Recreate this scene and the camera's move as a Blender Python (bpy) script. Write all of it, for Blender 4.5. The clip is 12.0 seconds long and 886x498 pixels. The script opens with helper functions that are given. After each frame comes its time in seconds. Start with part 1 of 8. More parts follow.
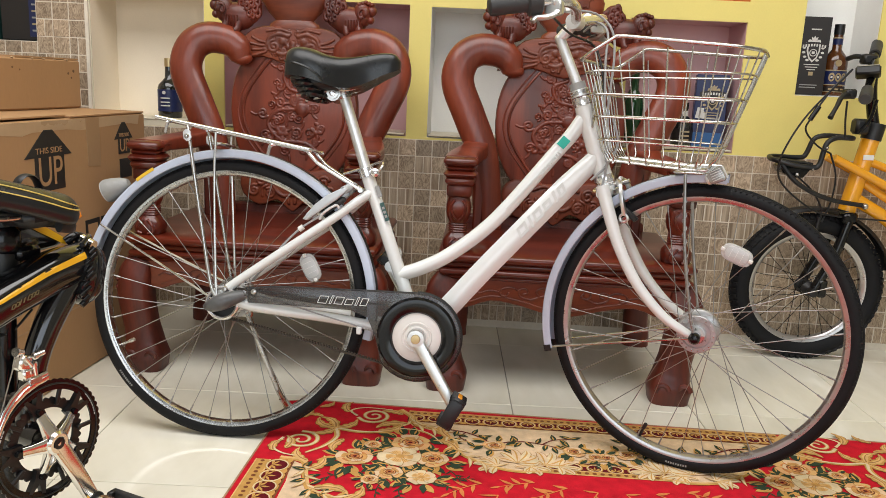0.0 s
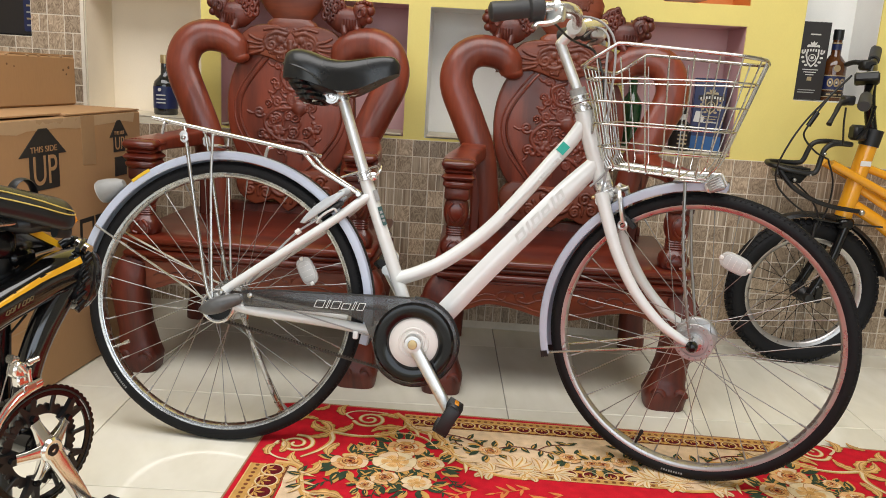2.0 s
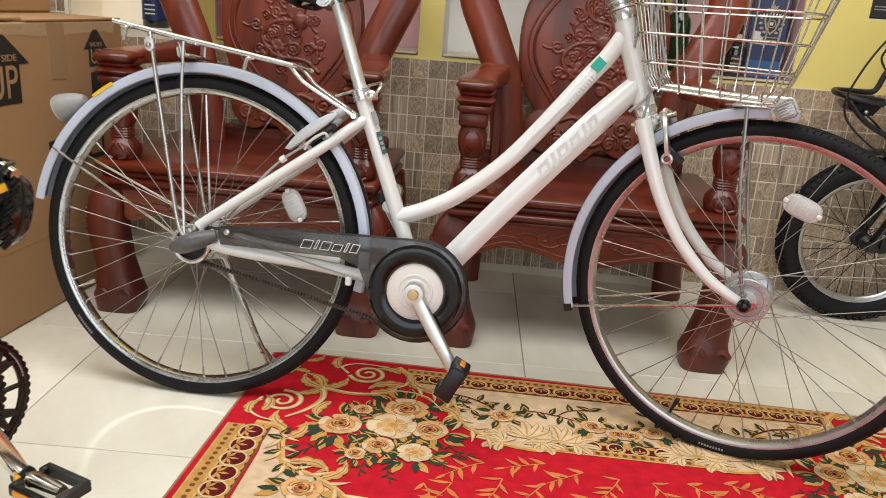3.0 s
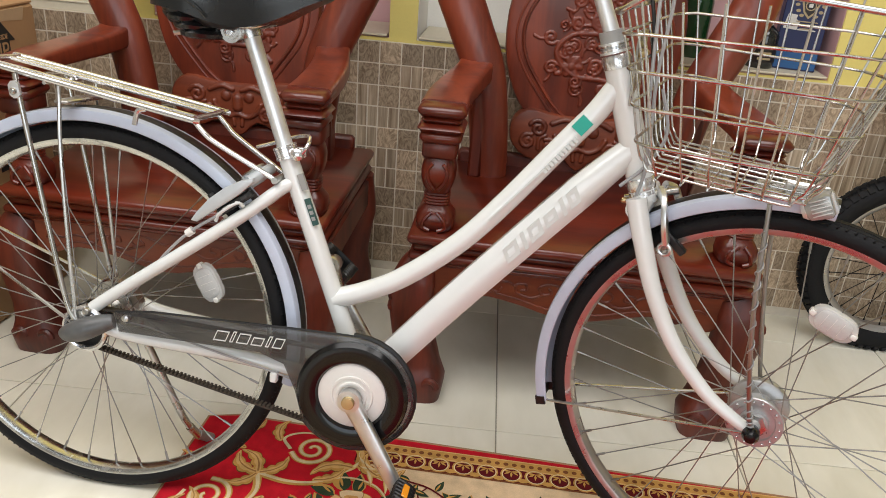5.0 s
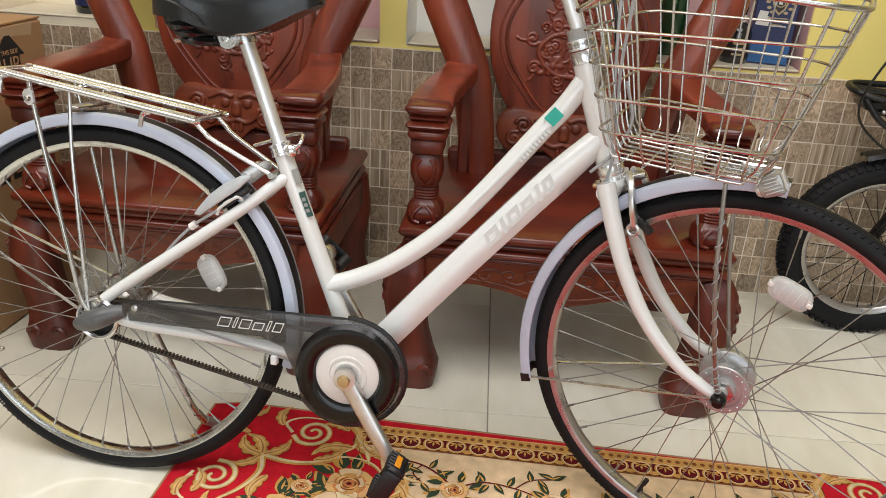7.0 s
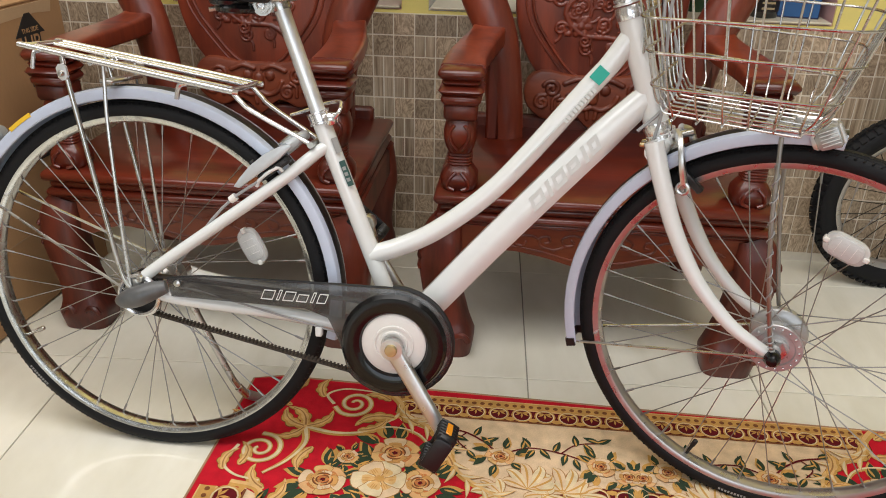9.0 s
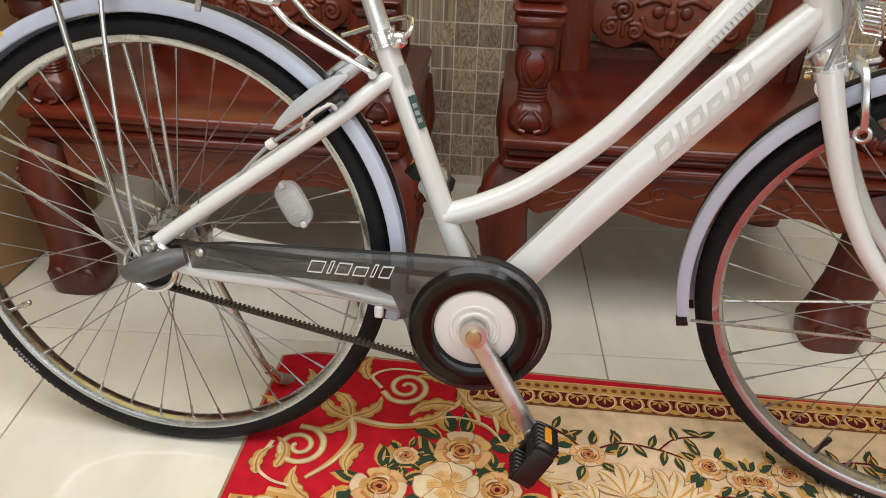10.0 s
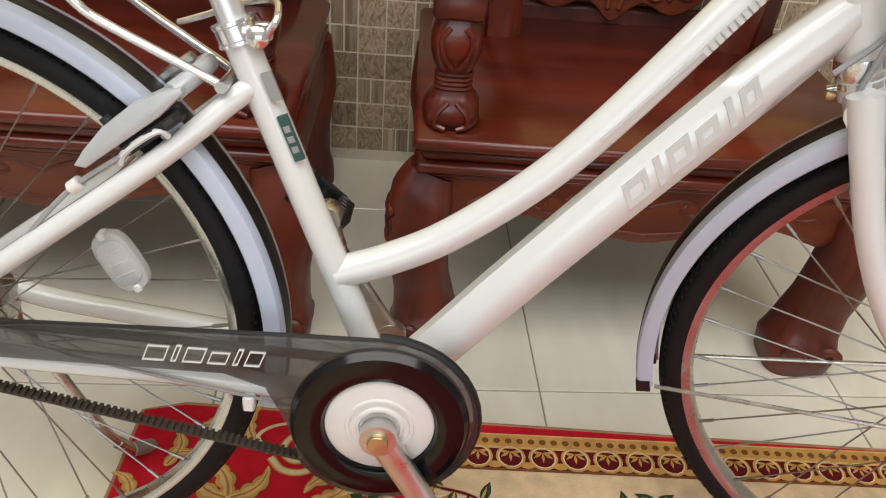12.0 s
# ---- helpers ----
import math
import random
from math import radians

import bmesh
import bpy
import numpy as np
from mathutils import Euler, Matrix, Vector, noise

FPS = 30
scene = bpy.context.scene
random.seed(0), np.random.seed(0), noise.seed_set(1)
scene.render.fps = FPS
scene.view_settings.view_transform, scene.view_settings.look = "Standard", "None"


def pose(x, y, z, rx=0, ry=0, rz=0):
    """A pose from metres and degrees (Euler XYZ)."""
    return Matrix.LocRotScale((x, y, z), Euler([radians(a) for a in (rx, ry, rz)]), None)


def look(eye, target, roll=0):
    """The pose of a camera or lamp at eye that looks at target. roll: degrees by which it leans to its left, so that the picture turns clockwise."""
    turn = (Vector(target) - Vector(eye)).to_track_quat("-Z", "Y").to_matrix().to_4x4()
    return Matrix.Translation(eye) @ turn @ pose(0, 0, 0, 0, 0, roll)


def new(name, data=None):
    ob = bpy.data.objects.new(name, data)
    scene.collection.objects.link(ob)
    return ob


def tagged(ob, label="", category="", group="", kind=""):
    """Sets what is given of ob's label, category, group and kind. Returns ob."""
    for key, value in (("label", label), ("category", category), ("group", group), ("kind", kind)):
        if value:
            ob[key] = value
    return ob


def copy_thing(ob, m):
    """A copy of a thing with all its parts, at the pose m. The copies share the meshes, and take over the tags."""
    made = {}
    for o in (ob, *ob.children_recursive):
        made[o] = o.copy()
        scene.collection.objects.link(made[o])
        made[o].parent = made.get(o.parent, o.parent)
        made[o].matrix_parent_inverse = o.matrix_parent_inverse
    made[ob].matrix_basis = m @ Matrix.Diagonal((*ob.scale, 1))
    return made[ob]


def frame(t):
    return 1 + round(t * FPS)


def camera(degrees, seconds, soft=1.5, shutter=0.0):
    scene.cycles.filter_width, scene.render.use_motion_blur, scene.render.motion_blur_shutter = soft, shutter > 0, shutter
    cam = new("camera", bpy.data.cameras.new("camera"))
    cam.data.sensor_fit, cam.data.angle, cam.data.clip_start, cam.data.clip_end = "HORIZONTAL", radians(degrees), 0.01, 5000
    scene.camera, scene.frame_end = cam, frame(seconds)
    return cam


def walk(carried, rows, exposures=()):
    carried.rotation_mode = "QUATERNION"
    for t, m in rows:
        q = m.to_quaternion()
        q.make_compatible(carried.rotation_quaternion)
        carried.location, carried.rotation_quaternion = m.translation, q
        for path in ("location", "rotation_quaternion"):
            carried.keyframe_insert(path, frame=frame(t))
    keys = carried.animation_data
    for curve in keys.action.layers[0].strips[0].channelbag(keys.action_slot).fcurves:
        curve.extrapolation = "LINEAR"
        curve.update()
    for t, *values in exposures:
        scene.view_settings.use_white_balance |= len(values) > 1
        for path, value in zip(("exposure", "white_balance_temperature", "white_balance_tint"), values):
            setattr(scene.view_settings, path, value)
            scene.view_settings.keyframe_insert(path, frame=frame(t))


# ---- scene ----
cam = camera(59.3, 12.0, soft=0.55, shutter=0.25)
PATH = [
    (0, (0.117, -0.099, 0.851), (0.029, 1.855, 0.432), 2.7),
    (0.5, (0.114, -0.099, 0.85), (0.029, 1.857, 0.44), 2.8),
    (1, (0.111, -0.1, 0.848), (0.036, 1.858, 0.45), 3.0),
    (1.5, (0.114, -0.092, 0.884), (0.046, 1.865, 0.476), 3.1),
    (2, (0.105, -0.086, 0.874), (0.035, 1.865, 0.44), 3.4),
    (2.5, (0.091, -0.023, 0.835), (-0.006, 1.91, 0.332), 3.7),
    (3, (0.137, 0.17, 0.819), (0.005, 2.073, 0.219), 4.2),
    (5, (0.202, 0.559, 1.032), (0.052, 2.365, 0.187), 4.6),
    (5.5, (0.227, 0.523, 1.049), (0.109, 2.339, 0.219), 4.1),
    (6, (0.234, 0.496, 1.048), (0.133, 2.314, 0.222), 3.8),
    (6.5, (0.249, 0.473, 1.04), (0.129, 2.29, 0.214), 3.4),
    (7, (0.242, 0.467, 1.039), (0.08, 2.28, 0.212), 3.1),
    (9, (0.178, 0.472, 1.021), (0.006, 2.253, 0.128), 1.2),
    (9.5, (0.008, 0.674, 0.961), (-0.097, 2.42, -0.008), 2.0),
    (10, (0.003, 0.717, 0.922), (-0.113, 2.425, -0.112), 2.1),
    (10.5, (0.108, 0.814, 0.911), (-0.013, 2.474, -0.198), 1.8),
    (11, (0.07, 0.875, 0.895), (-0.014, 2.512, -0.251), 1.5),
    (11.5, (-0.016, 0.978, 0.881), (0.032, 2.592, -0.3), 3.7),
    (12, (0.007, 1.04, 0.899), (0.105, 2.647, -0.287), 5.5),
]
walk(cam, [(t, look(eye, target, roll)) for t, eye, target, roll in PATH],
     [(0, -0.09), (5, -0.12), (7, -0.13), (9, -0.20), (10, -0.25), (10.5, -0.27), (11.5, -0.17), (12, -0.15)])

# ---- light ----
import itertools

world = bpy.data.worlds.new("sky")
scene.world = world
world.use_nodes = True
wn = world.node_tree.nodes
sky = wn.new("ShaderNodeTexSky")
sky.sky_type, sky.sun_disc, sky.sun_elevation, sky.sun_rotation = "NISHITA", False, radians(50), radians(200)
world.node_tree.links.new(sky.outputs[0], wn["Background"].inputs[0])
wn["Background"].inputs[1].default_value = 0.12
sun_data = bpy.data.lights.new("sun", "SUN")
sun_data.energy, sun_data.angle, sun_data.color = 2.5, radians(0.5), (1.0, 0.95, 0.88)
sun = new("sun", sun_data)
sun.matrix_basis = look((-3, -8, 12), (0, -3, 0))


def area(name, m, sx, sy, watts, color=(1, 1, 1)):
    d = bpy.data.lights.new(name, "AREA")
    d.shape, d.size, d.size_y, d.energy, d.color = "RECTANGLE", sx, sy, watts, color
    o = new(name, d)
    o.matrix_basis = m
    return o


# daylight that enters by the wide shop front behind the camera, and the lamps under the ceiling
area("shop_front_daylight", look((0.3, -3.35, 1.7), (0.2, 2.0, 0.3)), 4.6, 2.2, 66, (0.92, 0.97, 1.0))
area("ceiling_light", look((-0.22, 0.78, 2.92), (-0.22, 0.95, 0)), 3.9, 1.8, 112, (1.0, 0.98, 0.975))

# ---- mesh helpers ----
V3 = Vector


class G:
    """Collects vertices and faces of one mesh."""

    def __init__(self):
        self.v, self.f = [], []

    def add(self, vs, fs, m=None):
        k = len(self.v)
        self.v += [tuple(m @ V3(p)) for p in vs] if m is not None else [tuple(p) for p in vs]
        self.f += [tuple(i + k for i in q) for q in fs]
        return self

    def tube(self, pts, r, n=10, closed=False, up=None, rb=None, cap=True, flat=1.0, turn=0.0):
        """Sweeps a circle (or, with rb, an ellipse whose long axis follows up; flat below 1 squares it) along pts."""
        P = [V3(p) for p in pts]
        c = len(P)
        R = list(r) if isinstance(r, (list, tuple)) else [r] * c
        RB = list(rb) if isinstance(rb, (list, tuple)) else ([rb] * c if rb is not None else R)
        T = []
        for i in range(c):
            a, b = (P[(i - 1) % c], P[(i + 1) % c]) if closed else (P[max(i - 1, 0)], P[min(i + 1, c - 1)])
            T.append((b - a).normalized())
        u = V3(up) if up is not None else (V3((0, 0, 1)) if abs(T[0].z) < 0.9 else V3((1, 0, 0)))
        vs, fs = [], []
        for i in range(c):
            if up is not None:
                u = V3(up)
            s = T[i].cross(u).normalized()
            u = s.cross(T[i]).normalized()
            for j in range(n):
                a = 2 * math.pi * j / n + turn
                ca, sa = math.cos(a), math.sin(a)
                vs.append(P[i] + s * math.copysign(abs(ca) ** flat, ca) * R[i] + u * math.copysign(abs(sa) ** flat, sa) * RB[i])
        for i in range(c if closed else c - 1):
            for j in range(n):
                a, b = i * n + j, i * n + (j + 1) % n
                d = ((i + 1) % c) * n
                fs.append((a, b, d + (j + 1) % n, d + j))
        if cap and not closed:
            fs.append(tuple(range(n - 1, -1, -1)))
            fs.append(tuple((c - 1) * n + j for j in range(n)))
        return self.add(vs, fs)

    def lathe(self, prof, n=24, m=None, closed=False):
        """Turns (radius, height) pairs round the z axis."""
        vs, fs, c = [], [], len(prof)
        for r, z in prof:
            for j in range(n):
                a = 2 * math.pi * j / n
                vs.append((r * math.cos(a), r * math.sin(a), z))
        for i in range(c if closed else c - 1):
            for j in range(n):
                a, b, d = i * n + j, i * n + (j + 1) % n, ((i + 1) % c) * n
                fs.append((a, b, d + (j + 1) % n, d + j))
        if not closed:
            fs.append(tuple(range(n - 1, -1, -1)))
            fs.append(tuple((c - 1) * n + j for j in range(n)))
        return self.add(vs, fs, m)

    def box(self, x0, x1, y0, y1, z0, z1, b=0.0, m=None):
        """A box with its edges cut at b."""
        if b <= 0:
            vs = [(x, y, z) for x in (x0, x1) for y in (y0, y1) for z in (z0, z1)]
            return self.add(vs, [(0, 1, 3, 2), (4, 6, 7, 5), (0, 4, 5, 1), (2, 3, 7, 6), (0, 2, 6, 4), (1, 5, 7, 3)], m)
        vs = []
        for sx in (0, 1):
            for sy in (0, 1):
                for sz in (0, 1):
                    x, y, z = (x0, x1)[sx], (y0, y1)[sy], (z0, z1)[sz]
                    ix, iy, iz = x + (b, -b)[sx], y + (b, -b)[sy], z + (b, -b)[sz]
                    vs += [(x, iy, iz), (ix, y, iz), (ix, iy, z)]
        bm = bmesh.new()
        for p in vs:
            bm.verts.new(p)
        bmesh.ops.convex_hull(bm, input=bm.verts)
        bmesh.ops.dissolve_limit(bm, angle_limit=0.01, verts=bm.verts, edges=bm.edges)
        bm.verts.index_update()
        self.add([p.co.copy() for p in bm.verts], [[p.index for p in q.verts] for q in bm.faces], m)
        bm.free()
        return self

    def prism(self, poly, d0, d1, m=None, b=0.0):
        """A polygon in x, z pushed along y from d0 to d1; b rounds the front edge (at d0)."""
        c = len(poly)
        cx, cz = sum(p[0] for p in poly) / c, sum(p[1] for p in poly) / c
        rings = []
        if b > 0:
            def inset(k):
                out = []
                for i in range(c):
                    a, p, q = V3(poly[i - 1]), V3(poly[i]), V3(poly[(i + 1) % c])
                    e = ((p - a).normalized() + (q - p).normalized())
                    nrm = V3((-e.y, e.x)).normalized() if e.length > 1e-6 else V3((0, 0))
                    out.append(p + nrm * k)
                return out
            area2 = sum(poly[i - 1][0] * poly[i][1] - poly[i][0] * poly[i - 1][1] for i in range(c))
            sg = 1 if area2 > 0 else -1
            rings = [(inset(sg * b), d0), (inset(sg * b * 0.3), d0 + b * 0.3), (poly, d0 + b), (poly, d1)]
        else:
            rings = [(poly, d0), (poly, d1)]
        vs = [(p[0], y, p[1]) for ring, y in rings for p in ring]
        fs = [tuple(range(c)), tuple((len(rings) - 1) * c + j for j in range(c - 1, -1, -1))]
        for i in range(len(rings) - 1):
            for j in range(c):
                a, e = i * c + j, i * c + (j + 1) % c
                fs.append((e, a, a + c, e + c))
        return self.add(vs, fs, m)

    def ball(self, p, r, n=12, k=8, m=None):
        """An ellipsoid at p with the half axes r."""
        r = r if isinstance(r, (tuple, list)) else (r, r, r)
        vs, fs = [(p[0], p[1], p[2] - r[2])], []
        for i in range(1, k):
            t = math.pi * i / k
            for j in range(n):
                a = 2 * math.pi * j / n
                vs.append((p[0] + r[0] * math.sin(t) * math.cos(a), p[1] + r[1] * math.sin(t) * math.sin(a), p[2] - r[2] * math.cos(t)))
        vs.append((p[0], p[1], p[2] + r[2]))
        top = len(vs) - 1
        for j in range(n):
            fs.append((0, 1 + (j + 1) % n, 1 + j))
            fs.append((top, 1 + (k - 2) * n + j, 1 + (k - 2) * n + (j + 1) % n))
            for i in range(k - 2):
                a, b = 1 + i * n + j, 1 + i * n + (j + 1) % n
                fs.append((a, b, b + n, a + n))
        return self.add(vs, fs, m)

    def mesh(self, name, smooth=True, angle=38):
        me = bpy.data.meshes.new(name)
        me.from_pydata(self.v, [], self.f)
        bm = bmesh.new()
        bm.from_mesh(me)
        bmesh.ops.recalc_face_normals(bm, faces=bm.faces)
        bm.to_mesh(me)
        bm.free()
        if smooth:
            me.shade_smooth()
            me.set_sharp_from_angle(angle=radians(angle))
        return me


def curve(pts, k=6, closed=False):
    """Catmull-Rom points through pts, k to a span."""
    P = [V3(p) for p in pts]
    c, out = len(P), []
    for i in range(c if closed else c - 1):
        if closed:
            a, b, d, e = P[i - 1], P[i], P[(i + 1) % c], P[(i + 2) % c]
        else:
            b, d = P[i], P[i + 1]
            a = P[i - 1] if i else b + (b - d)
            e = P[i + 2] if i + 2 < c else d + (d - b)
        for j in range(k):
            t = j / k
            out.append(0.5 * ((2 * b) + (d - a) * t + (2 * a - 5 * b + 4 * d - e) * t * t + (3 * b - a - 3 * d + e) * t ** 3))
    if not closed:
        out.append(P[-1])
    return out


def part(name, g, material, parent=None, label="", m=None, smooth=True, angle=38, kind=""):
    """Links a mesh as one object under a thing or under a part."""
    me = g if isinstance(g, bpy.types.Mesh) else g.mesh(name, smooth, angle)
    if material is not None and not me.materials:
        me.materials.append(material)
    ob = new(name, me)
    ob.parent = parent
    if m is not None:
        ob.matrix_basis = m
    return tagged(ob, label, kind=kind)


def thing(name, label, category, m=None, group="", kind=""):
    ob = new(name)
    ob.empty_display_size = 0.05
    if m is not None:
        ob.matrix_basis = m
    return tagged(ob, label, category, group, kind)


def T(x, y, z):
    return Matrix.Translation((x, y, z))


# ---- materials ----
def mat(name, col, rough=0.5, metal=0.0, var=0.12, scale=6.0, fine=90.0, bump=0.0, coat=0.0, rvar=0.08, rnd=0.0, stretch=(1, 1, 1), trans=0.0, alpha=1.0, spec=0.5, island=False):
    """A painted, metal or plastic surface with stains at one scale and grain at another."""
    ma = bpy.data.materials.new(name)
    ma.use_nodes = True
    nt = ma.node_tree
    N, L = nt.nodes, nt.links
    bs = N["Principled BSDF"]
    tc, mp = N.new("ShaderNodeTexCoord"), N.new("ShaderNodeMapping")
    mp.inputs["Scale"].default_value = stretch
    L.new(tc.outputs["Object"], mp.inputs[0])
    n1, n2 = N.new("ShaderNodeTexNoise"), N.new("ShaderNodeTexNoise")
    n1.inputs["Scale"].default_value, n1.inputs["Detail"].default_value = scale, 5
    n2.inputs["Scale"].default_value, n2.inputs["Detail"].default_value = fine, 3
    L.new(mp.outputs[0], n1.inputs[0]), L.new(mp.outputs[0], n2.inputs[0])
    addn = N.new("ShaderNodeMath")
    addn.operation = "MULTIPLY_ADD"
    L.new(n2.outputs[0], addn.inputs[0])
    addn.inputs[1].default_value = 0.4
    L.new(n1.outputs[0], addn.inputs[2])
    last = addn.outputs[0]
    if rnd or island:
        src = N.new("ShaderNodeNewGeometry").outputs["Random Per Island"] if island else N.new("ShaderNodeObjectInfo").outputs["Random"]
        a2 = N.new("ShaderNodeMath")
        a2.operation = "MULTIPLY_ADD"
        L.new(src, a2.inputs[0])
        a2.inputs[1].default_value = rnd
        L.new(last, a2.inputs[2])
        last = a2.outputs[0]
    rm = N.new("ShaderNodeMapRange")
    rm.inputs[1].default_value, rm.inputs[2].default_value = 0.4, 1.0 + rnd
    rm.inputs[3].default_value, rm.inputs[4].default_value = 1 - var, 1 + var
    L.new(last, rm.inputs[0])
    mx = N.new("ShaderNodeMix")
    mx.data_type, mx.blend_type = "RGBA", "MULTIPLY"
    mx.inputs[0].default_value = 1
    mx.inputs[6].default_value = (*col, 1)
    L.new(rm.outputs[0], mx.inputs[7])
    L.new(mx.outputs[2], bs.inputs["Base Color"])
    rr = N.new("ShaderNodeMapRange")
    rr.inputs[1].default_value, rr.inputs[2].default_value = 0.3, 0.7
    rr.inputs[3].default_value, rr.inputs[4].default_value = max(rough - rvar, 0.02), min(rough + rvar, 1)
    L.new(n1.outputs[0], rr.inputs[0])
    L.new(rr.outputs[0], bs.inputs["Roughness"])
    bs.inputs["Metallic"].default_value = metal
    bs.inputs["Coat Weight"].default_value = coat
    bs.inputs["Coat Roughness"].default_value = 0.08
    bs.inputs["Transmission Weight"].default_value = trans
    bs.inputs["Alpha"].default_value = alpha
    bs.inputs["Specular IOR Level"].default_value = spec
    if bump:
        bp = N.new("ShaderNodeBump")
        bp.inputs["Strength"].default_value, bp.inputs["Distance"].default_value = min(bump, 1.0), 0.002
        L.new(n2.outputs[0], bp.inputs["Height"])
        L.new(bp.outputs[0], bs.inputs["Normal"])
    return ma


def veined(name, light, dark, rough, scale, stretch, coat=0.0, bump=0.1, rnd=0.6, island=False, distort=1.5, spread=(0.35, 0.65)):
    """Wood or stone: bands of two colours drawn out along one axis, shifted from piece to piece."""
    ma = bpy.data.materials.new(name)
    ma.use_nodes = True
    N, L = ma.node_tree.nodes, ma.node_tree.links
    bs = N["Principled BSDF"]
    tc, mp = N.new("ShaderNodeTexCoord"), N.new("ShaderNodeMapping")
    mp.inputs["Scale"].default_value = stretch
    src = N.new("ShaderNodeNewGeometry").outputs["Random Per Island"] if island else N.new("ShaderNodeObjectInfo").outputs["Random"]
    vm = N.new("ShaderNodeVectorMath")
    vm.operation = "ADD"
    sc = N.new("ShaderNodeMath")
    sc.operation = "MULTIPLY"
    sc.inputs[1].default_value = 7.3
    L.new(src, sc.inputs[0])
    L.new(tc.outputs["Object"], vm.inputs[0]), L.new(sc.outputs[0], vm.inputs[1])
    L.new(vm.outputs[0], mp.inputs[0])
    n1, n2 = N.new("ShaderNodeTexNoise"), N.new("ShaderNodeTexNoise")
    n1.inputs["Scale"].default_value, n1.inputs["Detail"].default_value, n1.inputs["Distortion"].default_value = scale, 6, distort
    n2.inputs["Scale"].default_value, n2.inputs["Detail"].default_value = scale * 14, 3
    L.new(mp.outputs[0], n1.inputs[0]), L.new(mp.outputs[0], n2.inputs[0])
    sm = N.new("ShaderNodeMath")
    sm.operation = "MULTIPLY_ADD"
    L.new(n2.outputs[0], sm.inputs[0])
    sm.inputs[1].default_value = 0.25
    L.new(n1.outputs[0], sm.inputs[2])
    rp = N.new("ShaderNodeValToRGB")
    rp.color_ramp.elements[0].position, rp.color_ramp.elements[1].position = spread[0] + 0.12, spread[1] + 0.12
    rp.color_ramp.elements[0].color, rp.color_ramp.elements[1].color = (*dark, 1), (*light, 1)
    L.new(sm.outputs[0], rp.inputs[0])
    mx = N.new("ShaderNodeMix")
    mx.data_type, mx.blend_type = "RGBA", "MULTIPLY"
    mx.inputs[0].default_value = 1
    rm = N.new("ShaderNodeMapRange")
    rm.inputs[3].default_value, rm.inputs[4].default_value = 1 - rnd * 0.25, 1 + rnd * 0.15
    L.new(src, rm.inputs[0])
    L.new(rp.outputs[0], mx.inputs[6]), L.new(rm.outputs[0], mx.inputs[7])
    L.new(mx.outputs[2], bs.inputs["Base Color"])
    bs.inputs["Roughness"].default_value = rough
    bs.inputs["Coat Weight"].default_value, bs.inputs["Coat Roughness"].default_value = coat, 0.12
    bp = N.new("ShaderNodeBump")
    bp.inputs["Strength"].default_value, bp.inputs["Distance"].default_value = bump, 0.001
    L.new(sm.outputs[0], bp.inputs["Height"])
    L.new(bp.outputs[0], bs.inputs["Normal"])
    return ma


M_YELLOW = mat("yellow_wall_paint", (0.75, 0.63, 0.19), 0.55, var=0.05, bump=0.12, fine=220)
M_CREAM = mat("cream_wall_paint", (0.87, 0.77, 0.61), 0.6, var=0.06, bump=0.12, fine=220)
M_GREYW = mat("grey_white_paint", (0.86, 0.85, 0.81), 0.6, var=0.06, bump=0.12, fine=220)
M_PINK = mat("mauve_paint", (0.68, 0.42, 0.43), 0.6, var=0.06, bump=0.12, fine=220)
M_ORANGE = mat("orange_paint", (0.68, 0.24, 0.05), 0.6, var=0.06, bump=0.1, fine=220)
M_SILL = mat("cream_sill", (0.66, 0.60, 0.46), 0.5, var=0.08)
M_GROUT = mat("pale_grout", (0.70, 0.63, 0.52), 0.85, var=0.15, bump=0.3)
M_JOINT = mat("dark_floor_joint", (0.30, 0.28, 0.23), 0.8, var=0.2)
M_WTILE = veined("stone_look_wall_tile", (0.54, 0.415, 0.285), (0.25, 0.175, 0.112), 0.34, 26, (1.6, 1, 0.8), bump=0.25, rnd=1.3, distort=4.5)
M_WTILE_FAR = veined("stone_look_wall_tile_joined", (0.55, 0.425, 0.295), (0.25, 0.175, 0.112), 0.34, 26, (1.6, 1, 0.8), bump=0.25, rnd=1.3, island=True, distort=4.5)
M_WTILE_LINE = veined("striped_wall_tile", (0.52, 0.41, 0.29), (0.23, 0.16, 0.10), 0.34, 120, (1, 1, 0.04), bump=0.25, rnd=1.2, distort=0.4)
M_FTILE = veined("cream_floor_tile", (0.92, 0.89, 0.77), (0.78, 0.745, 0.61), 0.10, 2.4, (1, 0.45, 1), bump=0.015, rnd=0.14, distort=3.2, spread=(0.25, 0.72))
M_WOOD = veined("red_lacquered_hardwood", (0.148, 0.0230, 0.0098), (0.058, 0.0092, 0.0050), 0.44, 9, (1, 1, 0.14), coat=0.12, bump=0.12, rnd=0.5)
# same red hardwood, colour lightened to make up for grazing light on the back panel
M_BACKWOOD = veined("red_panel_hardwood", (0.205, 0.036, 0.0150), (0.085, 0.0150, 0.0072), 0.38, 9, (1, 1, 0.14), coat=0.22, bump=0.12, rnd=0.4)
M_SEATWOOD = veined("polished_seat_hardwood", (0.150, 0.0200, 0.0080), (0.070, 0.0090, 0.0046), 0.28, 9, (0.14, 1, 1), coat=0.30, bump=0.08, rnd=0.3)
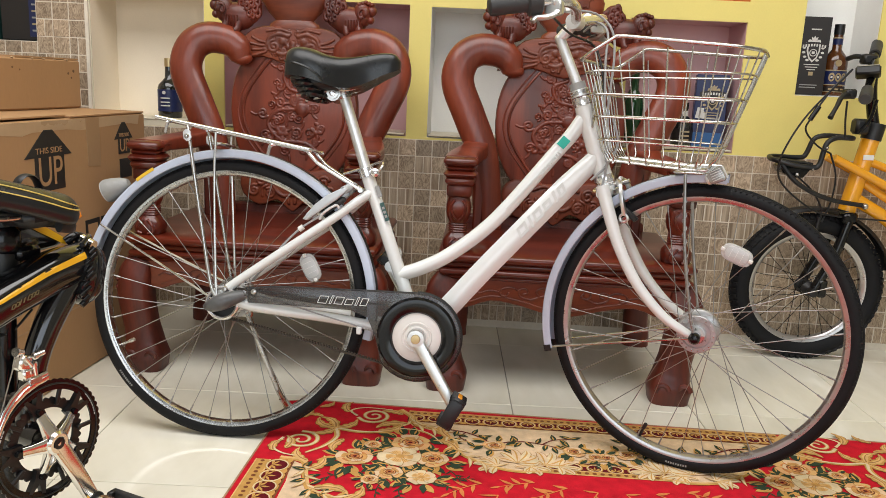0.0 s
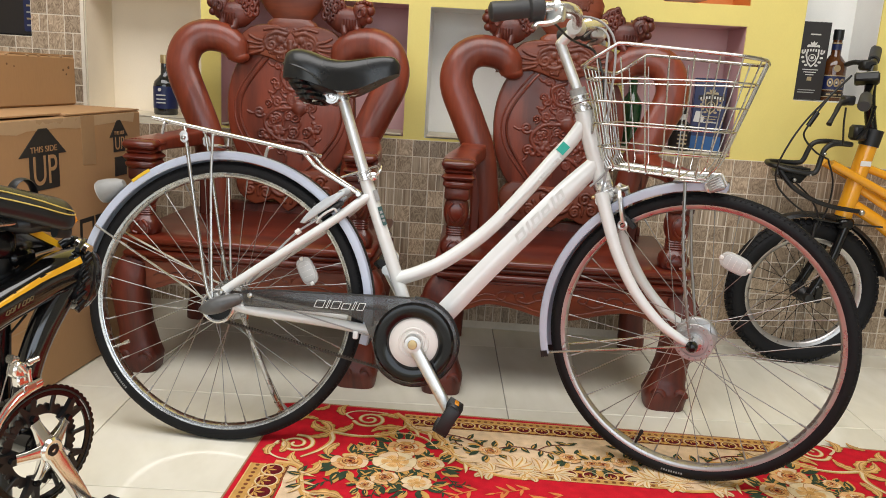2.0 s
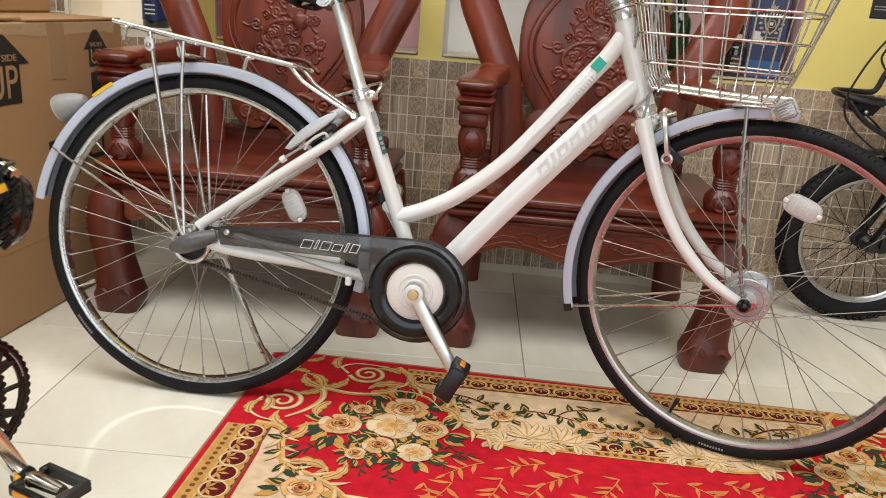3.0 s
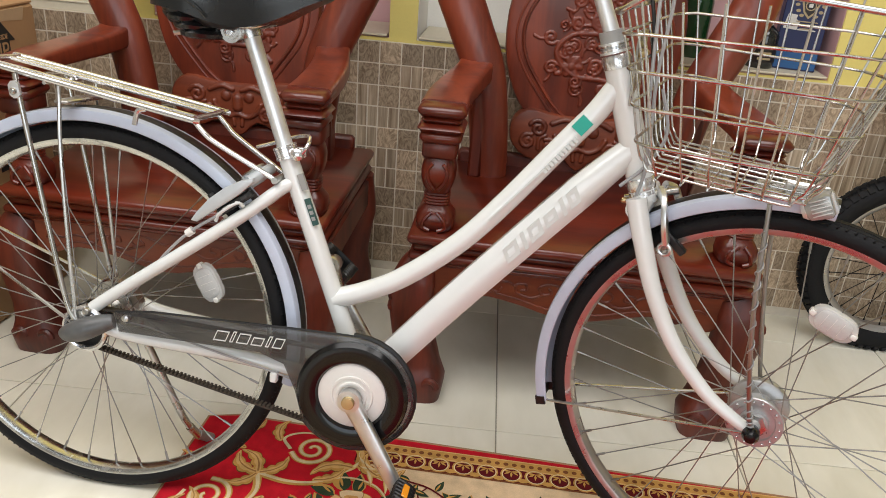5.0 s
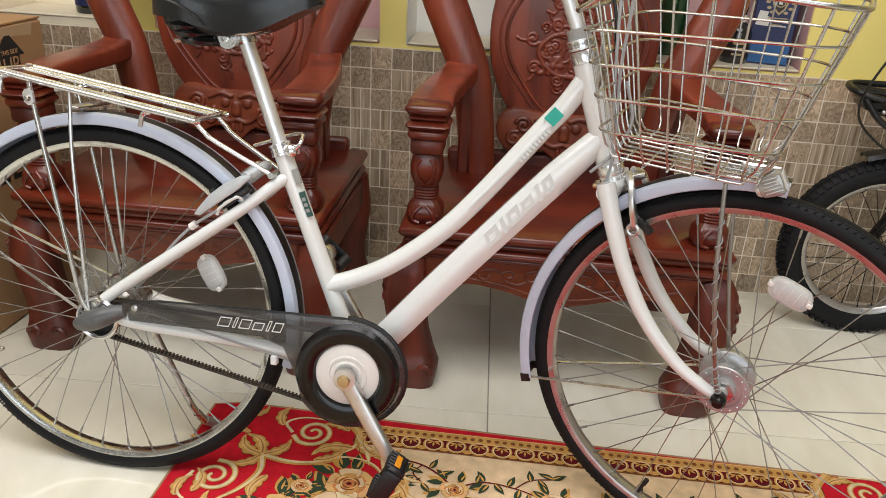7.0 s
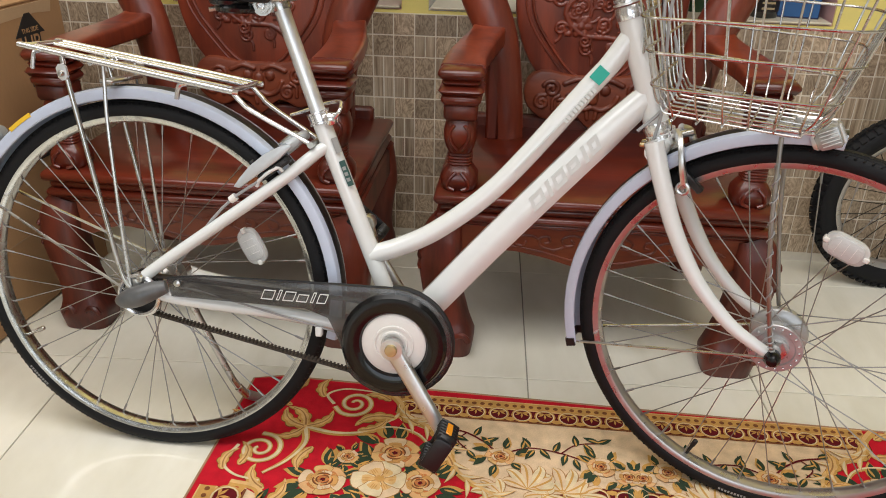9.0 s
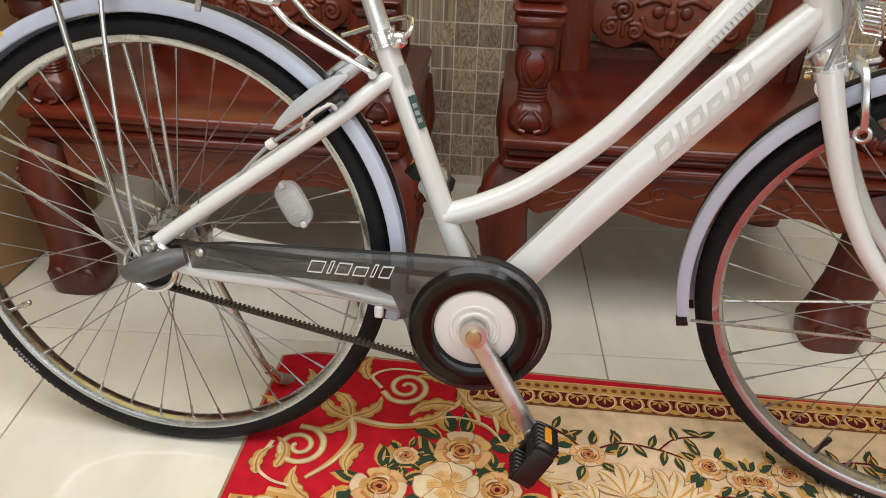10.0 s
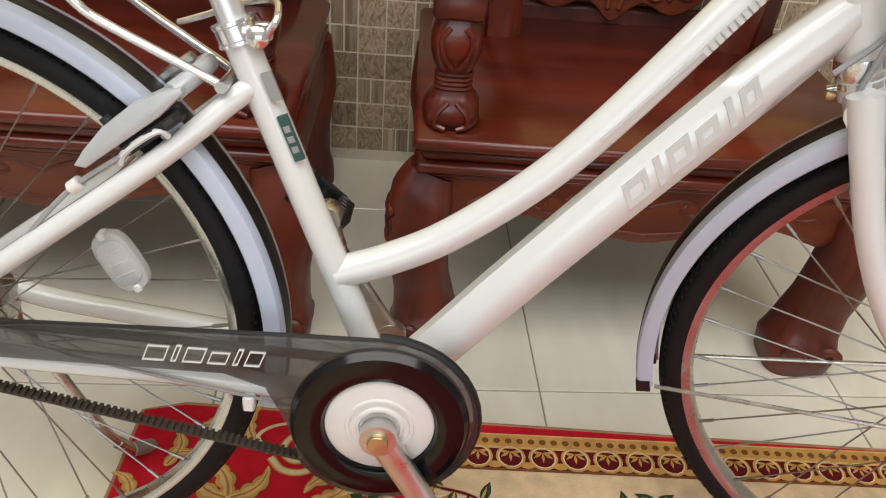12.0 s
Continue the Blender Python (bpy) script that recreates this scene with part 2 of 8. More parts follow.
M_WOODLT = veined("orange_red_hardwood", (0.205, 0.043, 0.0150), (0.098, 0.0190, 0.0084), 0.43, 9, (0.2, 1, 1), coat=0.14, bump=0.1, rnd=0.4)
M_TUBEWOOD = veined("satin_red_hardwood", (0.235, 0.043, 0.0175), (0.115, 0.0195, 0.0090), 0.36, 8, (1, 1, 0.14), coat=0.26, bump=0.08, rnd=0.3)
M_CARD = mat("brown_cardboard", (0.38, 0.218, 0.102), 0.8, var=0.08, scale=3, fine=160, bump=0.1, stretch=(1, 1, 0.3))
M_TAPE = mat("tan_packing_tape", (0.37, 0.235, 0.125), 0.32, var=0.08)
M_FLATBLACK = mat("black_print", (0.018, 0.017, 0.016), 0.6, var=0.3)

# ---- setting ----
WY = 2.592      # front of the painted wall
TW, TH = 0.0286, 0.0573   # wall tile pieces
BAND = 0.655    # top of the tiled band


def shell(name, material, x0, x1, y0, y1, z0, z1, label, category):
    g = G().box(x0, x1, y0, y1, z0, z1)
    return tagged(part(name, g, material, None, label, smooth=False), category=category, kind="structure")


# the last hole, in the tiled pier, is lined in flat black
HOLES = [(-1.245, -0.850, 0.673, 1.110, M_CREAM), (-0.783, -0.151, 0.663, 1.098, M_PINK), (-0.079, 0.506, 0.663, 1.094, M_GREYW),
         (0.580, 0.957, 0.661, 1.087, M_PINK), (1.138, 1.379, 0.862, 1.73, M_GREYW), (0.679, 0.958, 1.152, 1.51, M_ORANGE), (0.116, 0.348, 1.157, 1.515, M_YELLOW), (-1.785, -1.430, 0.924, 1.405, M_FLATBLACK)]



def wall_with_niches():
    g = G()
    xs0, xs1 = -2.6, 3.2
    zs = sorted({0.0, 3.0} | {h[2] for h in HOLES} | {h[3] for h in HOLES})
    for z0, z1 in zip(zs, zs[1:]):
        x = xs0
        for h in sorted(HOLES):
            if h[2] <= z0 + 1e-6 and h[3] >= z1 - 1e-6:
                g.box(x, h[0], WY, WY + 0.2, z0, z1)
                x = h[1]
        g.box(x, xs1, WY, WY + 0.2, z0, z1)
    g.box(xs0, xs1, WY + 0.21, WY + 0.3, 0, 3.0)
    w = tagged(part("wall_north", g, M_YELLOW, None, "yellow painted wall with display niches above a tiled band", smooth=False), category="wall", kind="structure")
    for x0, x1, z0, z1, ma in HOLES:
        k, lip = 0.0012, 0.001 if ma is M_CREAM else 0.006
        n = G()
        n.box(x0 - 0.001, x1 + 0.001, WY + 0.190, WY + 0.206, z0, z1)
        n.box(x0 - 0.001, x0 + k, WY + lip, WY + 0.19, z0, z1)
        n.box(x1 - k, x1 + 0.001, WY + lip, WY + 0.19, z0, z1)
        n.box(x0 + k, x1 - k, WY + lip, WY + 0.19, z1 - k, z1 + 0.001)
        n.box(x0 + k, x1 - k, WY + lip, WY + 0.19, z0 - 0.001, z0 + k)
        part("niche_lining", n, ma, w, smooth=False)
    for x0, x1, z0 in ((-1.245, -0.850, 0.677), (-0.079, 0.506, 0.667), (-0.783, -0.151, 0.667), (0.580, 0.957, 0.665)):
        part("niche_sill", G().box(x0 + 0.005, x1 - 0.005, WY - 0.006, WY + 0.185, z0, z0 + 0.006, 0.002), M_SILL, w, smooth=False)
    part("niche_edge", G().box(-1.2478, -1.2442, WY - 0.003, WY + 0.01, 0.6555, 1.5), M_SILL, w, smooth=False)
    part("niche_edge", G().box(-1.2400, -0.8505, WY - 0.0032, WY + 0.01, 0.6558, 0.6785), M_SILL, w, smooth=False)
    return w


wall_north = wall_with_niches()
# walls out of view, their paint darkened to cut the bounced fill light
M_SIDE = mat("tan_wall_paint", (0.34, 0.31, 0.26), 0.6, var=0.06, bump=0.1, fine=220)
shell("wall_west", M_SIDE, -2.8, -2.6, -3.6, 2.95, 0, 3.0, "plain unseen side wall in darkened tan paint", "wall")
shell("wall_east", M_SIDE, 3.2, 3.4, -3.6, 2.95, 0, 3.0, "plain unseen side wall in darkened tan paint", "wall")
south = G()
south.box(-2.8, -2.0, -3.6, -3.45, 0, 3.0)
south.box(2.6, 3.4, -3.6, -3.45, 0, 3.0)
south.box(-2.0, 2.6, -3.6, -3.45, 2.8, 3.0)
tagged(part("wall_south", south, M_SIDE, None, "unseen darkened tan wall with a wide open shop front", smooth=False), category="wall", kind="structure")
# ceiling out of view, white lowered to mid grey to weaken the bounce
shell("ceiling", mat("off_white_ceiling", (0.46, 0.46, 0.45), 0.7, var=0.04), -2.8, 3.4, -3.6, 2.95, 3.0, 3.15, "plain unseen ceiling, its white darkened to grey", "ceiling")
shell("ground", mat("pale_concrete", (0.36, 0.35, 0.32), 0.85, var=0.2, bump=0.4), -60, 60, -80, -3.6, -0.3, -0.03, "pale concrete forecourt outside the shop front", "ground")

# ---- cardboard boxes ----
M_TAPE2 = mat("pale_packing_tape", (0.46, 0.32, 0.19), 0.3, var=0.1)


def big_box():
    b = thing("cardboard_box", "large brown cardboard shipping carton on the floor with black printed arrows", "box", T(-1.528, 1.963, 0) @ pose(0, 0, 0, 0, 0, -3.44))
    W, D, H = 0.55, 0.407, 0.712   # half width, half depth, height
    g = G().box(-W, W, -D, D, 0.001, H, 0.006)
    part("carton", g, M_CARD, b, angle=25)
    part("flap", G().box(-W + 0.004, W - 0.002, -D + 0.002, -0.004, H + 0.001, H + 0.006, 0.001, T(0, 0, 0) @ pose(0, 0, 0, 0, -0.4, 0)), M_CARD, b)
    part("flap", G().box(-W + 0.004, W - 0.002, 0.004, D - 0.002, H + 0.001, H + 0.006, 0.001), M_CARD, b)
    side = T(W, 0, 0) @ pose(0, 0, 0, 0, 0, 90)   # local x runs back along the side, local y points into the box

    def flat(name, poly, mt, y=-0.0015, lab=""):
        part(name, G().prism(poly, y, 0.002, side), mt, b, lab, smooth=False)

    def words(txt, cx, cz, w, h):
        cu = bpy.data.curves.new("print", "FONT")
        cu.body, cu.size, cu.align_x, cu.extrude = txt, 1.0, "CENTER", 0.0004
        o = new("printed_word", cu)
        dg = bpy.context.evaluated_depsgraph_get()
        me = bpy.data.meshes.new_from_object(o.evaluated_get(dg))
        bpy.data.objects.remove(o)
        xs, ys = [v.co.x for v in me.vertices], [v.co.y for v in me.vertices]
        sx, sy = w / (max(xs) - min(xs)), h / (max(ys) - min(ys))
        for v in me.vertices:
            v.co = (v.co.x * sx, v.co.y * sy, v.co.z)
        part("printed_word", me, M_CARD, b, m=side @ T(cx, -0.0022, cz) @ pose(0, 0, 0, 90, 0, 0))

    def arrow(cx, cz, w, h, tall):
        k = w * 0.09
        flat("printed_arrow", [(cx - w / 2, cz), (cx + w / 2, cz), (cx + k, cz + h), (cx - k, cz + h)], M_FLATBLACK, lab="black printed upward arrow")
        flat("printed_panel", [(cx - w * 0.30, cz - tall), (cx + w * 0.32, cz - tall), (cx + w * 0.32, cz), (cx - w * 0.30, cz)], M_FLATBLACK)
        words("THIS SIDE", cx, cz + h * 0.13, w * 0.56, h * 0.22)
        words("UP", cx + w * 0.01, cz - tall * 0.84, w * 0.50, tall * 0.84)

    # local x on this side is the distance back from the carton's middle
    arrow(-0.099, 0.620, 0.198, 0.067, 0.087)
    arrow(0.272, 0.641, 0.105, 0.049, 0.044)
    flat("printed_panel", [(0.245, 0.525), (0.312, 0.525), (0.312, 0.582), (0.245, 0.582)], M_FLATBLACK)
    flat("packing_tape", [(0.078, 0.577), (0.142, 0.573), (0.140, 0.709), (0.072, 0.709)], M_TAPE, -0.0012)
    flat("packing_tape", [(-0.34, 0.688), (-0.20, 0.676), (-0.16, 0.683), (-0.02, 0.684), (0.05, 0.678), (0.30, 0.686), (0.36, 0.680), (0.37, 0.709), (-0.34, 0.709)], M_TAPE2, -0.0007)
    for x in (0.085, 0.165, 0.25):
        flat("printed_symbol", [(x - 0.036, 0.355), (x + 0.036, 0.355), (x + 0.036, 0.428), (x - 0.036, 0.428)], M_FLATBLACK, -0.001)
        flat("symbol_window", [(x - 0.024, 0.368), (x + 0.024, 0.368), (x + 0.024, 0.415), (x - 0.024, 0.415)], M_CARD, -0.0016)
    flat("lower_fold", [(-D + 0.01, 0.190), (D - 0.01, 0.196), (D - 0.01, 0.199), (-D + 0.01, 0.193)], M_TAPE, -0.0008)
    return b


big_box()
M_DENT = mat("torn_cardboard", (0.16, 0.085, 0.04), 0.9, var=0.3)
small = thing("cardboard_box", "smaller worn brown cardboard box lying on the large carton", "box", T(-1.518, 2.066, 0.7194) @ pose(0, 0, 0, 0, 0, -4.4))
SW, SD, SH = 0.34, 0.298, 0.145
part("carton", G().box(-SW, SW, -SD, SD, 0.0, SH, 0.005), M_CARD, small, angle=25)
part("flap", G().prism([(-SW + 0.01, -0.002), (SW - 0.003, -0.002), (SW - 0.003, SD - 0.004), (-SW + 0.01, SD - 0.004)], -SH - 0.005, -SH - 0.0005, Matrix(((1, 0, 0, 0), (0, 0, 1, 0), (0, -1, 0, 0), (0, 0, 0, 1)))), M_CARD, small, smooth=False)
rt = random.Random(3)
for k in range(9):
    y = -0.24 + k * 0.058 + rt.uniform(-0.02, 0.02)
    q = rt.uniform(0.004, 0.010)
    part("torn_edge", G().ball((SW - 0.002, y, SH - 0.001), (0.0035, q, q * 0.45), 9, 6), M_TAPE, small)
for y, z, q in ((0.235, 0.105, 0.006), (0.250, 0.092, 0.005), (0.262, 0.112, 0.007), (-0.02, 0.118, 0.005), (0.01, 0.112, 0.004)):
    part("puncture", G().ball((SW - 0.0006, y, z), (0.0014, q, q * 0.7), 8, 6), M_DENT, small)


# ---- carved hardwood armchairs ----
def carve(x0, x1, z0, z1, y, strokes, cell=0.0022, bow=None):
    """Low relief standing proud of a face at y: rounded strokes (points, half width, height), joined smoothly."""
    nx, nz = int((x1 - x0) / cell), int((z1 - z0) / cell)
    X, Z = np.meshgrid(np.linspace(x0, x1, nx), np.linspace(z0, z1, nz))
    H = np.full(X.shape, -0.0006)
    for pts, w, h in strokes:
        P = [(p[0], p[1]) for p in pts]
        best = np.full(X.shape, 9.0)
        for (ax, az), (bx, bz) in zip(P, P[1:] or P):
            dx, dz = bx - ax, bz - az
            q = dx * dx + dz * dz
            t = np.clip(((X - ax) * dx + (Z - az) * dz) / q, 0, 1) if q > 1e-12 else 0 * X
            best = np.minimum(best, np.hypot(X - ax - t * dx, Z - az - t * dz))
        H = np.maximum(H, h * np.sqrt(np.clip(1 - (best / w) ** 2, 0, 1)) - 0.0006 * (best > w))
    vs, fs, ids = [], [], {}

    def vert(i, j):
        if (i, j) not in ids:
            ids[i, j] = len(vs)
            yy = y - H[i, j] + (bow(X[i, j], Z[i, j]) if bow else 0.0)
            vs.append((X[i, j], yy, Z[i, j]))
        return ids[i, j]
    for i in range(nz - 1):
        for j in range(nx - 1):
            if H[i:i + 2, j:j + 2].max() > 0:
                fs.append((vert(i, j), vert(i, j + 1), vert(i + 1, j + 1), vert(i + 1, j)))
    return G().add(vs, fs)


def curl(x, z, r, ang, s=1, turns=1.5, w=0.005, h=0.006):
    return ([(x + r * (1 - 0.85 * k / 20) * math.cos(ang + s * k * turns * 0.314), z + r * (1 - 0.85 * k / 20) * math.sin(ang + s * k * turns * 0.314)) for k in range(21)], w, h)


def swing(pts, w, h, n=4):
    return ([(p.x, p.y) for p in curve([(a, b, 0) for a, b in pts], n)], w, h)


def both(strokes):
    return strokes + [([(-x, z) for x, z in p], w, h) for p, w, h in strokes]


def bloom(x, z, r, lobes=6):
    out = [([(x, z)], r * 0.45, 0.010)]
    for k in range(lobes):
        a = k * 6.283 / lobes
        out.append(([(x + r * 0.55 * math.cos(a), z + r * 0.55 * math.sin(a)), (x + r * 0.8 * math.cos(a), z + r * 0.8 * math.sin(a))], r * 0.34, 0.007))
    return out


def chair(m):
    c = thing("carved_armchair", "massive red lacquered hardwood armchair carved with clouds and flowers", "armchair", m, "pair of carved armchairs")
    # seat: stepped slab
    for z0, z1, e in ((0.372, 0.394, 0.0), (0.352, 0.373, -0.012), (0.334, 0.353, -0.004), (0.318, 0.335, -0.020)):
        part("seat" if e == 0.0 else "seat_moulding", G().box(-0.352 - e, 0.352 + e, -0.035 - e, 0.56 + e * 0.5, z0, z1, 0.007), M_SEATWOOD, c, angle=50)
    # apron with a waved lower edge
    low = [(-0.35, 0.245), (-0.30, 0.252), (-0.27, 0.238), (-0.20, 0.262), (-0.12, 0.252), (-0.06, 0.236), (0.0, 0.226), (0.06, 0.236), (0.12, 0.252), (0.20, 0.262), (0.27, 0.238), (0.30, 0.252), (0.35, 0.245)]
    part("apron", G().prism([(p.x, p.y) for p in curve([(a, b, 0) for a, b in low], 3)] + [(0.35, 0.322), (-0.35, 0.322)], -0.010, 0.03, None, 0.004), M_WOODLT, c, angle=30)
    fr_ap = [swing([(0.022, 0.300), (0.050, 0.308), (0.075, 0.298), (0.066, 0.282), (0.048, 0.288), (0.055, 0.297)], 0.0028, 0.0035), swing([(0.066, 0.282), (0.090, 0.272), (0.120, 0.280), (0.122, 0.298), (0.104, 0.302), (0.100, 0.290), (0.110, 0.287)], 0.0028, 0.0035),
             swing([(0.122, 0.294), (0.145, 0.304), (0.170, 0.298), (0.176, 0.284), (0.160, 0.278), (0.152, 0.288)], 0.0028, 0.0035), swing([(0.174, 0.288), (0.205, 0.292), (0.230, 0.284), (0.252, 0.288), (0.268, 0.280)], 0.0026, 0.003), swing([(0.0, 0.292), (0.022, 0.300)], 0.0028, 0.0035),
             swing([(0.0, 0.243), (0.06, 0.251), (0.12, 0.266), (0.20, 0.276), (0.26, 0.256)], 0.0022, 0.0025)]
    part("apron_carving", carve(-0.30, 0.30, 0.238, 0.320, -0.0095, both(fr_ap), 0.0018), M_WOODLT, c, angle=70)
    for s in (-1, 1):
        part("side_apron", G().box(s * 0.335 - 0.012, s * 0.335 + 0.012, 0.04, 0.55, 0.245, 0.322, 0.006), M_WOOD, c)
        # front leg: a broad squared knee, drawn in towards a scrolled foot
        prof = curve([(s * 0.322, 0.012, 0.322), (s * 0.334, 0.006, 0.285), (s * 0.338, 0.000, 0.235), (s * 0.333, 0.000, 0.180), (s * 0.326, 0.004, 0.125), (s * 0.319, 0.004, 0.075), (s * 0.315, 0.000, 0.040), (s * 0.315, 0.002, 0.001)], 4)
        n = len(prof)
        rr = [0.034, 0.046, 0.047, 0.045, 0.044, 0.050, 0.060, 0.054]
        wide = [rr[min(7, i // 4)] + (rr[min(7, i // 4 + 1)] - rr[min(7, i // 4)]) * (i % 4) / 4 for i in range(n)]
        leg = G().tube(prof, wide, 24, up=(0, -1, 0), rb=[r * 0.92 for r in wide], flat=0.55)
        for k in (-1, 1):
            part("foot_scroll", G().tube([(s * 0.315 + k * 0.030 + 0.019 * (1 - j / 16) * math.cos(j * 0.5), -0.052 + 0.001 * j, 0.045 + 0.020 * (1 - j / 16) * math.sin(j * 0.5)) for j in range(14)], 0.0072, 7), M_WOOD, c)
        for z, q in ((0.268, 0.011), (0.246, 0.013), (0.220, 0.010)):
            part("knee_scroll", G().ball((s * 0.378, -0.004, z), (0.010, 0.034, q), 12, 8), M_WOOD, c)
        part("front_leg", leg, M_WOOD, c, angle=60)
        back = G().tube(curve([(s * 0.31, 0.535, 0.325), (s * 0.318, 0.545, 0.22), (s * 0.305, 0.552, 0.11), (s * 0.312, 0.555, 0.03), (s * 0.312, 0.555, 0.0)], 4), [0.046] * 5 + [0.042] * 6 + [0.045] * 6, 14)
        part("rear_leg", back, M_WOOD, c)
        # carved arm post: squared vase and drop between seat and arm cap
        pz = [(0.390, 0.030), (0.396, 0.037), (0.410, 0.0405), (0.426, 0.039), (0.438, 0.031), (0.446, 0.0245), (0.450, 0.023), (0.470, 0.023), (0.475, 0.0245), (0.486, 0.030), (0.503, 0.0345), (0.522, 0.0350), (0.538, 0.0315), (0.548, 0.027)]
        part("arm_post", G().tube([(s * 0.303, 0.030, z) for z, q in pz], [q for z, q in pz], 24, flat=0.62), M_SEATWOOD, c, angle=50)
        for k in range(4):
            part("post_rib", G().tube([(s * 0.303 + math.copysign(abs(math.cos(t)) ** 0.6, math.cos(t)) * 0.0235, 0.030 + math.copysign(abs(math.sin(t)) ** 0.6, math.sin(t)) * 0.0235, 0.450 + k * 0.0065) for t in [2 * math.pi * q / 24 for q in range(24)]], 0.0034, 6, closed=True), M_SEATWOOD, c)
        for k in (-1, 1):
            part("post_leaf", G().tube(curve([(s * 0.303 + k * 0.006, -0.0055, 0.436), (s * 0.303 + k * 0.020, -0.0105, 0.420), (s * 0.303 + k * 0.022, -0.0095, 0.404), (s * 0.303 + k * 0.008, -0.0115, 0.398)], 4), 0.0042, 8), M_SEATWOOD, c)
            part("post_leaf", G().tube(curve([(s * 0.303 + k * 0.004, -0.0045, 0.484), (s * 0.303 + k * 0.016, -0.0055, 0.500), (s * 0.303 + k * 0.020, -0.0045, 0.522), (s * 0.303 + k * 0.010, -0.0040, 0.538)], 4), 0.0038, 8), M_SEATWOOD, c)
        part("post_block", G().box(s * 0.303 - 0.034, s * 0.303 + 0.034, -0.004, 0.066, 0.546, 0.582, 0.006), M_WOOD, c, angle=50)
        cap = G()
        for k, (z0, z1, e) in enumerate(((0.632, 0.655, 0.0), (0.616, 0.634, -0.007), (0.600, 0.618, -0.001), (0.578, 0.602, -0.006))):
            cap.box(s * 0.302 - 0.047 - e, s * 0.302 + 0.047 + e, -0.018 - e, 0.075, z0, z1, 0.009)
        part("arm_cap", cap, M_SEATWOOD, c, angle=60)
        # the arm: a broad flat-topped board that swings in and rises into the side tube
        ap = curve([(s * 0.302, 0.030, 0.640), (s * 0.301, 0.110, 0.641), (s * 0.294, 0.200, 0.640), (s * 0.282, 0.290, 0.641), (s * 0.270, 0.370, 0.646), (s * 0.264, 0.420, 0.656)], 4)
        na = len(ap) - 1
        part("arm_rest", G().tube(ap, [0.046 - 0.006 * (i / na) for i in range(na + 1)], 28, up=(0, 0, 1), rb=[0.017 + 0.010 * (i / na) for i in range(na + 1)], flat=0.36), M_TUBEWOOD, c, angle=40)
        part("arm_side_board", G().box(s * 0.250 - 0.016, s * 0.250 + 0.016, 0.375, 0.450, 0.390, 0.660, 0.006), M_WOOD, c)
        # thick curved side tube that hooks over on to the back panel
        tp = curve([(s * 0.214, 0.425, 0.37), (s * 0.225, 0.420, 0.50), (s * 0.248, 0.420, 0.64), (s * 0.292, 0.433, 0.745), (s * 0.336, 0.455, 0.850), (s * 0.322, 0.472, 0.922), (s * 0.275, 0.484, 0.955), (s * 0.215, 0.490, 0.952), (s * 0.180, 0.492, 0.930), (s * 0.164, 0.494, 0.896)], 5)
        n = len(tp)
        part("side_tube", G().tube(tp, [0.044 + 0.008 * math.sin(math.pi * min(1, i / (n - 1) * 1.1)) - 0.010 * max(0, i - n + 5) / 4 for i in range(n)], 22), M_TUBEWOOD, c, "smooth curved red hardwood tube", angle=70)
        part("side_tube_end", G().ball((s * 0.164, 0.494, 0.897), (0.036, 0.034, 0.022), 16, 10), M_TUBEWOOD, c)
        # carved crest creature as plain stacked forms
        cg = G()
        cg.ball((s * 0.205, 0.520, 1.032), (0.078, 0.044, 0.042), 18, 10)
        cg.ball((s * 0.262, 0.512, 1.052), (0.040, 0.036, 0.038), 16, 10)
        cg.ball((s * 0.278, 0.480, 1.058), (0.016, 0.012, 0.016), 12, 8)
        cg.ball((s * 0.300, 0.508, 1.062), (0.022, 0.024, 0.016), 12, 8)
        cg.ball((s * 0.295, 0.508, 1.036), (0.018, 0.022, 0.012), 12, 8)
        mane = random.Random(4)
        for k in range(13):
            a, q = k * 2.4, math.sqrt((k + 0.5) / 13)
            cx, cz, r0, t0 = 0.150 + 0.040 * q * math.cos(a), 1.060 + 0.040 * q * math.sin(a), mane.uniform(0.012, 0.016), mane.uniform(0, 6)
            cg.tube([(s * (cx + r0 * (1 - j / 18) * math.cos(t0 + j * 0.5)), 0.490 + 0.014 * q - 0.0006 * j, cz + r0 * (1 - j / 18) * math.sin(t0 + j * 0.5)) for j in range(16)], [0.0085 - 0.00018 * j for j in range(16)], 7)
        cg.ball((s * 0.150, 0.512, 1.060), (0.050, 0.022, 0.050), 16, 10)
        for k in range(6):
            cg.tube([(s * (0.196 + 0.012 * k), 0.522 + 0.045 * math.cos(t), 1.034 + 0.042 * math.sin(t)) for t in [math.pi + 0.35 * j for j in range(10)]], 0.0032, 6)
        cg.tube([(s * (0.262 + 0.020 * (1 - j / 20) * math.cos(j * 0.42)), 0.472 + 0.0005 * j, 1.050 + 0.020 * (1 - j / 20) * math.sin(j * 0.42)) for j in range(18)], 0.0052, 7)
        for k in range(5):
            cg.ball((s * (0.250 + 0.013 * k), 0.502, 1.086 - 0.003 * abs(k - 2)), (0.012, 0.018, 0.007), 8, 6)
        for x in (0.19, 0.245):
            cg.tube([(s * x, 0.500, 1.025), (s * (x + 0.010), 0.486, 0.992), (s * (x + 0.022), 0.474, 0.986)], [0.020, 0.013, 0.012], 10)
        cg.v = [(s * (0.100 + (s * x - 0.100) * 0.76), y, 0.985 + (z - 0.985) * 1.06 - 0.008) for x, y, z in cg.v]
        part("carved_crest_side", cg, M_WOOD, c, angle=70)

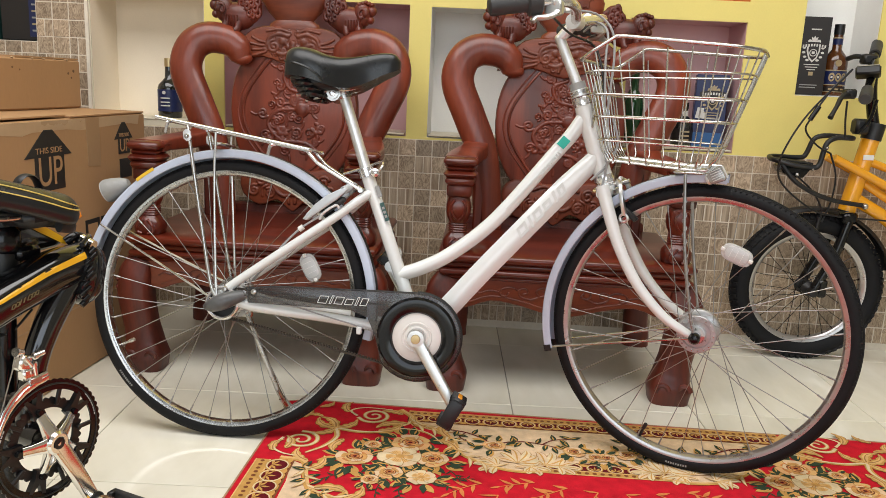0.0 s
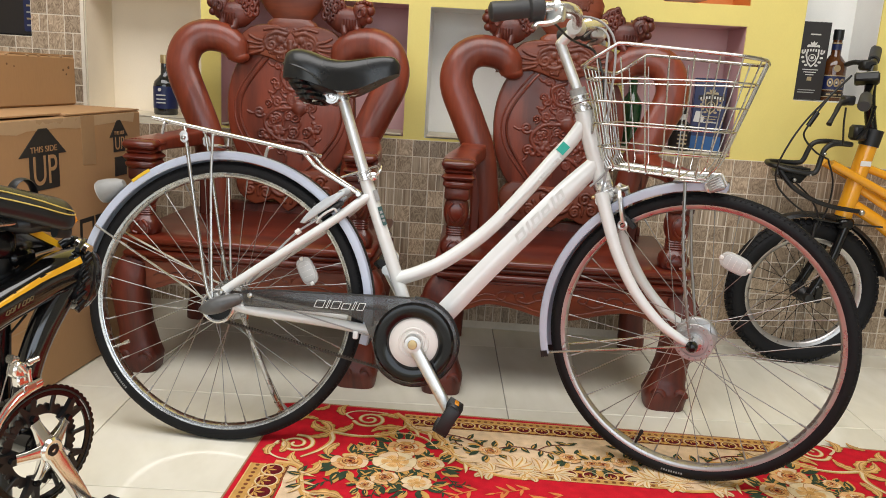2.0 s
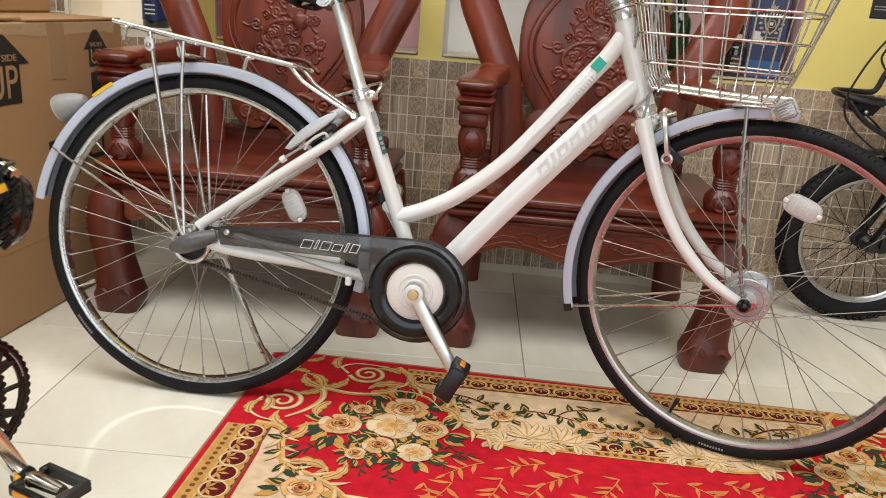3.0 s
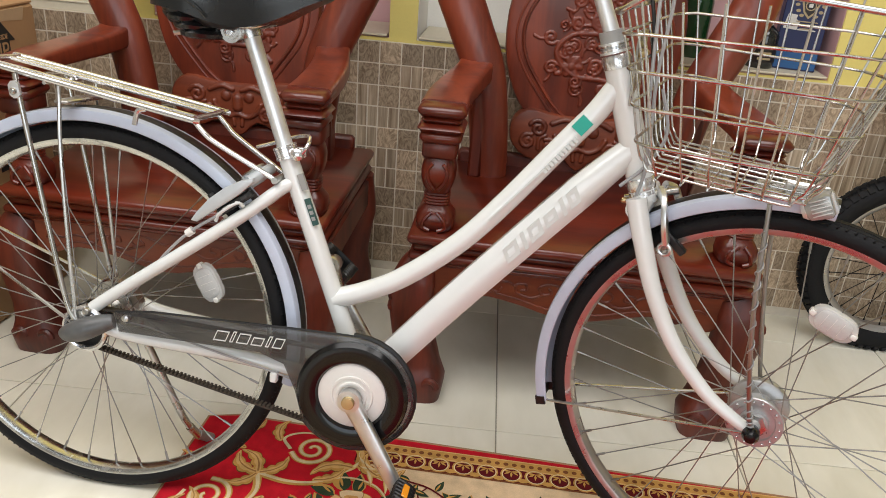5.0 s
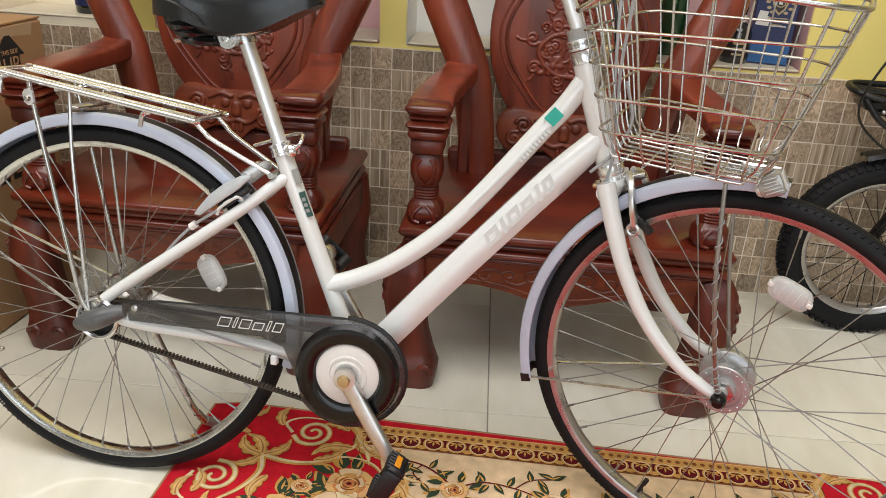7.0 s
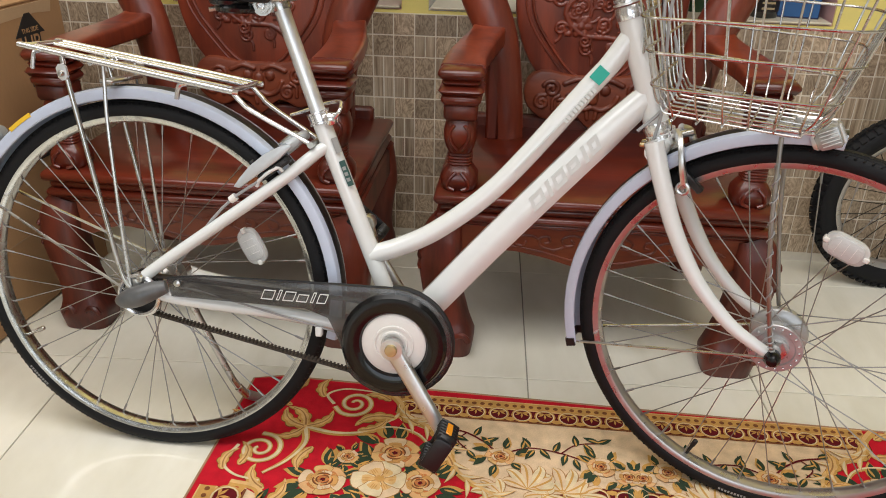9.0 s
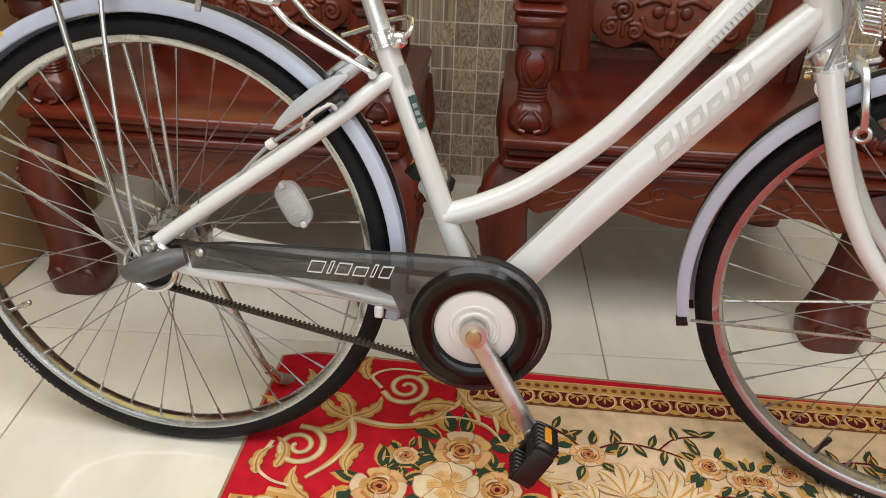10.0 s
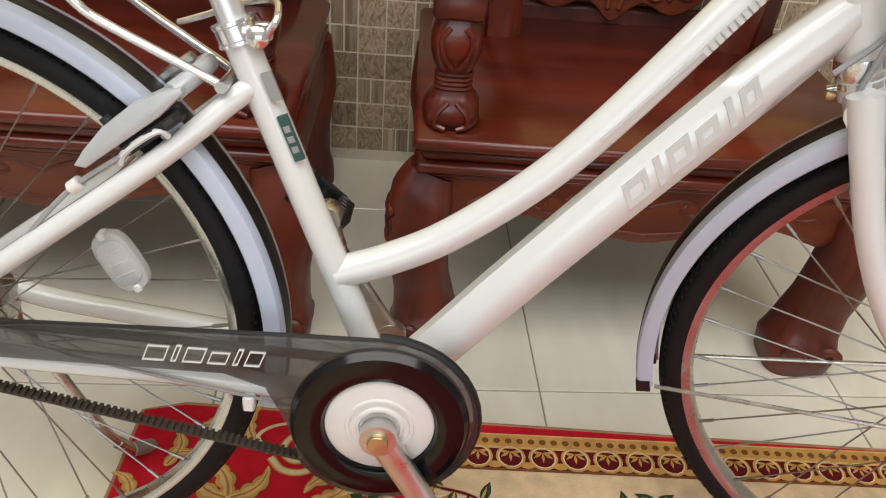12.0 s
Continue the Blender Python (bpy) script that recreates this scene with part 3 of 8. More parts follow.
    # oval back panel
    def oval(k, dx=0.0):
        out = []
        for i in range(48):
            a = 2 * math.pi * i / 48
            ca, sa = math.cos(a), math.sin(a)
            x = 0.210 * k * math.copysign(abs(ca) ** 0.85, ca) * (1.0 - 0.10 * max(0, -sa) ** 2)
            z = 0.735 + (0.235 if sa > 0 else 0.265) * k * math.copysign(abs(sa) ** 0.9, sa)
            out.append((x, z))
        return out
    part("back_panel", G().prism(oval(1.0), 0.530, 0.585, None, 0.012), M_BACKWOOD, c, angle=40)
    ogee = []
    for i in range(72):
        a = 2 * math.pi * i / 72
        q = 1 + 0.055 * math.cos(4 * a) - 0.03 * math.cos(2 * a)
        ogee.append((0.163 * q * math.cos(a), 0.728 + 0.190 * q * math.sin(a)))
    part("panel_moulding", G().tube([(x, 0.531, z) for x, z in ogee], 0.0048, 8, closed=True, up=(0, -1, 0), rb=0.0085), M_BACKWOOD, c)
    part("panel_moulding", G().tube([(x * 1.10, 0.531, 0.728 + (z - 0.728) * 1.085) for x, z in ogee], 0.0034, 8, closed=True, up=(0, -1, 0), rb=0.0045), M_BACKWOOD, c)
    rg = random.Random(12)
    main = [(0.012, 0.872), (-0.030, 0.850), (-0.012, 0.806), (0.040, 0.790), (0.020, 0.745), (-0.050, 0.735), (-0.085, 0.690), (-0.040, 0.640), (0.040, 0.632), (0.085, 0.600)]
    st = [swing(main, 0.0065, 0.008)] + [([(0.028, 0.742)], 0.024, 0.016), swing([(0.004, 0.742), (0.028, 0.766), (0.052, 0.742), (0.028, 0.718), (0.004, 0.742)], 0.0042, 0.008)] + bloom(-0.045, 0.660, 0.026, 6) + bloom(0.075, 0.668, 0.022, 5)
    sm = curve([(a, b, 0) for a, b in main], 5)
    for k in range(2, len(sm) - 1, 2):
        d = (sm[k + 1] - sm[k - 1]).normalized()
        side = 1 if (k // 2) % 2 else -1
        nx, nz = -d.y * side, d.x * side
        q = rg.uniform(0.013, 0.022)
        ox, oz = sm[k].x + nx * q * 1.5, sm[k].y + nz * q * 1.5
        if (ox / 0.125) ** 2 + ((oz - 0.728) / 0.155) ** 2 < 1:
            st.append(curl(ox, oz, q, math.atan2(-nz, -nx), rg.choice((-1, 1)), rg.uniform(1.3, 1.8), rg.uniform(0.0035, 0.005), rg.uniform(0.005, 0.008)))
            st.append(swing([(ox, oz), (ox + nx * q * 0.9 + d.x * q, oz + nz * q * 0.9 + d.y * q), (ox + nx * q * 1.8 + d.x * q * 1.2, oz + nz * q * 1.8 + d.y * q * 1.2)], 0.0042, 0.005))
    for k in range(15):
        a, r = k * 2.4, math.sqrt((k + 0.5) / 15)
        st.append(curl(0.100 * r * math.cos(a), 0.712 + 0.140 * r * math.sin(a), rg.uniform(0.011, 0.019), rg.uniform(0, 6), rg.choice((-1, 1)), rg.uniform(1.0, 1.7), rg.uniform(0.003, 0.0042), rg.uniform(0.005, 0.009)))
    for k in range(9):
        a, r = rg.uniform(0, 6.28), math.sqrt(rg.uniform(0.05, 0.9))
        x, z = 0.105 * r * math.cos(a), 0.715 + 0.135 * r * math.sin(a)
        st.append(([(x, z), (x + rg.uniform(-0.014, 0.014), z + rg.uniform(-0.012, 0.012))], rg.uniform(0.004, 0.0075), rg.uniform(0.004, 0.008)))
    part("carved_relief", carve(-0.145, 0.145, 0.545, 0.895, 0.5305, st), M_BACKWOOD, c, "carved flower and cloud relief", angle=70)
    # leaf band over the panel, urn above it
    band = [(-0.215, 0.895), (-0.165, 0.962), (-0.10, 1.0), (0.10, 1.0), (0.165, 0.962), (0.215, 0.895), (0.10, 0.905), (0.0, 0.878), (-0.10, 0.905)]
    part("carved_band", G().prism([(p.x, p.y) for p in curve([(a, b, 0) for a, b in band], 3, True)], 0.512, 0.56, None, 0.010), M_WOODLT, c, angle=40)
    mask = [([(0.0, 0.948), (0.0, 0.930)], 0.013, 0.014), swing([(0.016, 0.972), (0.045, 0.978), (0.075, 0.966), (0.085, 0.945)], 0.0075, 0.010), ([(0.034, 0.955)], 0.013, 0.011), curl(0.062, 0.938, 0.020, 1.5, -1, 1.5, 0.006, 0.009),
            swing([(0.010, 0.922), (0.030, 0.914), (0.050, 0.918)], 0.007, 0.010), ([(0.018, 0.915), (0.020, 0.897)], 0.006, 0.009), swing([(0.015, 0.985), (0.045, 0.992), (0.085, 0.985)], 0.005, 0.007), ([(0.016, 0.938)], 0.009, 0.011), curl(0.038, 0.905, 0.012, 0.5, 1, 1.3, 0.004, 0.007)]
    mask += [swing([(0.090, 0.950 - 0.010 * k), (0.112, 0.955 - 0.014 * k), (0.132 + 0.006 * (k % 2), 0.966 - 0.020 * k)], 0.005, 0.008) for k in range(4)]
    for k in range(26):
        a, r = k * 2.4, math.sqrt((k + 0.5) / 26)
        x, z = abs(0.085 * r * math.cos(a)) + 0.008, 0.945 + 0.042 * r * math.sin(a)
        mask.append(curl(x, z, rg.uniform(0.006, 0.011), a, rg.choice((-1, 1)), 1.4, 0.0036, rg.uniform(0.004, 0.007)))
    part("carved_mask", carve(-0.15, 0.15, 0.882, 1.0, 0.5135, both(mask)), M_WOODLT, c, "carved mask face with whiskers", angle=70)
    part("crest_urn", G().lathe([(0.001, 0.995), (0.085, 0.995), (0.080, 1.010), (0.062, 1.022), (0.085, 1.045), (0.108, 1.080), (0.112, 1.115), (0.095, 1.150), (0.070, 1.170), (0.078, 1.185), (0.001, 1.20)], 28, T(0, 0.545, 0) @ Matrix.Diagonal((1, 0.42, 1, 1))), M_WOODLT, c, angle=50)
    urn = []
    for k in range(16):
        a, r = rg.uniform(0, 6.28), math.sqrt(rg.random())
        urn.append(curl(0.062 * r * math.cos(a), 1.125 + 0.030 * r * math.sin(a), rg.uniform(0.009, 0.016), a, rg.choice((-1, 1)), 1.5, 0.005, 0.009))
    part("urn_carving", carve(-0.085, 0.085, 1.075, 1.165, 0.499, urn, bow=lambda x, z: 3.2 * x * x + 4.0 * max(0, 1.10 - z) ** 2), M_WOODLT, c, angle=70)
    # carved mask block under the panel
    mk = [(-0.165, 0.455), (-0.175, 0.510), (-0.135, 0.550), (-0.05, 0.540), (0.05, 0.540), (0.135, 0.550), (0.175, 0.510), (0.165, 0.455), (0.11, 0.420), (0.05, 0.440), (0.0, 0.402), (-0.05, 0.440), (-0.11, 0.420)]
    part("lower_back_block", G().prism([(p.x, p.y) for p in curve([(a, b, 0) for a, b in mk], 3, True)], 0.508, 0.56, None, 0.010), M_WOODLT, c, angle=40)
    low = [([(0.0, 0.500), (0.0, 0.480)], 0.014, 0.014), ([(0.030, 0.506)], 0.014, 0.011), swing([(0.012, 0.524), (0.040, 0.532), (0.072, 0.520)], 0.007, 0.010), curl(0.105, 0.505, 0.022, 0.4, 1, 1.5, 0.006, 0.009), curl(0.128, 0.470, 0.020, 2.0, -1, 1.5, 0.006, 0.009),
           curl(0.075, 0.462, 0.018, 1.0, 1, 1.5, 0.0055, 0.008), swing([(0.0, 0.462), (0.025, 0.455), (0.050, 0.468), (0.062, 0.490)], 0.007, 0.010), ([(0.012, 0.448), (0.010, 0.432)], 0.006, 0.008), swing([(0.085, 0.488), (0.10, 0.478), (0.10, 0.452)], 0.005, 0.008)]
    part("lower_back_carving", carve(-0.16, 0.16, 0.425, 0.545, 0.5085, both(low)), M_WOODLT, c, angle=70)
    part("back_rail", G().box(-0.30, 0.30, 0.535, 0.575, 0.385, 0.425, 0.008), M_WOOD, c)
    for o in c.children:   # the back stands close behind the arms
        for v in o.data.vertices:
            if v.co.y > 0.3:
                v.co.y = 0.3 + (v.co.y - 0.3) * 0.70
    return c


first_chair = chair(T(-0.511, 2.005, 0))
copy_thing(first_chair, T(0.362, 2.005, 0))

# ---- rug ----
def pile(name, col):
    return mat(name, col, 0.95, var=0.22, scale=40, fine=700, bump=0.7, spec=0.08)


M_RUG = pile("red_rug_pile", (0.56, 0.0145, 0.028))
M_RTAN = pile("tan_rug_pile", (0.40, 0.20, 0.075))
M_RCREAM = pile("cream_rug_pile", (0.74, 0.545, 0.35))
M_RGOLD = pile("gold_rug_pile", (0.60, 0.33, 0.095))
M_RLIGHT = pile("pale_gold_rug_pile", (0.72, 0.45, 0.185))
M_RMAROON = pile("maroon_rug_pile", (0.13, 0.012, 0.016))
M_RBROWN = pile("brown_rug_pile", (0.22, 0.080, 0.032))
M_RGREEN = pile("green_rug_pile", (0.040, 0.062, 0.036))
M_RPEACH = pile("peach_rug_pile", (0.60, 0.22, 0.075))
M_RAMBER = pile("amber_rug_pile", (0.62, 0.33, 0.11))
M_RORANGE = pile("orange_rug_pile", (0.66, 0.22, 0.07))
M_RBLUSH = pile("blush_rug_pile", (0.74, 0.43, 0.20))
M_RWHITE = pile("ivory_rug_pile", (0.74, 0.60, 0.38))
RX0, RX1, RY0, RY1 = -0.380, 1.25, -0.45, 1.815
RMID = (RX0 + RX1) / 2
rug = thing("rug", "red woven rug with cream panels, gold scrolls and roses", "rug")
part("rug_base", G().prism([(RX0 - 0.028, RY0), (RX1 + 0.03, RY0), (RX1 - 0.02, RY1 - 0.02), (0.5, RY1 - 0.006), (-0.30, RY1 + 0.014), (RX0 + 0.022, RY1 - 0.002)], -0.006, 0.0, Matrix(((1, 0, 0, 0), (0, 0, 1, 0), (0, -1, 0, 0), (0, 0, 0, 1)))), M_RUG, rug, smooth=False)
part("rug_selvedge", G().tube([(RX0 - 0.028, RY0, 0.004), (RX0 + 0.022, RY1 - 0.002, 0.004), (-0.30, RY1 + 0.014, 0.004), (0.5, RY1 - 0.006, 0.004), (RX1 - 0.02, RY1 - 0.02, 0.004)], 0.0035, 6), pile("tan_selvedge", (0.42, 0.24, 0.14)), rug)
layers = {}


step = itertools.count()


def lay(material, level, pts, lift=None):
    """A flat woven shape and its mirror images in the other quarters of the rug; no two lie in one plane."""
    g = layers.setdefault((material.name, level), (G(), material))[0]
    lift = next(step) % 190 if lift is None else lift
    z = 0.0061 + 0.0004 * level + lift * 0.000002
    g.add([(x, y, z) for x, y in pts], [tuple(range(len(pts)))])
    g.add([(2 * RMID - x, y, z + 0.000001) for x, y in pts], [tuple(range(len(pts) - 1, -1, -1))])
    g.add([(x, RY0 + RY1 - y, z + 0.0000005) for x, y in pts], [tuple(range(len(pts) - 1, -1, -1))])
    g.add([(2 * RMID - x, RY0 + RY1 - y, z + 0.0000015) for x, y in pts], [tuple(range(len(pts)))])


def blob(material, level, x, y, r, lobes, depth, turn=0.0, squash=1.0):
    """A round shape with a scalloped edge."""
    n = lobes * 8
    pts = []
    for k in range(n):
        a = 2 * math.pi * k / n
        q = r * (1 - depth + depth * abs(math.sin(lobes * a / 2)) ** 0.6)
        pts.append((x + q * math.cos(a + turn), y + q * squash * math.sin(a + turn)))
    lay(material, level, pts)


def leaf(material, level, x, y, ln, wd, ang, bend=0.0):
    a = radians(ang)
    up, dn = [], []
    for k in range(7):
        t = k / 6
        w = wd * math.sin(math.pi * t ** 0.8) * 0.5
        b = bend * ln * t * t
        up.append((t * ln, b + w))
        dn.append((t * ln, b - w))
    pts = dn + up[::-1][1:-1]
    lay(material, level, [(x + p * math.cos(a) - q * math.sin(a), y + p * math.sin(a) + q * math.cos(a)) for p, q in pts])


def ribbon(material, level, pts, w0, w1=None, mid=None):
    P = [V3((p[0], p[1], 0)) for p in curve([(x, y, 0) for x, y in pts], 6)]
    n = len(P)
    w1 = w0 if w1 is None else w1
    L, R = [], []
    for i in range(n):
        d = (P[min(i + 1, n - 1)] - P[max(i - 1, 0)]).normalized()
        t = i / (n - 1)
        w = (w0 + (w1 - w0) * t) * 0.5 if mid is None else (w0 + (mid - w0) * math.sin(math.pi * t)) * 0.5
        L.append((P[i].x - d.y * w, P[i].y + d.x * w))
        R.append((P[i].x + d.y * w, P[i].y - d.x * w))
    lift = next(step) % 190
    for i in range(n - 1):
        lay(material, level, [R[i], R[i + 1], L[i + 1], L[i]], lift)


def spiral(x, y, r, turns, ang, s=1, w=0.009):
    pts = []
    n = int(turns * 10)
    for i in range(n + 1):
        t = i / n
        a = radians(ang) + s * t * turns * 2 * math.pi
        pts.append((x + r * (1 - 0.86 * t) * math.cos(a), y + r * (1 - 0.86 * t) * math.sin(a)))
    ribbon(M_RGOLD, 3, pts, w * 1.35, w * 0.9)
    ribbon(M_RWHITE, 4, pts, w * 0.8, w * 0.5)


def acanthus(x, y, ln, ang, s=1):
    """A gold leaf with lobed edges, a pale face and a brown rib, curling to one side."""
    a0 = radians(ang)

    def face(material, level, wide, cut):
        up, dn = [], []
        for k in range(33):
            t = k / 32
            a = a0 + s * 0.55 * t * t
            px, py = x + ln * t * math.cos(a), y + ln * t * math.sin(a)
            lobe = 0.62 + 0.38 * abs(math.sin(math.pi * (3.5 * t + 0.1))) ** 0.7
            w = ln * wide * math.sin(math.pi * min(1, t * 0.94 + 0.05)) ** 0.75 * lobe * (1 - cut * t)
            nx, ny = -math.sin(a + s * 0.5 * t), math.cos(a + s * 0.5 * t)
            up.append((px + nx * w, py + ny * w))
            dn.append((px - nx * w * 0.8, py - ny * w * 0.8))
        lay(material, level, dn + up[::-1])
    face(M_RBROWN, 3, 0.25, 0.15)
    face(M_RGOLD, 4, 0.225, 0.2)
    face(M_RLIGHT, 5, 0.13, 0.3)
    rib = [(x + ln * t * math.cos(a0 + s * 0.55 * t * t), y + ln * t * math.sin(a0 + s * 0.55 * t * t)) for t in (0.05, 0.35, 0.65, 0.9)]
    ribbon(M_RTAN, 6, rib, ln * 0.05, ln * 0.02)


def petal(hx, hy, a, d, ln, wd, tones, lv, lift, rg, streaks=2):
    """One rounded petal with a tan edge, a pale face and a warm shade towards its root."""
    c, q = math.cos(radians(a)), math.sin(radians(a))
    wob = [rg.uniform(0.92, 1.08) for _ in range(18)]
    for j, (m0, f) in enumerate(((M_RTAN, 1.0), (tones[0], 0.93), (tones[1], 0.55))):
        pts = []
        for i in range(18):
            b = 2 * math.pi * i / 18
            notch = 1 - 0.12 * max(0.0, math.cos(b)) ** 10
            u = d + ln * 0.5 - (0.20 * ln if j == 2 else 0.0) + ln * 0.5 * f * math.cos(b) * notch * wob[i]
            v = wd * 0.5 * f * math.sin(b) * (1 + 0.38 * math.cos(b)) * wob[i]
            pts.append((hx + u * c - v * q, hy + (u * q + v * c) * 0.94))
        lay(m0, lv, pts, lift + j)
    for e in range(streaks):
        b = radians(a + (e - (streaks - 1) / 2) * 16)
        leaf(M_RAMBER, lv + 0.6, hx + (d + ln * 0.22) * math.cos(b), hy + (d + ln * 0.22) * math.sin(b) * 0.94, ln * 0.34, ln * 0.05, a)


def rose(x, y, r, inner, seed=0):
    """A bloom: a full rose with curled inner petals round a dark heart, or an open pale flower with a yellow middle."""
    rg = random.Random(seed)
    t0 = rg.uniform(0, 360)
    base = next(step) % 60
    hx, hy = x + r * rg.uniform(-0.10, 0.10), y + r * rg.uniform(-0.02, 0.16)
    if not inner:
        for k in range(6):
            petal(hx, hy, t0 + k * 60 + rg.uniform(-8, 8), r * 0.08, r * rg.uniform(0.86, 1.0), r * rg.uniform(0.80, 0.95), (M_RWHITE if k % 3 else M_RCREAM, M_RLIGHT), 6, base + k * 4, rg, 3)
        blob(M_RAMBER, 8, hx, hy, r * 0.20, 7, 0.3, t0, 0.85)
        blob(M_RGOLD, 9, hx, hy, r * 0.12, 5, 0.3, t0, 0.85)
        return
    for k in range(6):
        petal(hx, hy, t0 + k * 60 + rg.uniform(-12, 12), r * 0.26, r * rg.uniform(0.62, 0.80), r * rg.uniform(0.78, 0.98), ((M_RBLUSH, M_RPEACH), (M_RLIGHT, M_RORANGE), (M_RCREAM, M_RAMBER))[k % 3], 6, base + k * 4, rg)
    for k in range(5):
        petal(hx, hy, t0 + 30 + k * 72 + rg.uniform(-10, 10), r * 0.08, r * rg.uniform(0.48, 0.58), r * rg.uniform(0.50, 0.62), ((M_RCREAM, M_RPEACH), (M_RAMBER, M_RORANGE), (M_RLIGHT, M_RPEACH))[k % 3], 7, base + 26 + k * 4, rg, 0)
    for k, (q, m0) in enumerate(((0.40, M_RBROWN), (0.31, M_RLIGHT), (0.26, M_RBROWN), (0.17, M_RPEACH))):
        for h in range(3):
            a0 = t0 + h * 120 + k * 47
            ribbon(m0, 8 + 0.2 * k, [(hx + r * q * math.cos(radians(a0 + 22 * i)), hy + r * q * 0.88 * math.sin(radians(a0 + 22 * i))) for i in range(5)], r * 0.035, None, r * 0.075)
    blob(M_RMAROON, 9, hx, hy, r * 0.11, 5, 0.35, t0, 0.8)


def sprig(x, y, ln, ang, material=None, n=4):
    """A bent stem with slender leaves set by turns on either side."""
    m1 = material or M_RORANGE
    rg = random.Random(int((x * 7 + y * 13) * 1000))
    bow = rg.uniform(-0.5, 0.5)
    pts = []
    for i in range(6):
        a = radians(ang) + bow * (i / 5 - 0.5)
        px, py = pts[-1] if pts else (x, y)
        pts.append((px + (ln / 5 * math.cos(a) if pts else 0), py + (ln / 5 * math.sin(a) if pts else 0)))
    ribbon(m1, 3, pts, 0.0034, 0.0016)
    for k in range(n + 2):
        px, py = pts[min(4, int((k + 0.6) * 5 / (n + 2)))]
        side = 1 if k % 2 else -1
        leaf(m1, 3, px, py, ln * rg.uniform(0.34, 0.50), ln * rg.uniform(0.085, 0.125), ang + side * rg.uniform(28, 58), 0.22 * side)
    leaf(m1, 3, *pts[-1], ln * 0.32, ln * 0.09, ang + math.degrees(bow) * 0.5)



def greens(x, y, r, n, seed):
    rg = random.Random(seed)
    for k in range(n):
        a = 360 * k / n + rg.uniform(-20, 20)
        q = rg.uniform(0.75, 1.2) * r
        leaf(M_RGOLD, 3.6, x + q * 0.66 * math.cos(radians(a)), y + q * 0.66 * math.sin(radians(a)), r * 0.88, r * 0.43, a + 4, 0.15)
        leaf(M_RGREEN, 4, x + q * 0.68 * math.cos(radians(a)), y + q * 0.68 * math.sin(radians(a)), r * 0.80, r * 0.36, a + rg.uniform(-30, 30), 0.15)
        leaf(M_RGOLD, 5, x + q * 0.85 * math.cos(radians(a)), y + q * 0.85 * math.sin(radians(a)), r * 0.45, r * 0.08, a)


def strip(p, q, w_out, w_in, side):
    """A border strip from p to q: a pierced gold band on its outer side, then scalloped medallions."""
    p, q = V3((*p, 0)), V3((*q, 0))
    d = (q - p).normalized()
    nrm = V3((-d.y, d.x, 0)) * side

    def quad(m1, lv, a, b, f0=0.0, f1=1.0):
        A, B = p.lerp(q, f0), p.lerp(q, f1)
        lay(m1, lv, [tuple((A + nrm * a)[:2]), tuple((B + nrm * a)[:2]), tuple((B + nrm * b)[:2]), tuple((A + nrm * b)[:2])])
    W = w_out + w_in
    quad(M_RGOLD, 1, 0, w_out)
    quad(M_RMAROON, 1, w_out, W - 0.003)
    quad(M_RLIGHT, 2, 0, 0.003)
    quad(M_RBROWN, 2, W - 0.0045, W)
    quad(M_RLIGHT, 2, w_out - 0.003, w_out + 0.001)
    ln = (q - p).length
    n = int(ln / 0.0165)
    for i in range(n):
        c = p + d * (ln * (i + 0.5) / n) + nrm * (w_out * 0.52)
        lay(M_RBROWN, 3, [tuple((c + d * 0.0052 * math.cos(a) + nrm * 0.005 * math.sin(a))[:2]) for a in [2 * math.pi * k / 8 for k in range(8)]])
    n = int(ln / 0.046)
    for i in range(n):
        c = p + d * (ln * (i + 0.5) / n) + nrm * (w_out + w_in * 0.40)
        r = w_in * 0.52
        for r0, r1, m1, lv in ((r * 1.04, r * 0.78, M_RGOLD, 3), (r * 0.90, r * 0.80, M_RWHITE, 4)):
            arc = [2 * math.pi * k / 14 for k in range(15)]
            for a, b in zip(arc, arc[1:]):
                pts = [c + d * rr * math.cos(t) + nrm * rr * math.sin(t) for rr, t in ((r0, a), (r0, b), (r1, b), (r1, a))]
                lay(m1, lv, [tuple(e[:2]) for e in pts])
        for t in (-55, 0, 55, 90, -90):
            b = radians(t)
            u = d * math.sin(b) + nrm * math.cos(b)
            v = d * math.cos(b) - nrm * math.sin(b)
            o = c - nrm * r * 0.45
            lay(M_RGOLD, 3, [tuple(e[:2]) for e in (o, o + u * r * 0.45 + v * r * 0.12, o + u * r * 0.85, o + u * r * 0.45 - v * r * 0.12)])
        e = p + d * (ln * (i + 1.0) / n) + nrm * (W - 0.010)
        lay(M_RGOLD, 3, [tuple((e + d * 0.011 * math.cos(a) + nrm * 0.006 * math.sin(a))[:2]) for a in [2 * math.pi * k / 8 for k in range(8)]])


# cream panels
lay(M_RCREAM, 0, [(-0.034, 1.736), (RMID, 1.736), (RMID, 1.555), (0.30, 1.545), (0.245, 1.518), (0.185, 1.520), (0.13, 1.548), (0.098, 1.582), (0.078, 1.640), (0.035, 1.690), (-0.02, 1.712)])
lay(M_RCREAM, 0, [(-0.272, 1.492), (-0.262, 1.40), (-0.272, 0.6825), (-0.062, 0.6825), (-0.058, 0.75), (-0.055, 1.20), (-0.07, 1.268), (-0.11, 1.312), (-0.165, 1.342), (-0.215, 1.372), (-0.236, 1.425), (-0.240, 1.475)])
strip((-0.036, 1.800), (RMID, 1.800), 0.026, 0.040, -1)
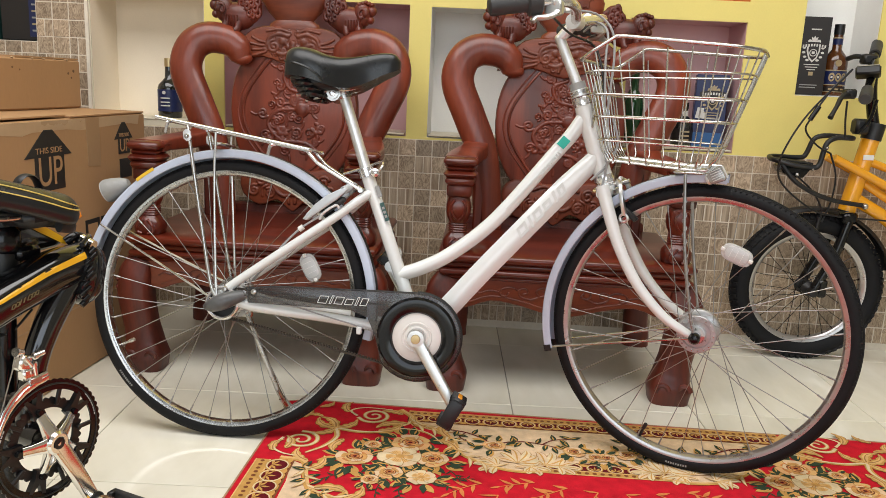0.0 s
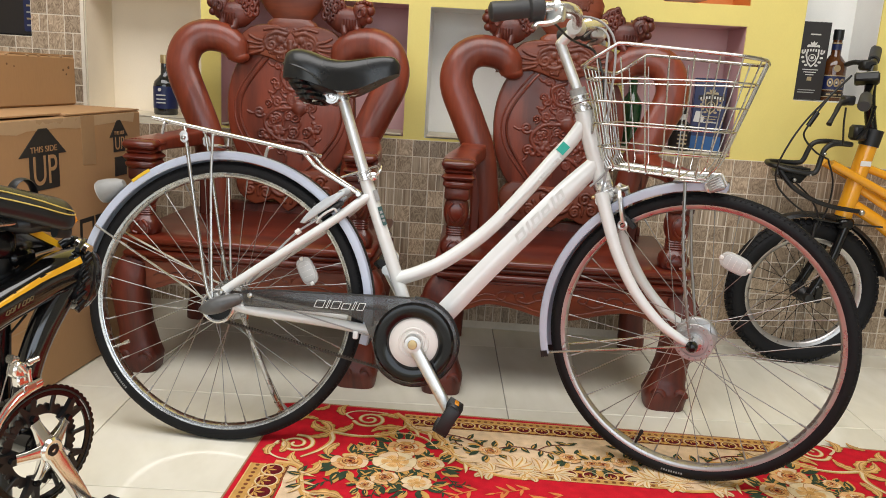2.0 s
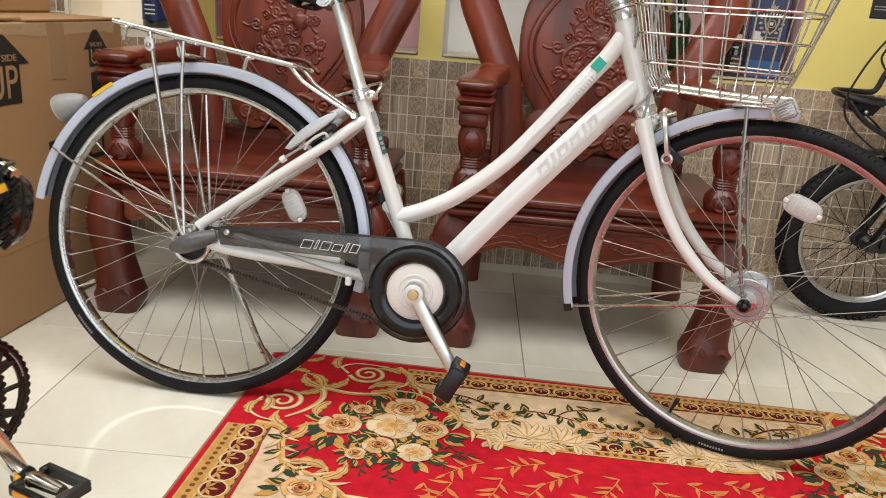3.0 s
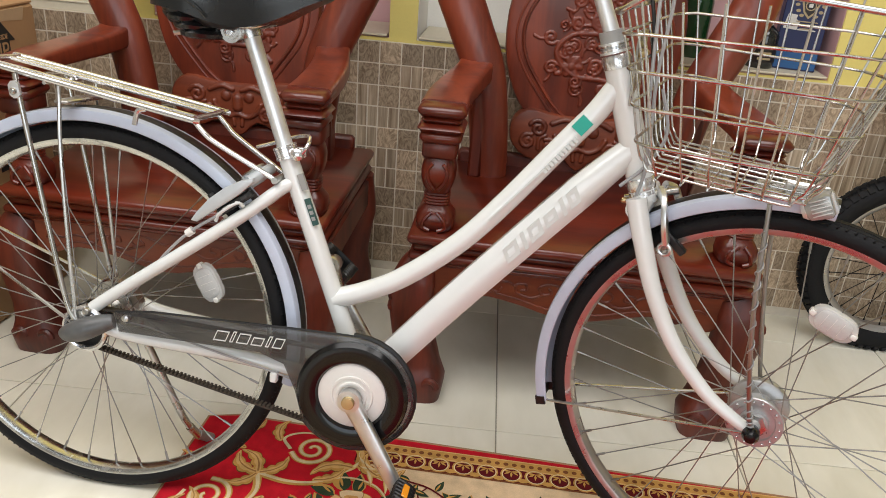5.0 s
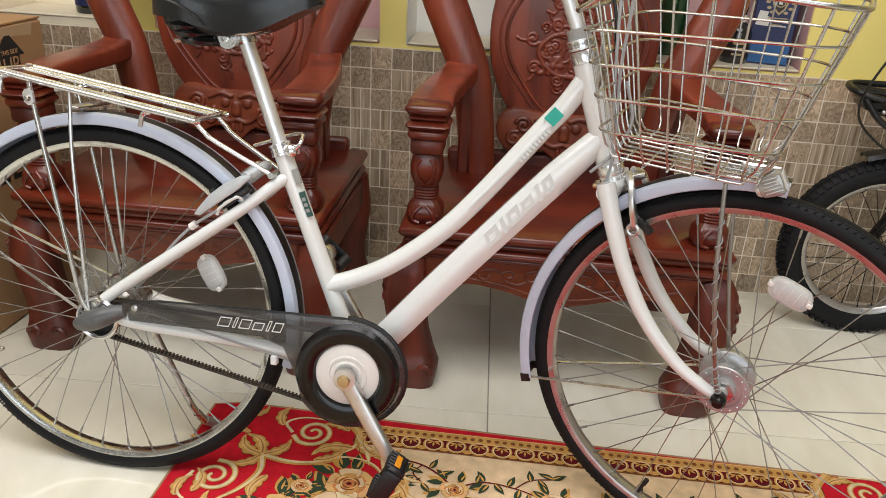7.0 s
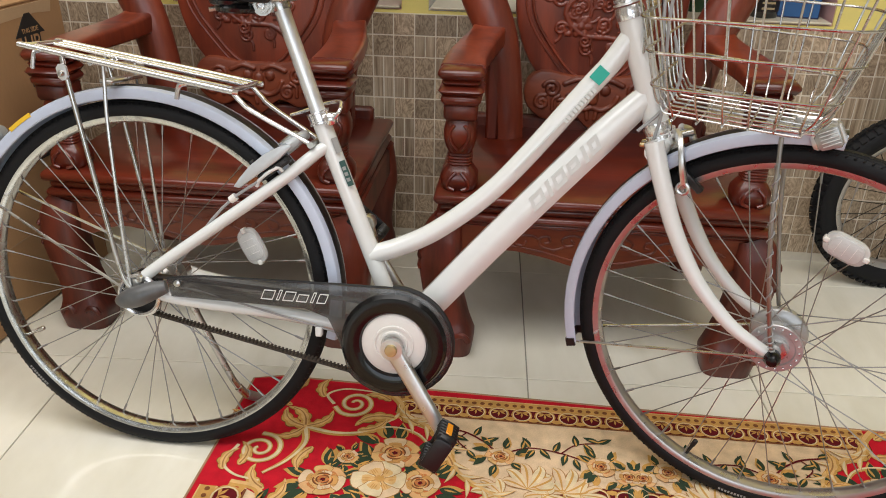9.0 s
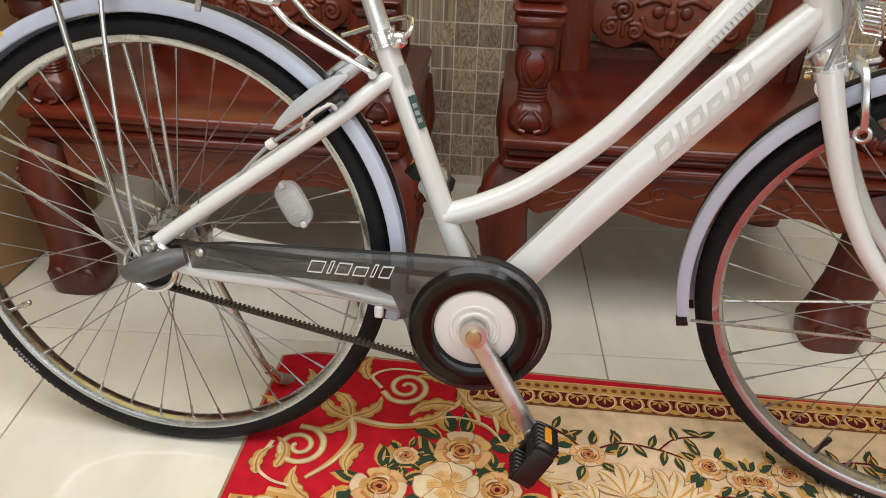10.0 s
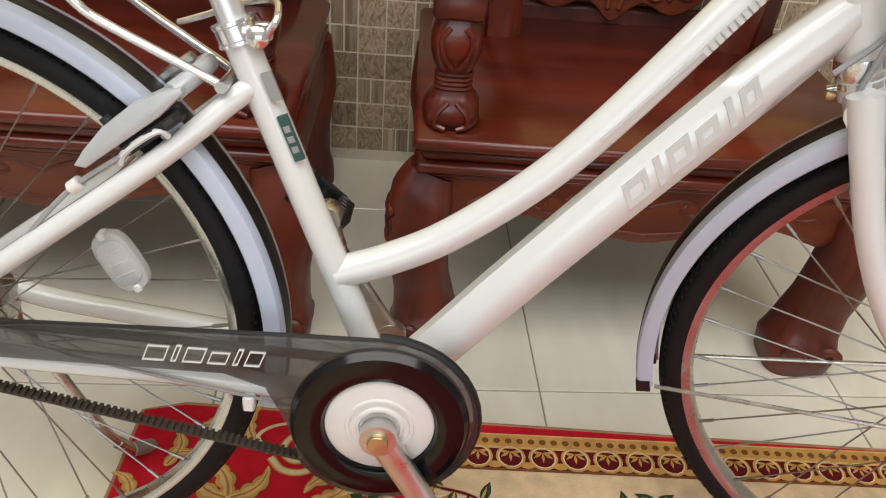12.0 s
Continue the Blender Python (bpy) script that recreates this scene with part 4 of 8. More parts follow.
strip((-0.368, 0.6825), (-0.352, 1.488), 0.034, 0.054, -1)
strip((0.295, 1.512), (RMID, 1.512), 0.020, 0.036, 1)
lay(M_RMAROON, 2, [(0.29, 1.566), (RMID, 1.566), (RMID, 1.561), (0.29, 1.561)])
# gold frame of leaves along the panels
ribbon(M_RGOLD, 3, [(-0.06, 1.800), (-0.028, 1.762), (-0.02, 1.722), (0.03, 1.700), (0.082, 1.650), (0.100, 1.585), (0.138, 1.548), (0.19, 1.518), (0.25, 1.508), (0.31, 1.520)], 0.016, 0.010)
ribbon(M_RLIGHT, 4, [(-0.055, 1.800), (-0.025, 1.762), (-0.017, 1.722), (0.03, 1.703), (0.085, 1.650), (0.104, 1.585), (0.141, 1.550), (0.19, 1.521), (0.25, 1.511), (0.31, 1.522)], 0.008, 0.005)
ribbon(M_RGOLD, 3, [(-0.300, 1.500), (-0.245, 1.488), (-0.228, 1.43), (-0.205, 1.37), (-0.155, 1.345), (-0.10, 1.312), (-0.062, 1.265), (-0.046, 1.20), (-0.055, 1.05)], 0.016, 0.010)
ribbon(M_RLIGHT, 4, [(-0.300, 1.503), (-0.243, 1.490), (-0.225, 1.43), (-0.203, 1.373), (-0.153, 1.348), (-0.098, 1.315), (-0.059, 1.267), (-0.043, 1.20), (-0.052, 1.05)], 0.008, 0.005)
for x, y, ln, a, s in ((-0.03, 1.715, 0.085, 172, 1), (0.075, 1.655, 0.075, 128, -1), (0.098, 1.590, 0.07, 110, 1), (0.02, 1.700, 0.07, 150, -1), (-0.23, 1.45, 0.075, 38, 1), (-0.20, 1.375, 0.08, 20, -1), (-0.13, 1.335, 0.07, 30, 1), (-0.235, 1.49, 0.07, 150, -1),
                       (-0.205, 1.668, 0.075, 100, 1), (-0.205, 1.668, 0.075, 165, -1), (-0.205, 1.668, 0.070, 20, 1), (-0.205, 1.668, 0.065, 240, -1), (-0.175, 1.61, 0.07, 230, 1), (-0.10, 1.668, 0.07, 10, 1), (-0.30, 1.545, 0.065, 70, 1), (-0.325, 1.53, 0.06, 110, -1), (-0.05, 1.770, 0.06, 140, 1), (-0.19, 1.765, 0.065, 120, -1), (-0.30, 1.715, 0.065, 60, 1), (-0.33, 1.66, 0.055, 100, 1), (-0.27, 1.785, 0.05, 20, 1), (-0.25, 1.73, 0.05, 150, 1)):
    acanthus(x, y, ln, a, s)
spiral(-0.122, 1.752, 0.042, 1.9, 200, 1)
spiral(-0.275, 1.594, 0.044, 1.9, 100, -1)
ribbon(M_RWHITE, 4, [(-0.165, 1.745), (-0.185, 1.775), (-0.150, 1.798), (-0.08, 1.795)], 0.007, 0.004)
ribbon(M_RWHITE, 4, [(-0.318, 1.60), (-0.330, 1.55), (-0.30, 1.52), (-0.25, 1.51)], 0.007, 0.004)
ribbon(M_RGOLD, 3, [(-0.205, 1.668), (-0.15, 1.655), (-0.10, 1.660), (-0.04, 1.685), (0.02, 1.672), (0.06, 1.62)], 0.015, 0.006)
ribbon(M_RWHITE, 4, [(-0.205, 1.668), (-0.15, 1.657), (-0.10, 1.662), (-0.04, 1.687), (0.02, 1.674), (0.06, 1.62)], 0.007, 0.003)
ribbon(M_RGOLD, 3, [(-0.205, 1.668), (-0.195, 1.62), (-0.215, 1.57), (-0.25, 1.53)], 0.017, 0.007)
ribbon(M_RWHITE, 4, [(-0.205, 1.668), (-0.193, 1.62), (-0.213, 1.57), (-0.25, 1.53)], 0.008, 0.003)
# roses
for i, (x, y, r, k) in enumerate(((-0.035, 1.537, 0.062, 0), (-0.138, 1.520, 0.052, 1), (-0.020, 1.612, 0.056, 1), (0.042, 1.536, 0.048, 1), (-0.045, 1.462, 0.040, 1), (0.022, 1.447, 0.042, 0), (-0.105, 1.590, 0.026, 1), (-0.085, 1.425, 0.026, 1))):
    greens(x, y, r * 1.12, 10, i)
    rose(x, y, r * 0.86, k, i)
for x, y, ln, a in ((0.08, 1.60, 0.05, 60), (0.085, 1.49, 0.05, 300), (-0.06, 1.42, 0.05, 260), (0.06, 1.44, 0.045, 320), (-0.14, 1.45, 0.05, 210), (-0.02, 1.40, 0.045, 280), (0.09, 1.455, 0.04, 10)):
    sprig(x, y, ln, a, M_RGREEN, 2)
# vines on the cream
ribbon(M_RMAROON, 3, [(0.075, 1.700), (0.115, 1.690), (0.15, 1.668), (0.185, 1.64), (0.24, 1.660), (0.30, 1.652), (0.345, 1.635)], 0.0045, 0.003)
ribbon(M_RMAROON, 3, [(0.115, 1.690), (0.10, 1.665), (0.12, 1.64)], 0.003)
ribbon(M_RMAROON, 3, [(0.30, 1.652), (0.33, 1.68), (0.375, 1.69)], 0.003)
for x, y, a in ((0.08, 1.70, 150), (0.095, 1.695, 250), (0.13, 1.682, 60), (0.15, 1.668, 20), (0.105, 1.655, 200), (0.12, 1.64, 300), (0.225, 1.655, 70), (0.24, 1.66, 110), (0.26, 1.66, 300), (0.285, 1.655, 60), (0.31, 1.65, 250), (0.33, 1.675, 90), (0.345, 1.685, 300), (0.37, 1.69, 20), (0.375, 1.69, 150), (0.325, 1.64, 280), (0.09, 1.68, 330), (0.25, 1.655, 230)):
    leaf(M_RGREEN, 4, x, y, 0.034, 0.014, a, 0.1)
    leaf(M_RGOLD, 5, x, y, 0.024, 0.004, a + 3, 0.1)
for i, (x, y, r) in enumerate(((0.183, 1.628, 0.030), (0.375, 1.622, 0.028), (0.425, 1.600, 0.026))):
    greens(x, y, r * 1.4, 7, 20 + i)
    rose(x, y, r, 1, 40 + i)
for i, y in enumerate((1.36, 1.12, 0.88)):
    ribbon(M_RMAROON, 3, [(-0.235, y + 0.11), (-0.225, y + 0.06), (-0.20, y + 0.01), (-0.16, y - 0.03)], 0.0045, 0.003)
    for k, (dx, dy, a) in enumerate(((-0.01, 0.10, 60), (0.0, 0.09, 160), (0.005, 0.06, 20), (0.01, 0.05, 200), (0.02, 0.03, 40), (0.03, 0.01, 230), (0.05, -0.01, 60))):
        leaf(M_RGREEN, 4, -0.23 + dx, y + dy, 0.036, 0.015, a, 0.1)
        leaf(M_RGOLD, 5, -0.23 + dx, y + dy, 0.025, 0.004, a + 3, 0.1)
    greens(-0.155, y - 0.06, 0.050, 7, 60 + i)
    rose(-0.155, y - 0.06, 0.040, 1, 70 + i)
# cream shells on the second border: fronds that fan out and curl over
def shell_fan(x, y, ln, ang, s, n=6):
    for k in range(n):
        a = ang + s * (-75 + 150 * k / (n - 1))
        q = ln * (0.72 + 0.28 * math.sin(math.pi * k / (n - 1)))
        c, d = math.cos(radians(a)), math.sin(radians(a))
        e, f = math.cos(radians(a + s * 50)), math.sin(radians(a + s * 50))
        pts = [(x, y), (x + 0.5 * q * c, y + 0.5 * q * d), (x + 0.85 * q * c + 0.08 * q * e, y + 0.85 * q * d + 0.08 * q * f), (x + 0.92 * q * c + 0.26 * q * e, y + 0.92 * q * d + 0.26 * q * f)]
        ribbon(M_RTAN, 3.4, pts, ln * 0.05, None, ln * 0.40)
        ribbon((M_RWHITE, M_RCREAM)[k % 2], 4, pts, ln * 0.03, None, ln * 0.33)
        ribbon(M_RGOLD, 4.6, pts, ln * 0.012, None, ln * 0.07)


shell_fan(0.236, 1.548, 0.062, 75, 1)
shell_fan(0.262, 1.540, 0.048, 345, -1, 5)
shell_fan(0.190, 1.530, 0.050, 170, 1, 5)
shell_fan(0.570, 1.545, 0.062, 100, -1)
shell_fan(0.595, 1.540, 0.046, 30, -1, 5)
shell_fan(0.540, 1.545, 0.046, 180, 1, 5)


def fronds(path, ln, seed):
    """Small curling leaves on either side of a frame."""
    rg = random.Random(seed)
    P = curve([(x, y, 0) for x, y in path], 3)
    for i in range(1, len(P) - 1):
        d = P[i + 1] - P[i - 1]
        a = math.degrees(math.atan2(d.y, d.x))
        side = 1 if i % 2 else -1
        for m0, lv, f in ((M_RTAN, 4.2, 1.0), (M_RLIGHT, 4.6, 0.86), (M_RWHITE, 5, 0.45)):
            leaf(m0, lv, P[i].x, P[i].y, ln * rg.uniform(0.9, 1.1), ln * 0.27 * f, a + side * 26, 0.38 * side)


fronds([(-0.028, 1.762), (-0.02, 1.722), (0.03, 1.700), (0.082, 1.650), (0.100, 1.585), (0.138, 1.548), (0.19, 1.518)], 0.042, 1)
fronds([(-0.245, 1.488), (-0.228, 1.43), (-0.205, 1.37), (-0.155, 1.345), (-0.10, 1.312), (-0.062, 1.265), (-0.046, 1.20)], 0.042, 2)
# orange sprigs on the red field
for x, y, ln, a in ((0.155, 1.445, 0.085, 215), (0.19, 1.40, 0.085, 250), (0.27, 1.465, 0.08, 200), (0.26, 1.39, 0.09, 235), (0.34, 1.45, 0.085, 215), (0.345, 1.37, 0.09, 225), (0.405, 1.44, 0.08, 240), (0.10, 1.37, 0.09, 240), (0.05, 1.36, 0.08, 290), (0.14, 1.31, 0.09, 230), (0.22, 1.30, 0.09, 215), (0.06, 1.26, 0.09, 250), (0.13, 1.21, 0.09, 230), (0.22, 1.20, 0.09, 260), (0.02, 1.15, 0.09, 240), (0.12, 1.10, 0.09, 230), (0.22, 1.08, 0.09, 215), (0.03, 1.02, 0.09, 250), (0.13, 0.98, 0.09, 230), (0.24, 0.96, 0.09, 260), (0.05, 0.90, 0.09, 240), (0.16, 0.86, 0.09, 230), (0.27, 0.84, 0.09, 215), (0.06, 0.78, 0.09, 250), (0.20, 0.75, 0.09, 230), (0.34, 1.12, 0.09, 230), (0.36, 0.98, 0.09, 215), (0.38, 0.80, 0.09, 240)):
    sprig(x, y, ln, a)
ribbon(M_RLIGHT, 4, [(0.33, 1.335), (0.355, 1.36), (0.385, 1.345), (0.375, 1.32)], 0.010, 0.005)
for s in (0, 1):
    acanthus(0.40, 1.32 - 0.02 * s, 0.07, 190 + 60 * s, 1)
acanthus(0.40, 1.27, 0.09, 120, 1)
acanthus(0.36, 1.25, 0.09, 160, -1)
for (nm, lv), (g, m1) in layers.items():
    part("woven_pattern", g, m1, rug, smooth=False, kind="stuff")

# ---- the white city bicycle ----
M_FRAME = mat("pearl_white_frame_paint", (0.700, 0.715, 0.700), 0.22, var=0.03, coat=0.6, scale=14, rvar=0.04)
M_CHROME = mat("chrome_plate", (0.74, 0.735, 0.745), 0.20, 0.88, var=0.06, rvar=0.06, scale=20)
M_STEEL = mat("stainless_steel", (0.54, 0.53, 0.51), 0.28, 1.0, var=0.12, rvar=0.1, scale=25)
M_HUB = mat("grey_cast_hub", (0.43, 0.43, 0.43), 0.36, 0.55, var=0.15, rvar=0.1, scale=40)
M_ALU = mat("brushed_aluminium", (0.66, 0.66, 0.65), 0.34, 1.0, var=0.1, rvar=0.1, scale=30)
M_RIM = mat("bright_steel_rim", (0.66, 0.66, 0.65), 0.24, 1.0, var=0.12, rvar=0.08, scale=25)
M_RIMF = mat("polished_alloy_rim", (0.46, 0.445, 0.435), 0.30, 0.85, var=0.1, rvar=0.08, scale=25)
M_SPOKE = mat("steel_spoke", (0.34, 0.335, 0.325), 0.36, 1.0, var=0.2, scale=30)
M_RUBBER = mat("black_tyre_rubber", (0.008, 0.008, 0.009), 0.62, var=0.25, bump=0.3, fine=180, spec=0.22)
M_BLACK = mat("black_plastic", (0.007, 0.007, 0.0075), 0.42, var=0.25, bump=0.1)
M_BLACKGLOSS = mat("glossy_black_plastic", (0.004, 0.004, 0.0045), 0.18, var=0.2, coat=0.1, spec=0.35)
M_SADDLE = mat("black_vinyl", (0.009, 0.010, 0.011), 0.28, var=0.2, bump=0.08, fine=260)
M_FENDER = mat("lavender_silver_fender", (0.49, 0.54, 0.655), 0.34, 0.0, var=0.06, coat=0.3)
M_GREYPL = mat("grey_plastic", (0.28, 0.28, 0.27), 0.45, var=0.15, bump=0.1)
M_DARKGREY = mat("dark_grey_rubber", (0.030, 0.030, 0.031), 0.55, var=0.2, bump=0.2)
M_WHITEPL = mat("white_plastic", (0.74, 0.72, 0.68), 0.35, var=0.05)
M_SMOKE = mat("smoked_clear_plastic", (0.045, 0.043, 0.043), 0.14, var=0.1, alpha=0.60, coat=0.4)
M_BELT = mat("dark_toothed_belt", (0.035, 0.026, 0.018), 0.7, var=0.3, bump=0.3)
M_BRASS = mat("brass_cap", (0.55, 0.42, 0.22), 0.35, 0.8, var=0.12)
M_AMBER = mat("amber_reflector", (0.80, 0.30, 0.02), 0.2, var=0.15, coat=0.4)
M_REFL = mat("clear_reflector", (0.50, 0.50, 0.49), 0.22, var=0.1, coat=0.6, fine=400, bump=0.5)
M_GREEN = mat("teal_green_tape", (0.0, 0.36, 0.27), 0.4, var=0.1)
M_YELLOWST = mat("yellow_sticker", (0.80, 0.50, 0.03), 0.4, var=0.1)
M_LETTER = mat("silver_grey_print", (0.575, 0.595, 0.575), 0.45, var=0.06)
M_LETTERW = mat("white_print", (0.78, 0.78, 0.76), 0.45, var=0.04)
M_TYREPRINT = mat("dull_grey_tyre_print", (0.26, 0.26, 0.26), 0.6, var=0.2)
M_SATIN = mat("satin_aluminium", (0.80, 0.81, 0.82), 0.42, 0.85, var=0.06, rvar=0.08, scale=30)
M_CASEPRINT = mat("pale_case_print", (0.70, 0.70, 0.68), 0.4, var=0.05)
M_BASKET = mat("stainless_basket_wire", (0.52, 0.515, 0.505), 0.26, 1.0, var=0.1, rvar=0.08, scale=40)
M_DKGREEN = mat("dark_green_sticker", (0.02, 0.07, 0.06), 0.4, var=0.3)
M_CABLE = mat("grey_cable", (0.30, 0.30, 0.30), 0.45, var=0.1)

RADIUS = 0.3295
bike = thing("bicycle", "pearl white city bicycle with wire basket, leaning on its side stand", "bicycle", T(-0.011, 1.592, 0) @ pose(0, 0, 0, 0, 0, -1.25) @ pose(0, 0, 0, -8.6, 0, 0))
REAR = (-0.451, 0.0, RADIUS)
FRONT = (0.635, 0.0, 0.3345)
HEAD_LOW, HEAD_TOP = V3((0.403, 0, 0.664)), V3((0.345, 0, 0.827))
STEER_AXIS = (HEAD_TOP - HEAD_LOW).normalized()
STEER = T(*HEAD_LOW) @ Matrix.Rotation(radians(-21), 4, STEER_AXIS) @ T(*(-HEAD_LOW))
RX = pose(0, 0, 0, 90, 0, 0)   # turns a lathe's axis from z to -y


def ring(g, R, prof, n=96, a0=0.0, a1=360.0):
    """Sweeps a profile of (radial, sideways) offsets round the y axis at radius R."""
    full = a1 - a0 >= 359.9
    c, k = len(prof), n if full else n + 1
    vs, fs = [], []
    for i in range(k):
        a = radians(a0 + (a1 - a0) * i / n)
        for dr, dy in prof:
            vs.append(((R + dr) * math.cos(a), dy, (R + dr) * math.sin(a)))
    for i in range(n):
        for j in range(c):
            a, b, d = i * c + j, i * c + (j + 1) % c, ((i + 1) % k) * c
            fs.append((a, b, d + (j + 1) % c, d + j))
    if not full:
        fs.append(tuple(range(c)))
        fs.append(tuple(n * c + j for j in range(c - 1, -1, -1)))
    return g.add(vs, fs)


def wheel(name, parent, m, flange, half_width, tyre_r=0.0178, r_out=RADIUS, spokes=36, rim_mat=None, knobs=False, thin=0.001, phase=0.0, wire=None):
    rc = r_out - tyre_r
    rb = rc - tyre_r * 0.55
    rim = ring(G(), rb, [(0.004, -0.0146), (0.0045, -0.0126), (-0.001, -0.0118), (-0.003, 0), (-0.001, 0.0118), (0.0045, 0.0126), (0.004, 0.0146), (-0.003, 0.0146), (-0.0085, 0.0118), (-0.0115, 0.004), (-0.0115, -0.004), (-0.0085, -0.0118), (-0.003, -0.0146)])
    w = part(name, rim, rim_mat or M_RIM, parent, m=m)
    prof = [(tyre_r * math.cos(a) * (1.0 if math.cos(a) < 0.8 else 0.985), tyre_r * 0.98 * math.sin(a)) for a in [2 * math.pi * i / 16 for i in range(16)]]
    part("tyre", ring(G(), rc, prof, 120), M_RUBBER, w)
    tread = G()
    if knobs:
        for i in range(72):
            for s in (-1, 0, 1):
                a = 2 * math.pi * (i + (0.5 if s == 0 else 0)) / 72
                mm = Matrix.Rotation(-a, 4, "Y") @ T(r_out - 0.001 - abs(s) * 0.007, s * tyre_r * 0.66, 0) @ Matrix.Rotation(radians(s * 40), 4, "Z")
                tread.box(-0.004, 0.004, -0.008, 0.008, -0.006, 0.006, m=mm)
    else:
        for s in (-1.0, -0.45, 0.45, 1.0):
            if abs(s) == 1.0:
                for i in range(170):
                    mm = Matrix.Rotation(2 * math.pi * i / 170, 4, "Y") @ T(r_out - 0.0058, s * 0.0116, 0) @ Matrix.Rotation(radians(s * 33), 4, "Y") @ Matrix.Rotation(radians(s * 38), 4, "X")
                    tread.box(-0.0011, 0.0011, -0.0042, 0.0042, -0.0012, 0.0012, m=mm)
            ring(tread, r_out - 0.0004 - 0.0036 * abs(s) ** 2, [(0.0007, s * 0.009 - 0.0016), (0.0007, s * 0.009 + 0.0016), (-0.003, s * 0.009 + 0.0016), (-0.003, s * 0.009 - 0.0016)], 120)
    part("tread", tread, M_RUBBER, w)
    sp_len = math.sqrt((rb - 0.014) ** 2 + flange ** 2 - 2 * (rb - 0.014) * flange * math.cos(radians(60)))
    meshes = {}
    for lead in (1, -1):
        for side in (1, -1):
            a0 = radians(60) * lead
            p0 = V3((flange * math.cos(a0), side * half_width + lead * 0.0015, flange * math.sin(a0)))
            p1 = V3((rb - 0.014, side * 0.003, 0))
            g = G().tube([p0, p1], thin, 6)
            d = (p1 - p0).normalized()
            g.tube([p1 - d * 0.014, p1 + d * 0.002], thin * 2.0, 6)
            me = g.mesh("spoke")
            me.materials.append(wire or M_SPOKE)
            meshes[lead, side] = me
    for i in range(spokes):
        side = 1 if i % 2 else -1
        lead = 1 if (i // 2) % 2 else -1
        part("spoke", meshes[lead, side], None, w, m=Matrix.Rotation(2 * math.pi * i / spokes - radians(phase), 4, "Y"))
    return w


# wheels
rear = wheel("rear_wheel", bike, T(*REAR), 0.030, 0.026, rim_mat=M_RIM, phase=2.5)
front = wheel("front_wheel", bike, STEER @ T(*FRONT), 0.038, 0.026, rim_mat=M_RIMF, phase=7.2)
part("hub", G().lathe([(0.011, -0.055), (0.013, -0.03), (0.036, -0.029), (0.037, -0.024), (0.024, -0.02), (0.024, 0.02), (0.037, 0.024), (0.036, 0.029), (0.013, 0.03), (0.011, 0.055)], 28, RX), M_STEEL, rear)
part("brake_drum", G().lathe([(0.012, 0.03), (0.048, 0.032), (0.05, 0.05), (0.04, 0.055), (0.012, 0.056)], 28, RX.inverted()), M_STEEL, rear)
g = G().lathe([(0.010, -0.050), (0.036, -0.046), (0.047, -0.040), (0.051, -0.030), (0.050, -0.022), (0.046, -0.019), (0.030, -0.016), (0.030, 0.016), (0.044, 0.0225), (0.047, 0.0245), (0.047, 0.0275), (0.0455, 0.0290), (0.0350, 0.0290), (0.0335, 0.0262), (0.0240, 0.0262), (0.0230, 0.0330), (0.0130, 0.0345), (0.0100, 0.052)], 40, RX)
fhub = part("hub", g, M_HUB, front, "large silver dynamo hub", angle=28, m=Matrix.Diagonal((0.90, 1, 0.90, 1)))
part("hub_lock_plate", G().lathe([(0.009, 0.030), (0.0195, 0.0335), (0.0195, 0.0375), (0.009, 0.0385)], 6, RX), M_STEEL, front, smooth=False)
for i in range(18):
    a = 2 * math.pi * i / 18
    part("rivet", G().ball((0.0365 * math.cos(a), -0.0295, 0.0365 * math.sin(a)), 0.0022, 6, 4), M_STEEL, front)
part("axle_nut", G().lathe([(0.011, 0.050), (0.0125, 0.056), (0.0125, 0.068), (0.008, 0.075), (0.001, 0.077)], 16, RX), M_BLACKGLOSS, front)
part("valve", G().lathe([(0.0032, 0), (0.0032, 0.022), (0.0045, 0.023), (0.0045, 0.036), (0.002, 0.038)], 10, Matrix.Rotation(radians(22), 4, "Y") @ T(0, 0, -0.292)), M_BLACK, front)
part("valve", G().lathe([(0.0032, 0), (0.0032, 0.022), (0.0045, 0.023), (0.0045, 0.036), (0.002, 0.038)], 10, Matrix.Rotation(radians(64), 4, "Y") @ T(0, 0, -0.292)), M_STEEL, rear)


M_CLEAR = mat("clear_plastic", (0.80, 0.80, 0.78), 0.12, var=0.05, alpha=0.45, coat=0.3)


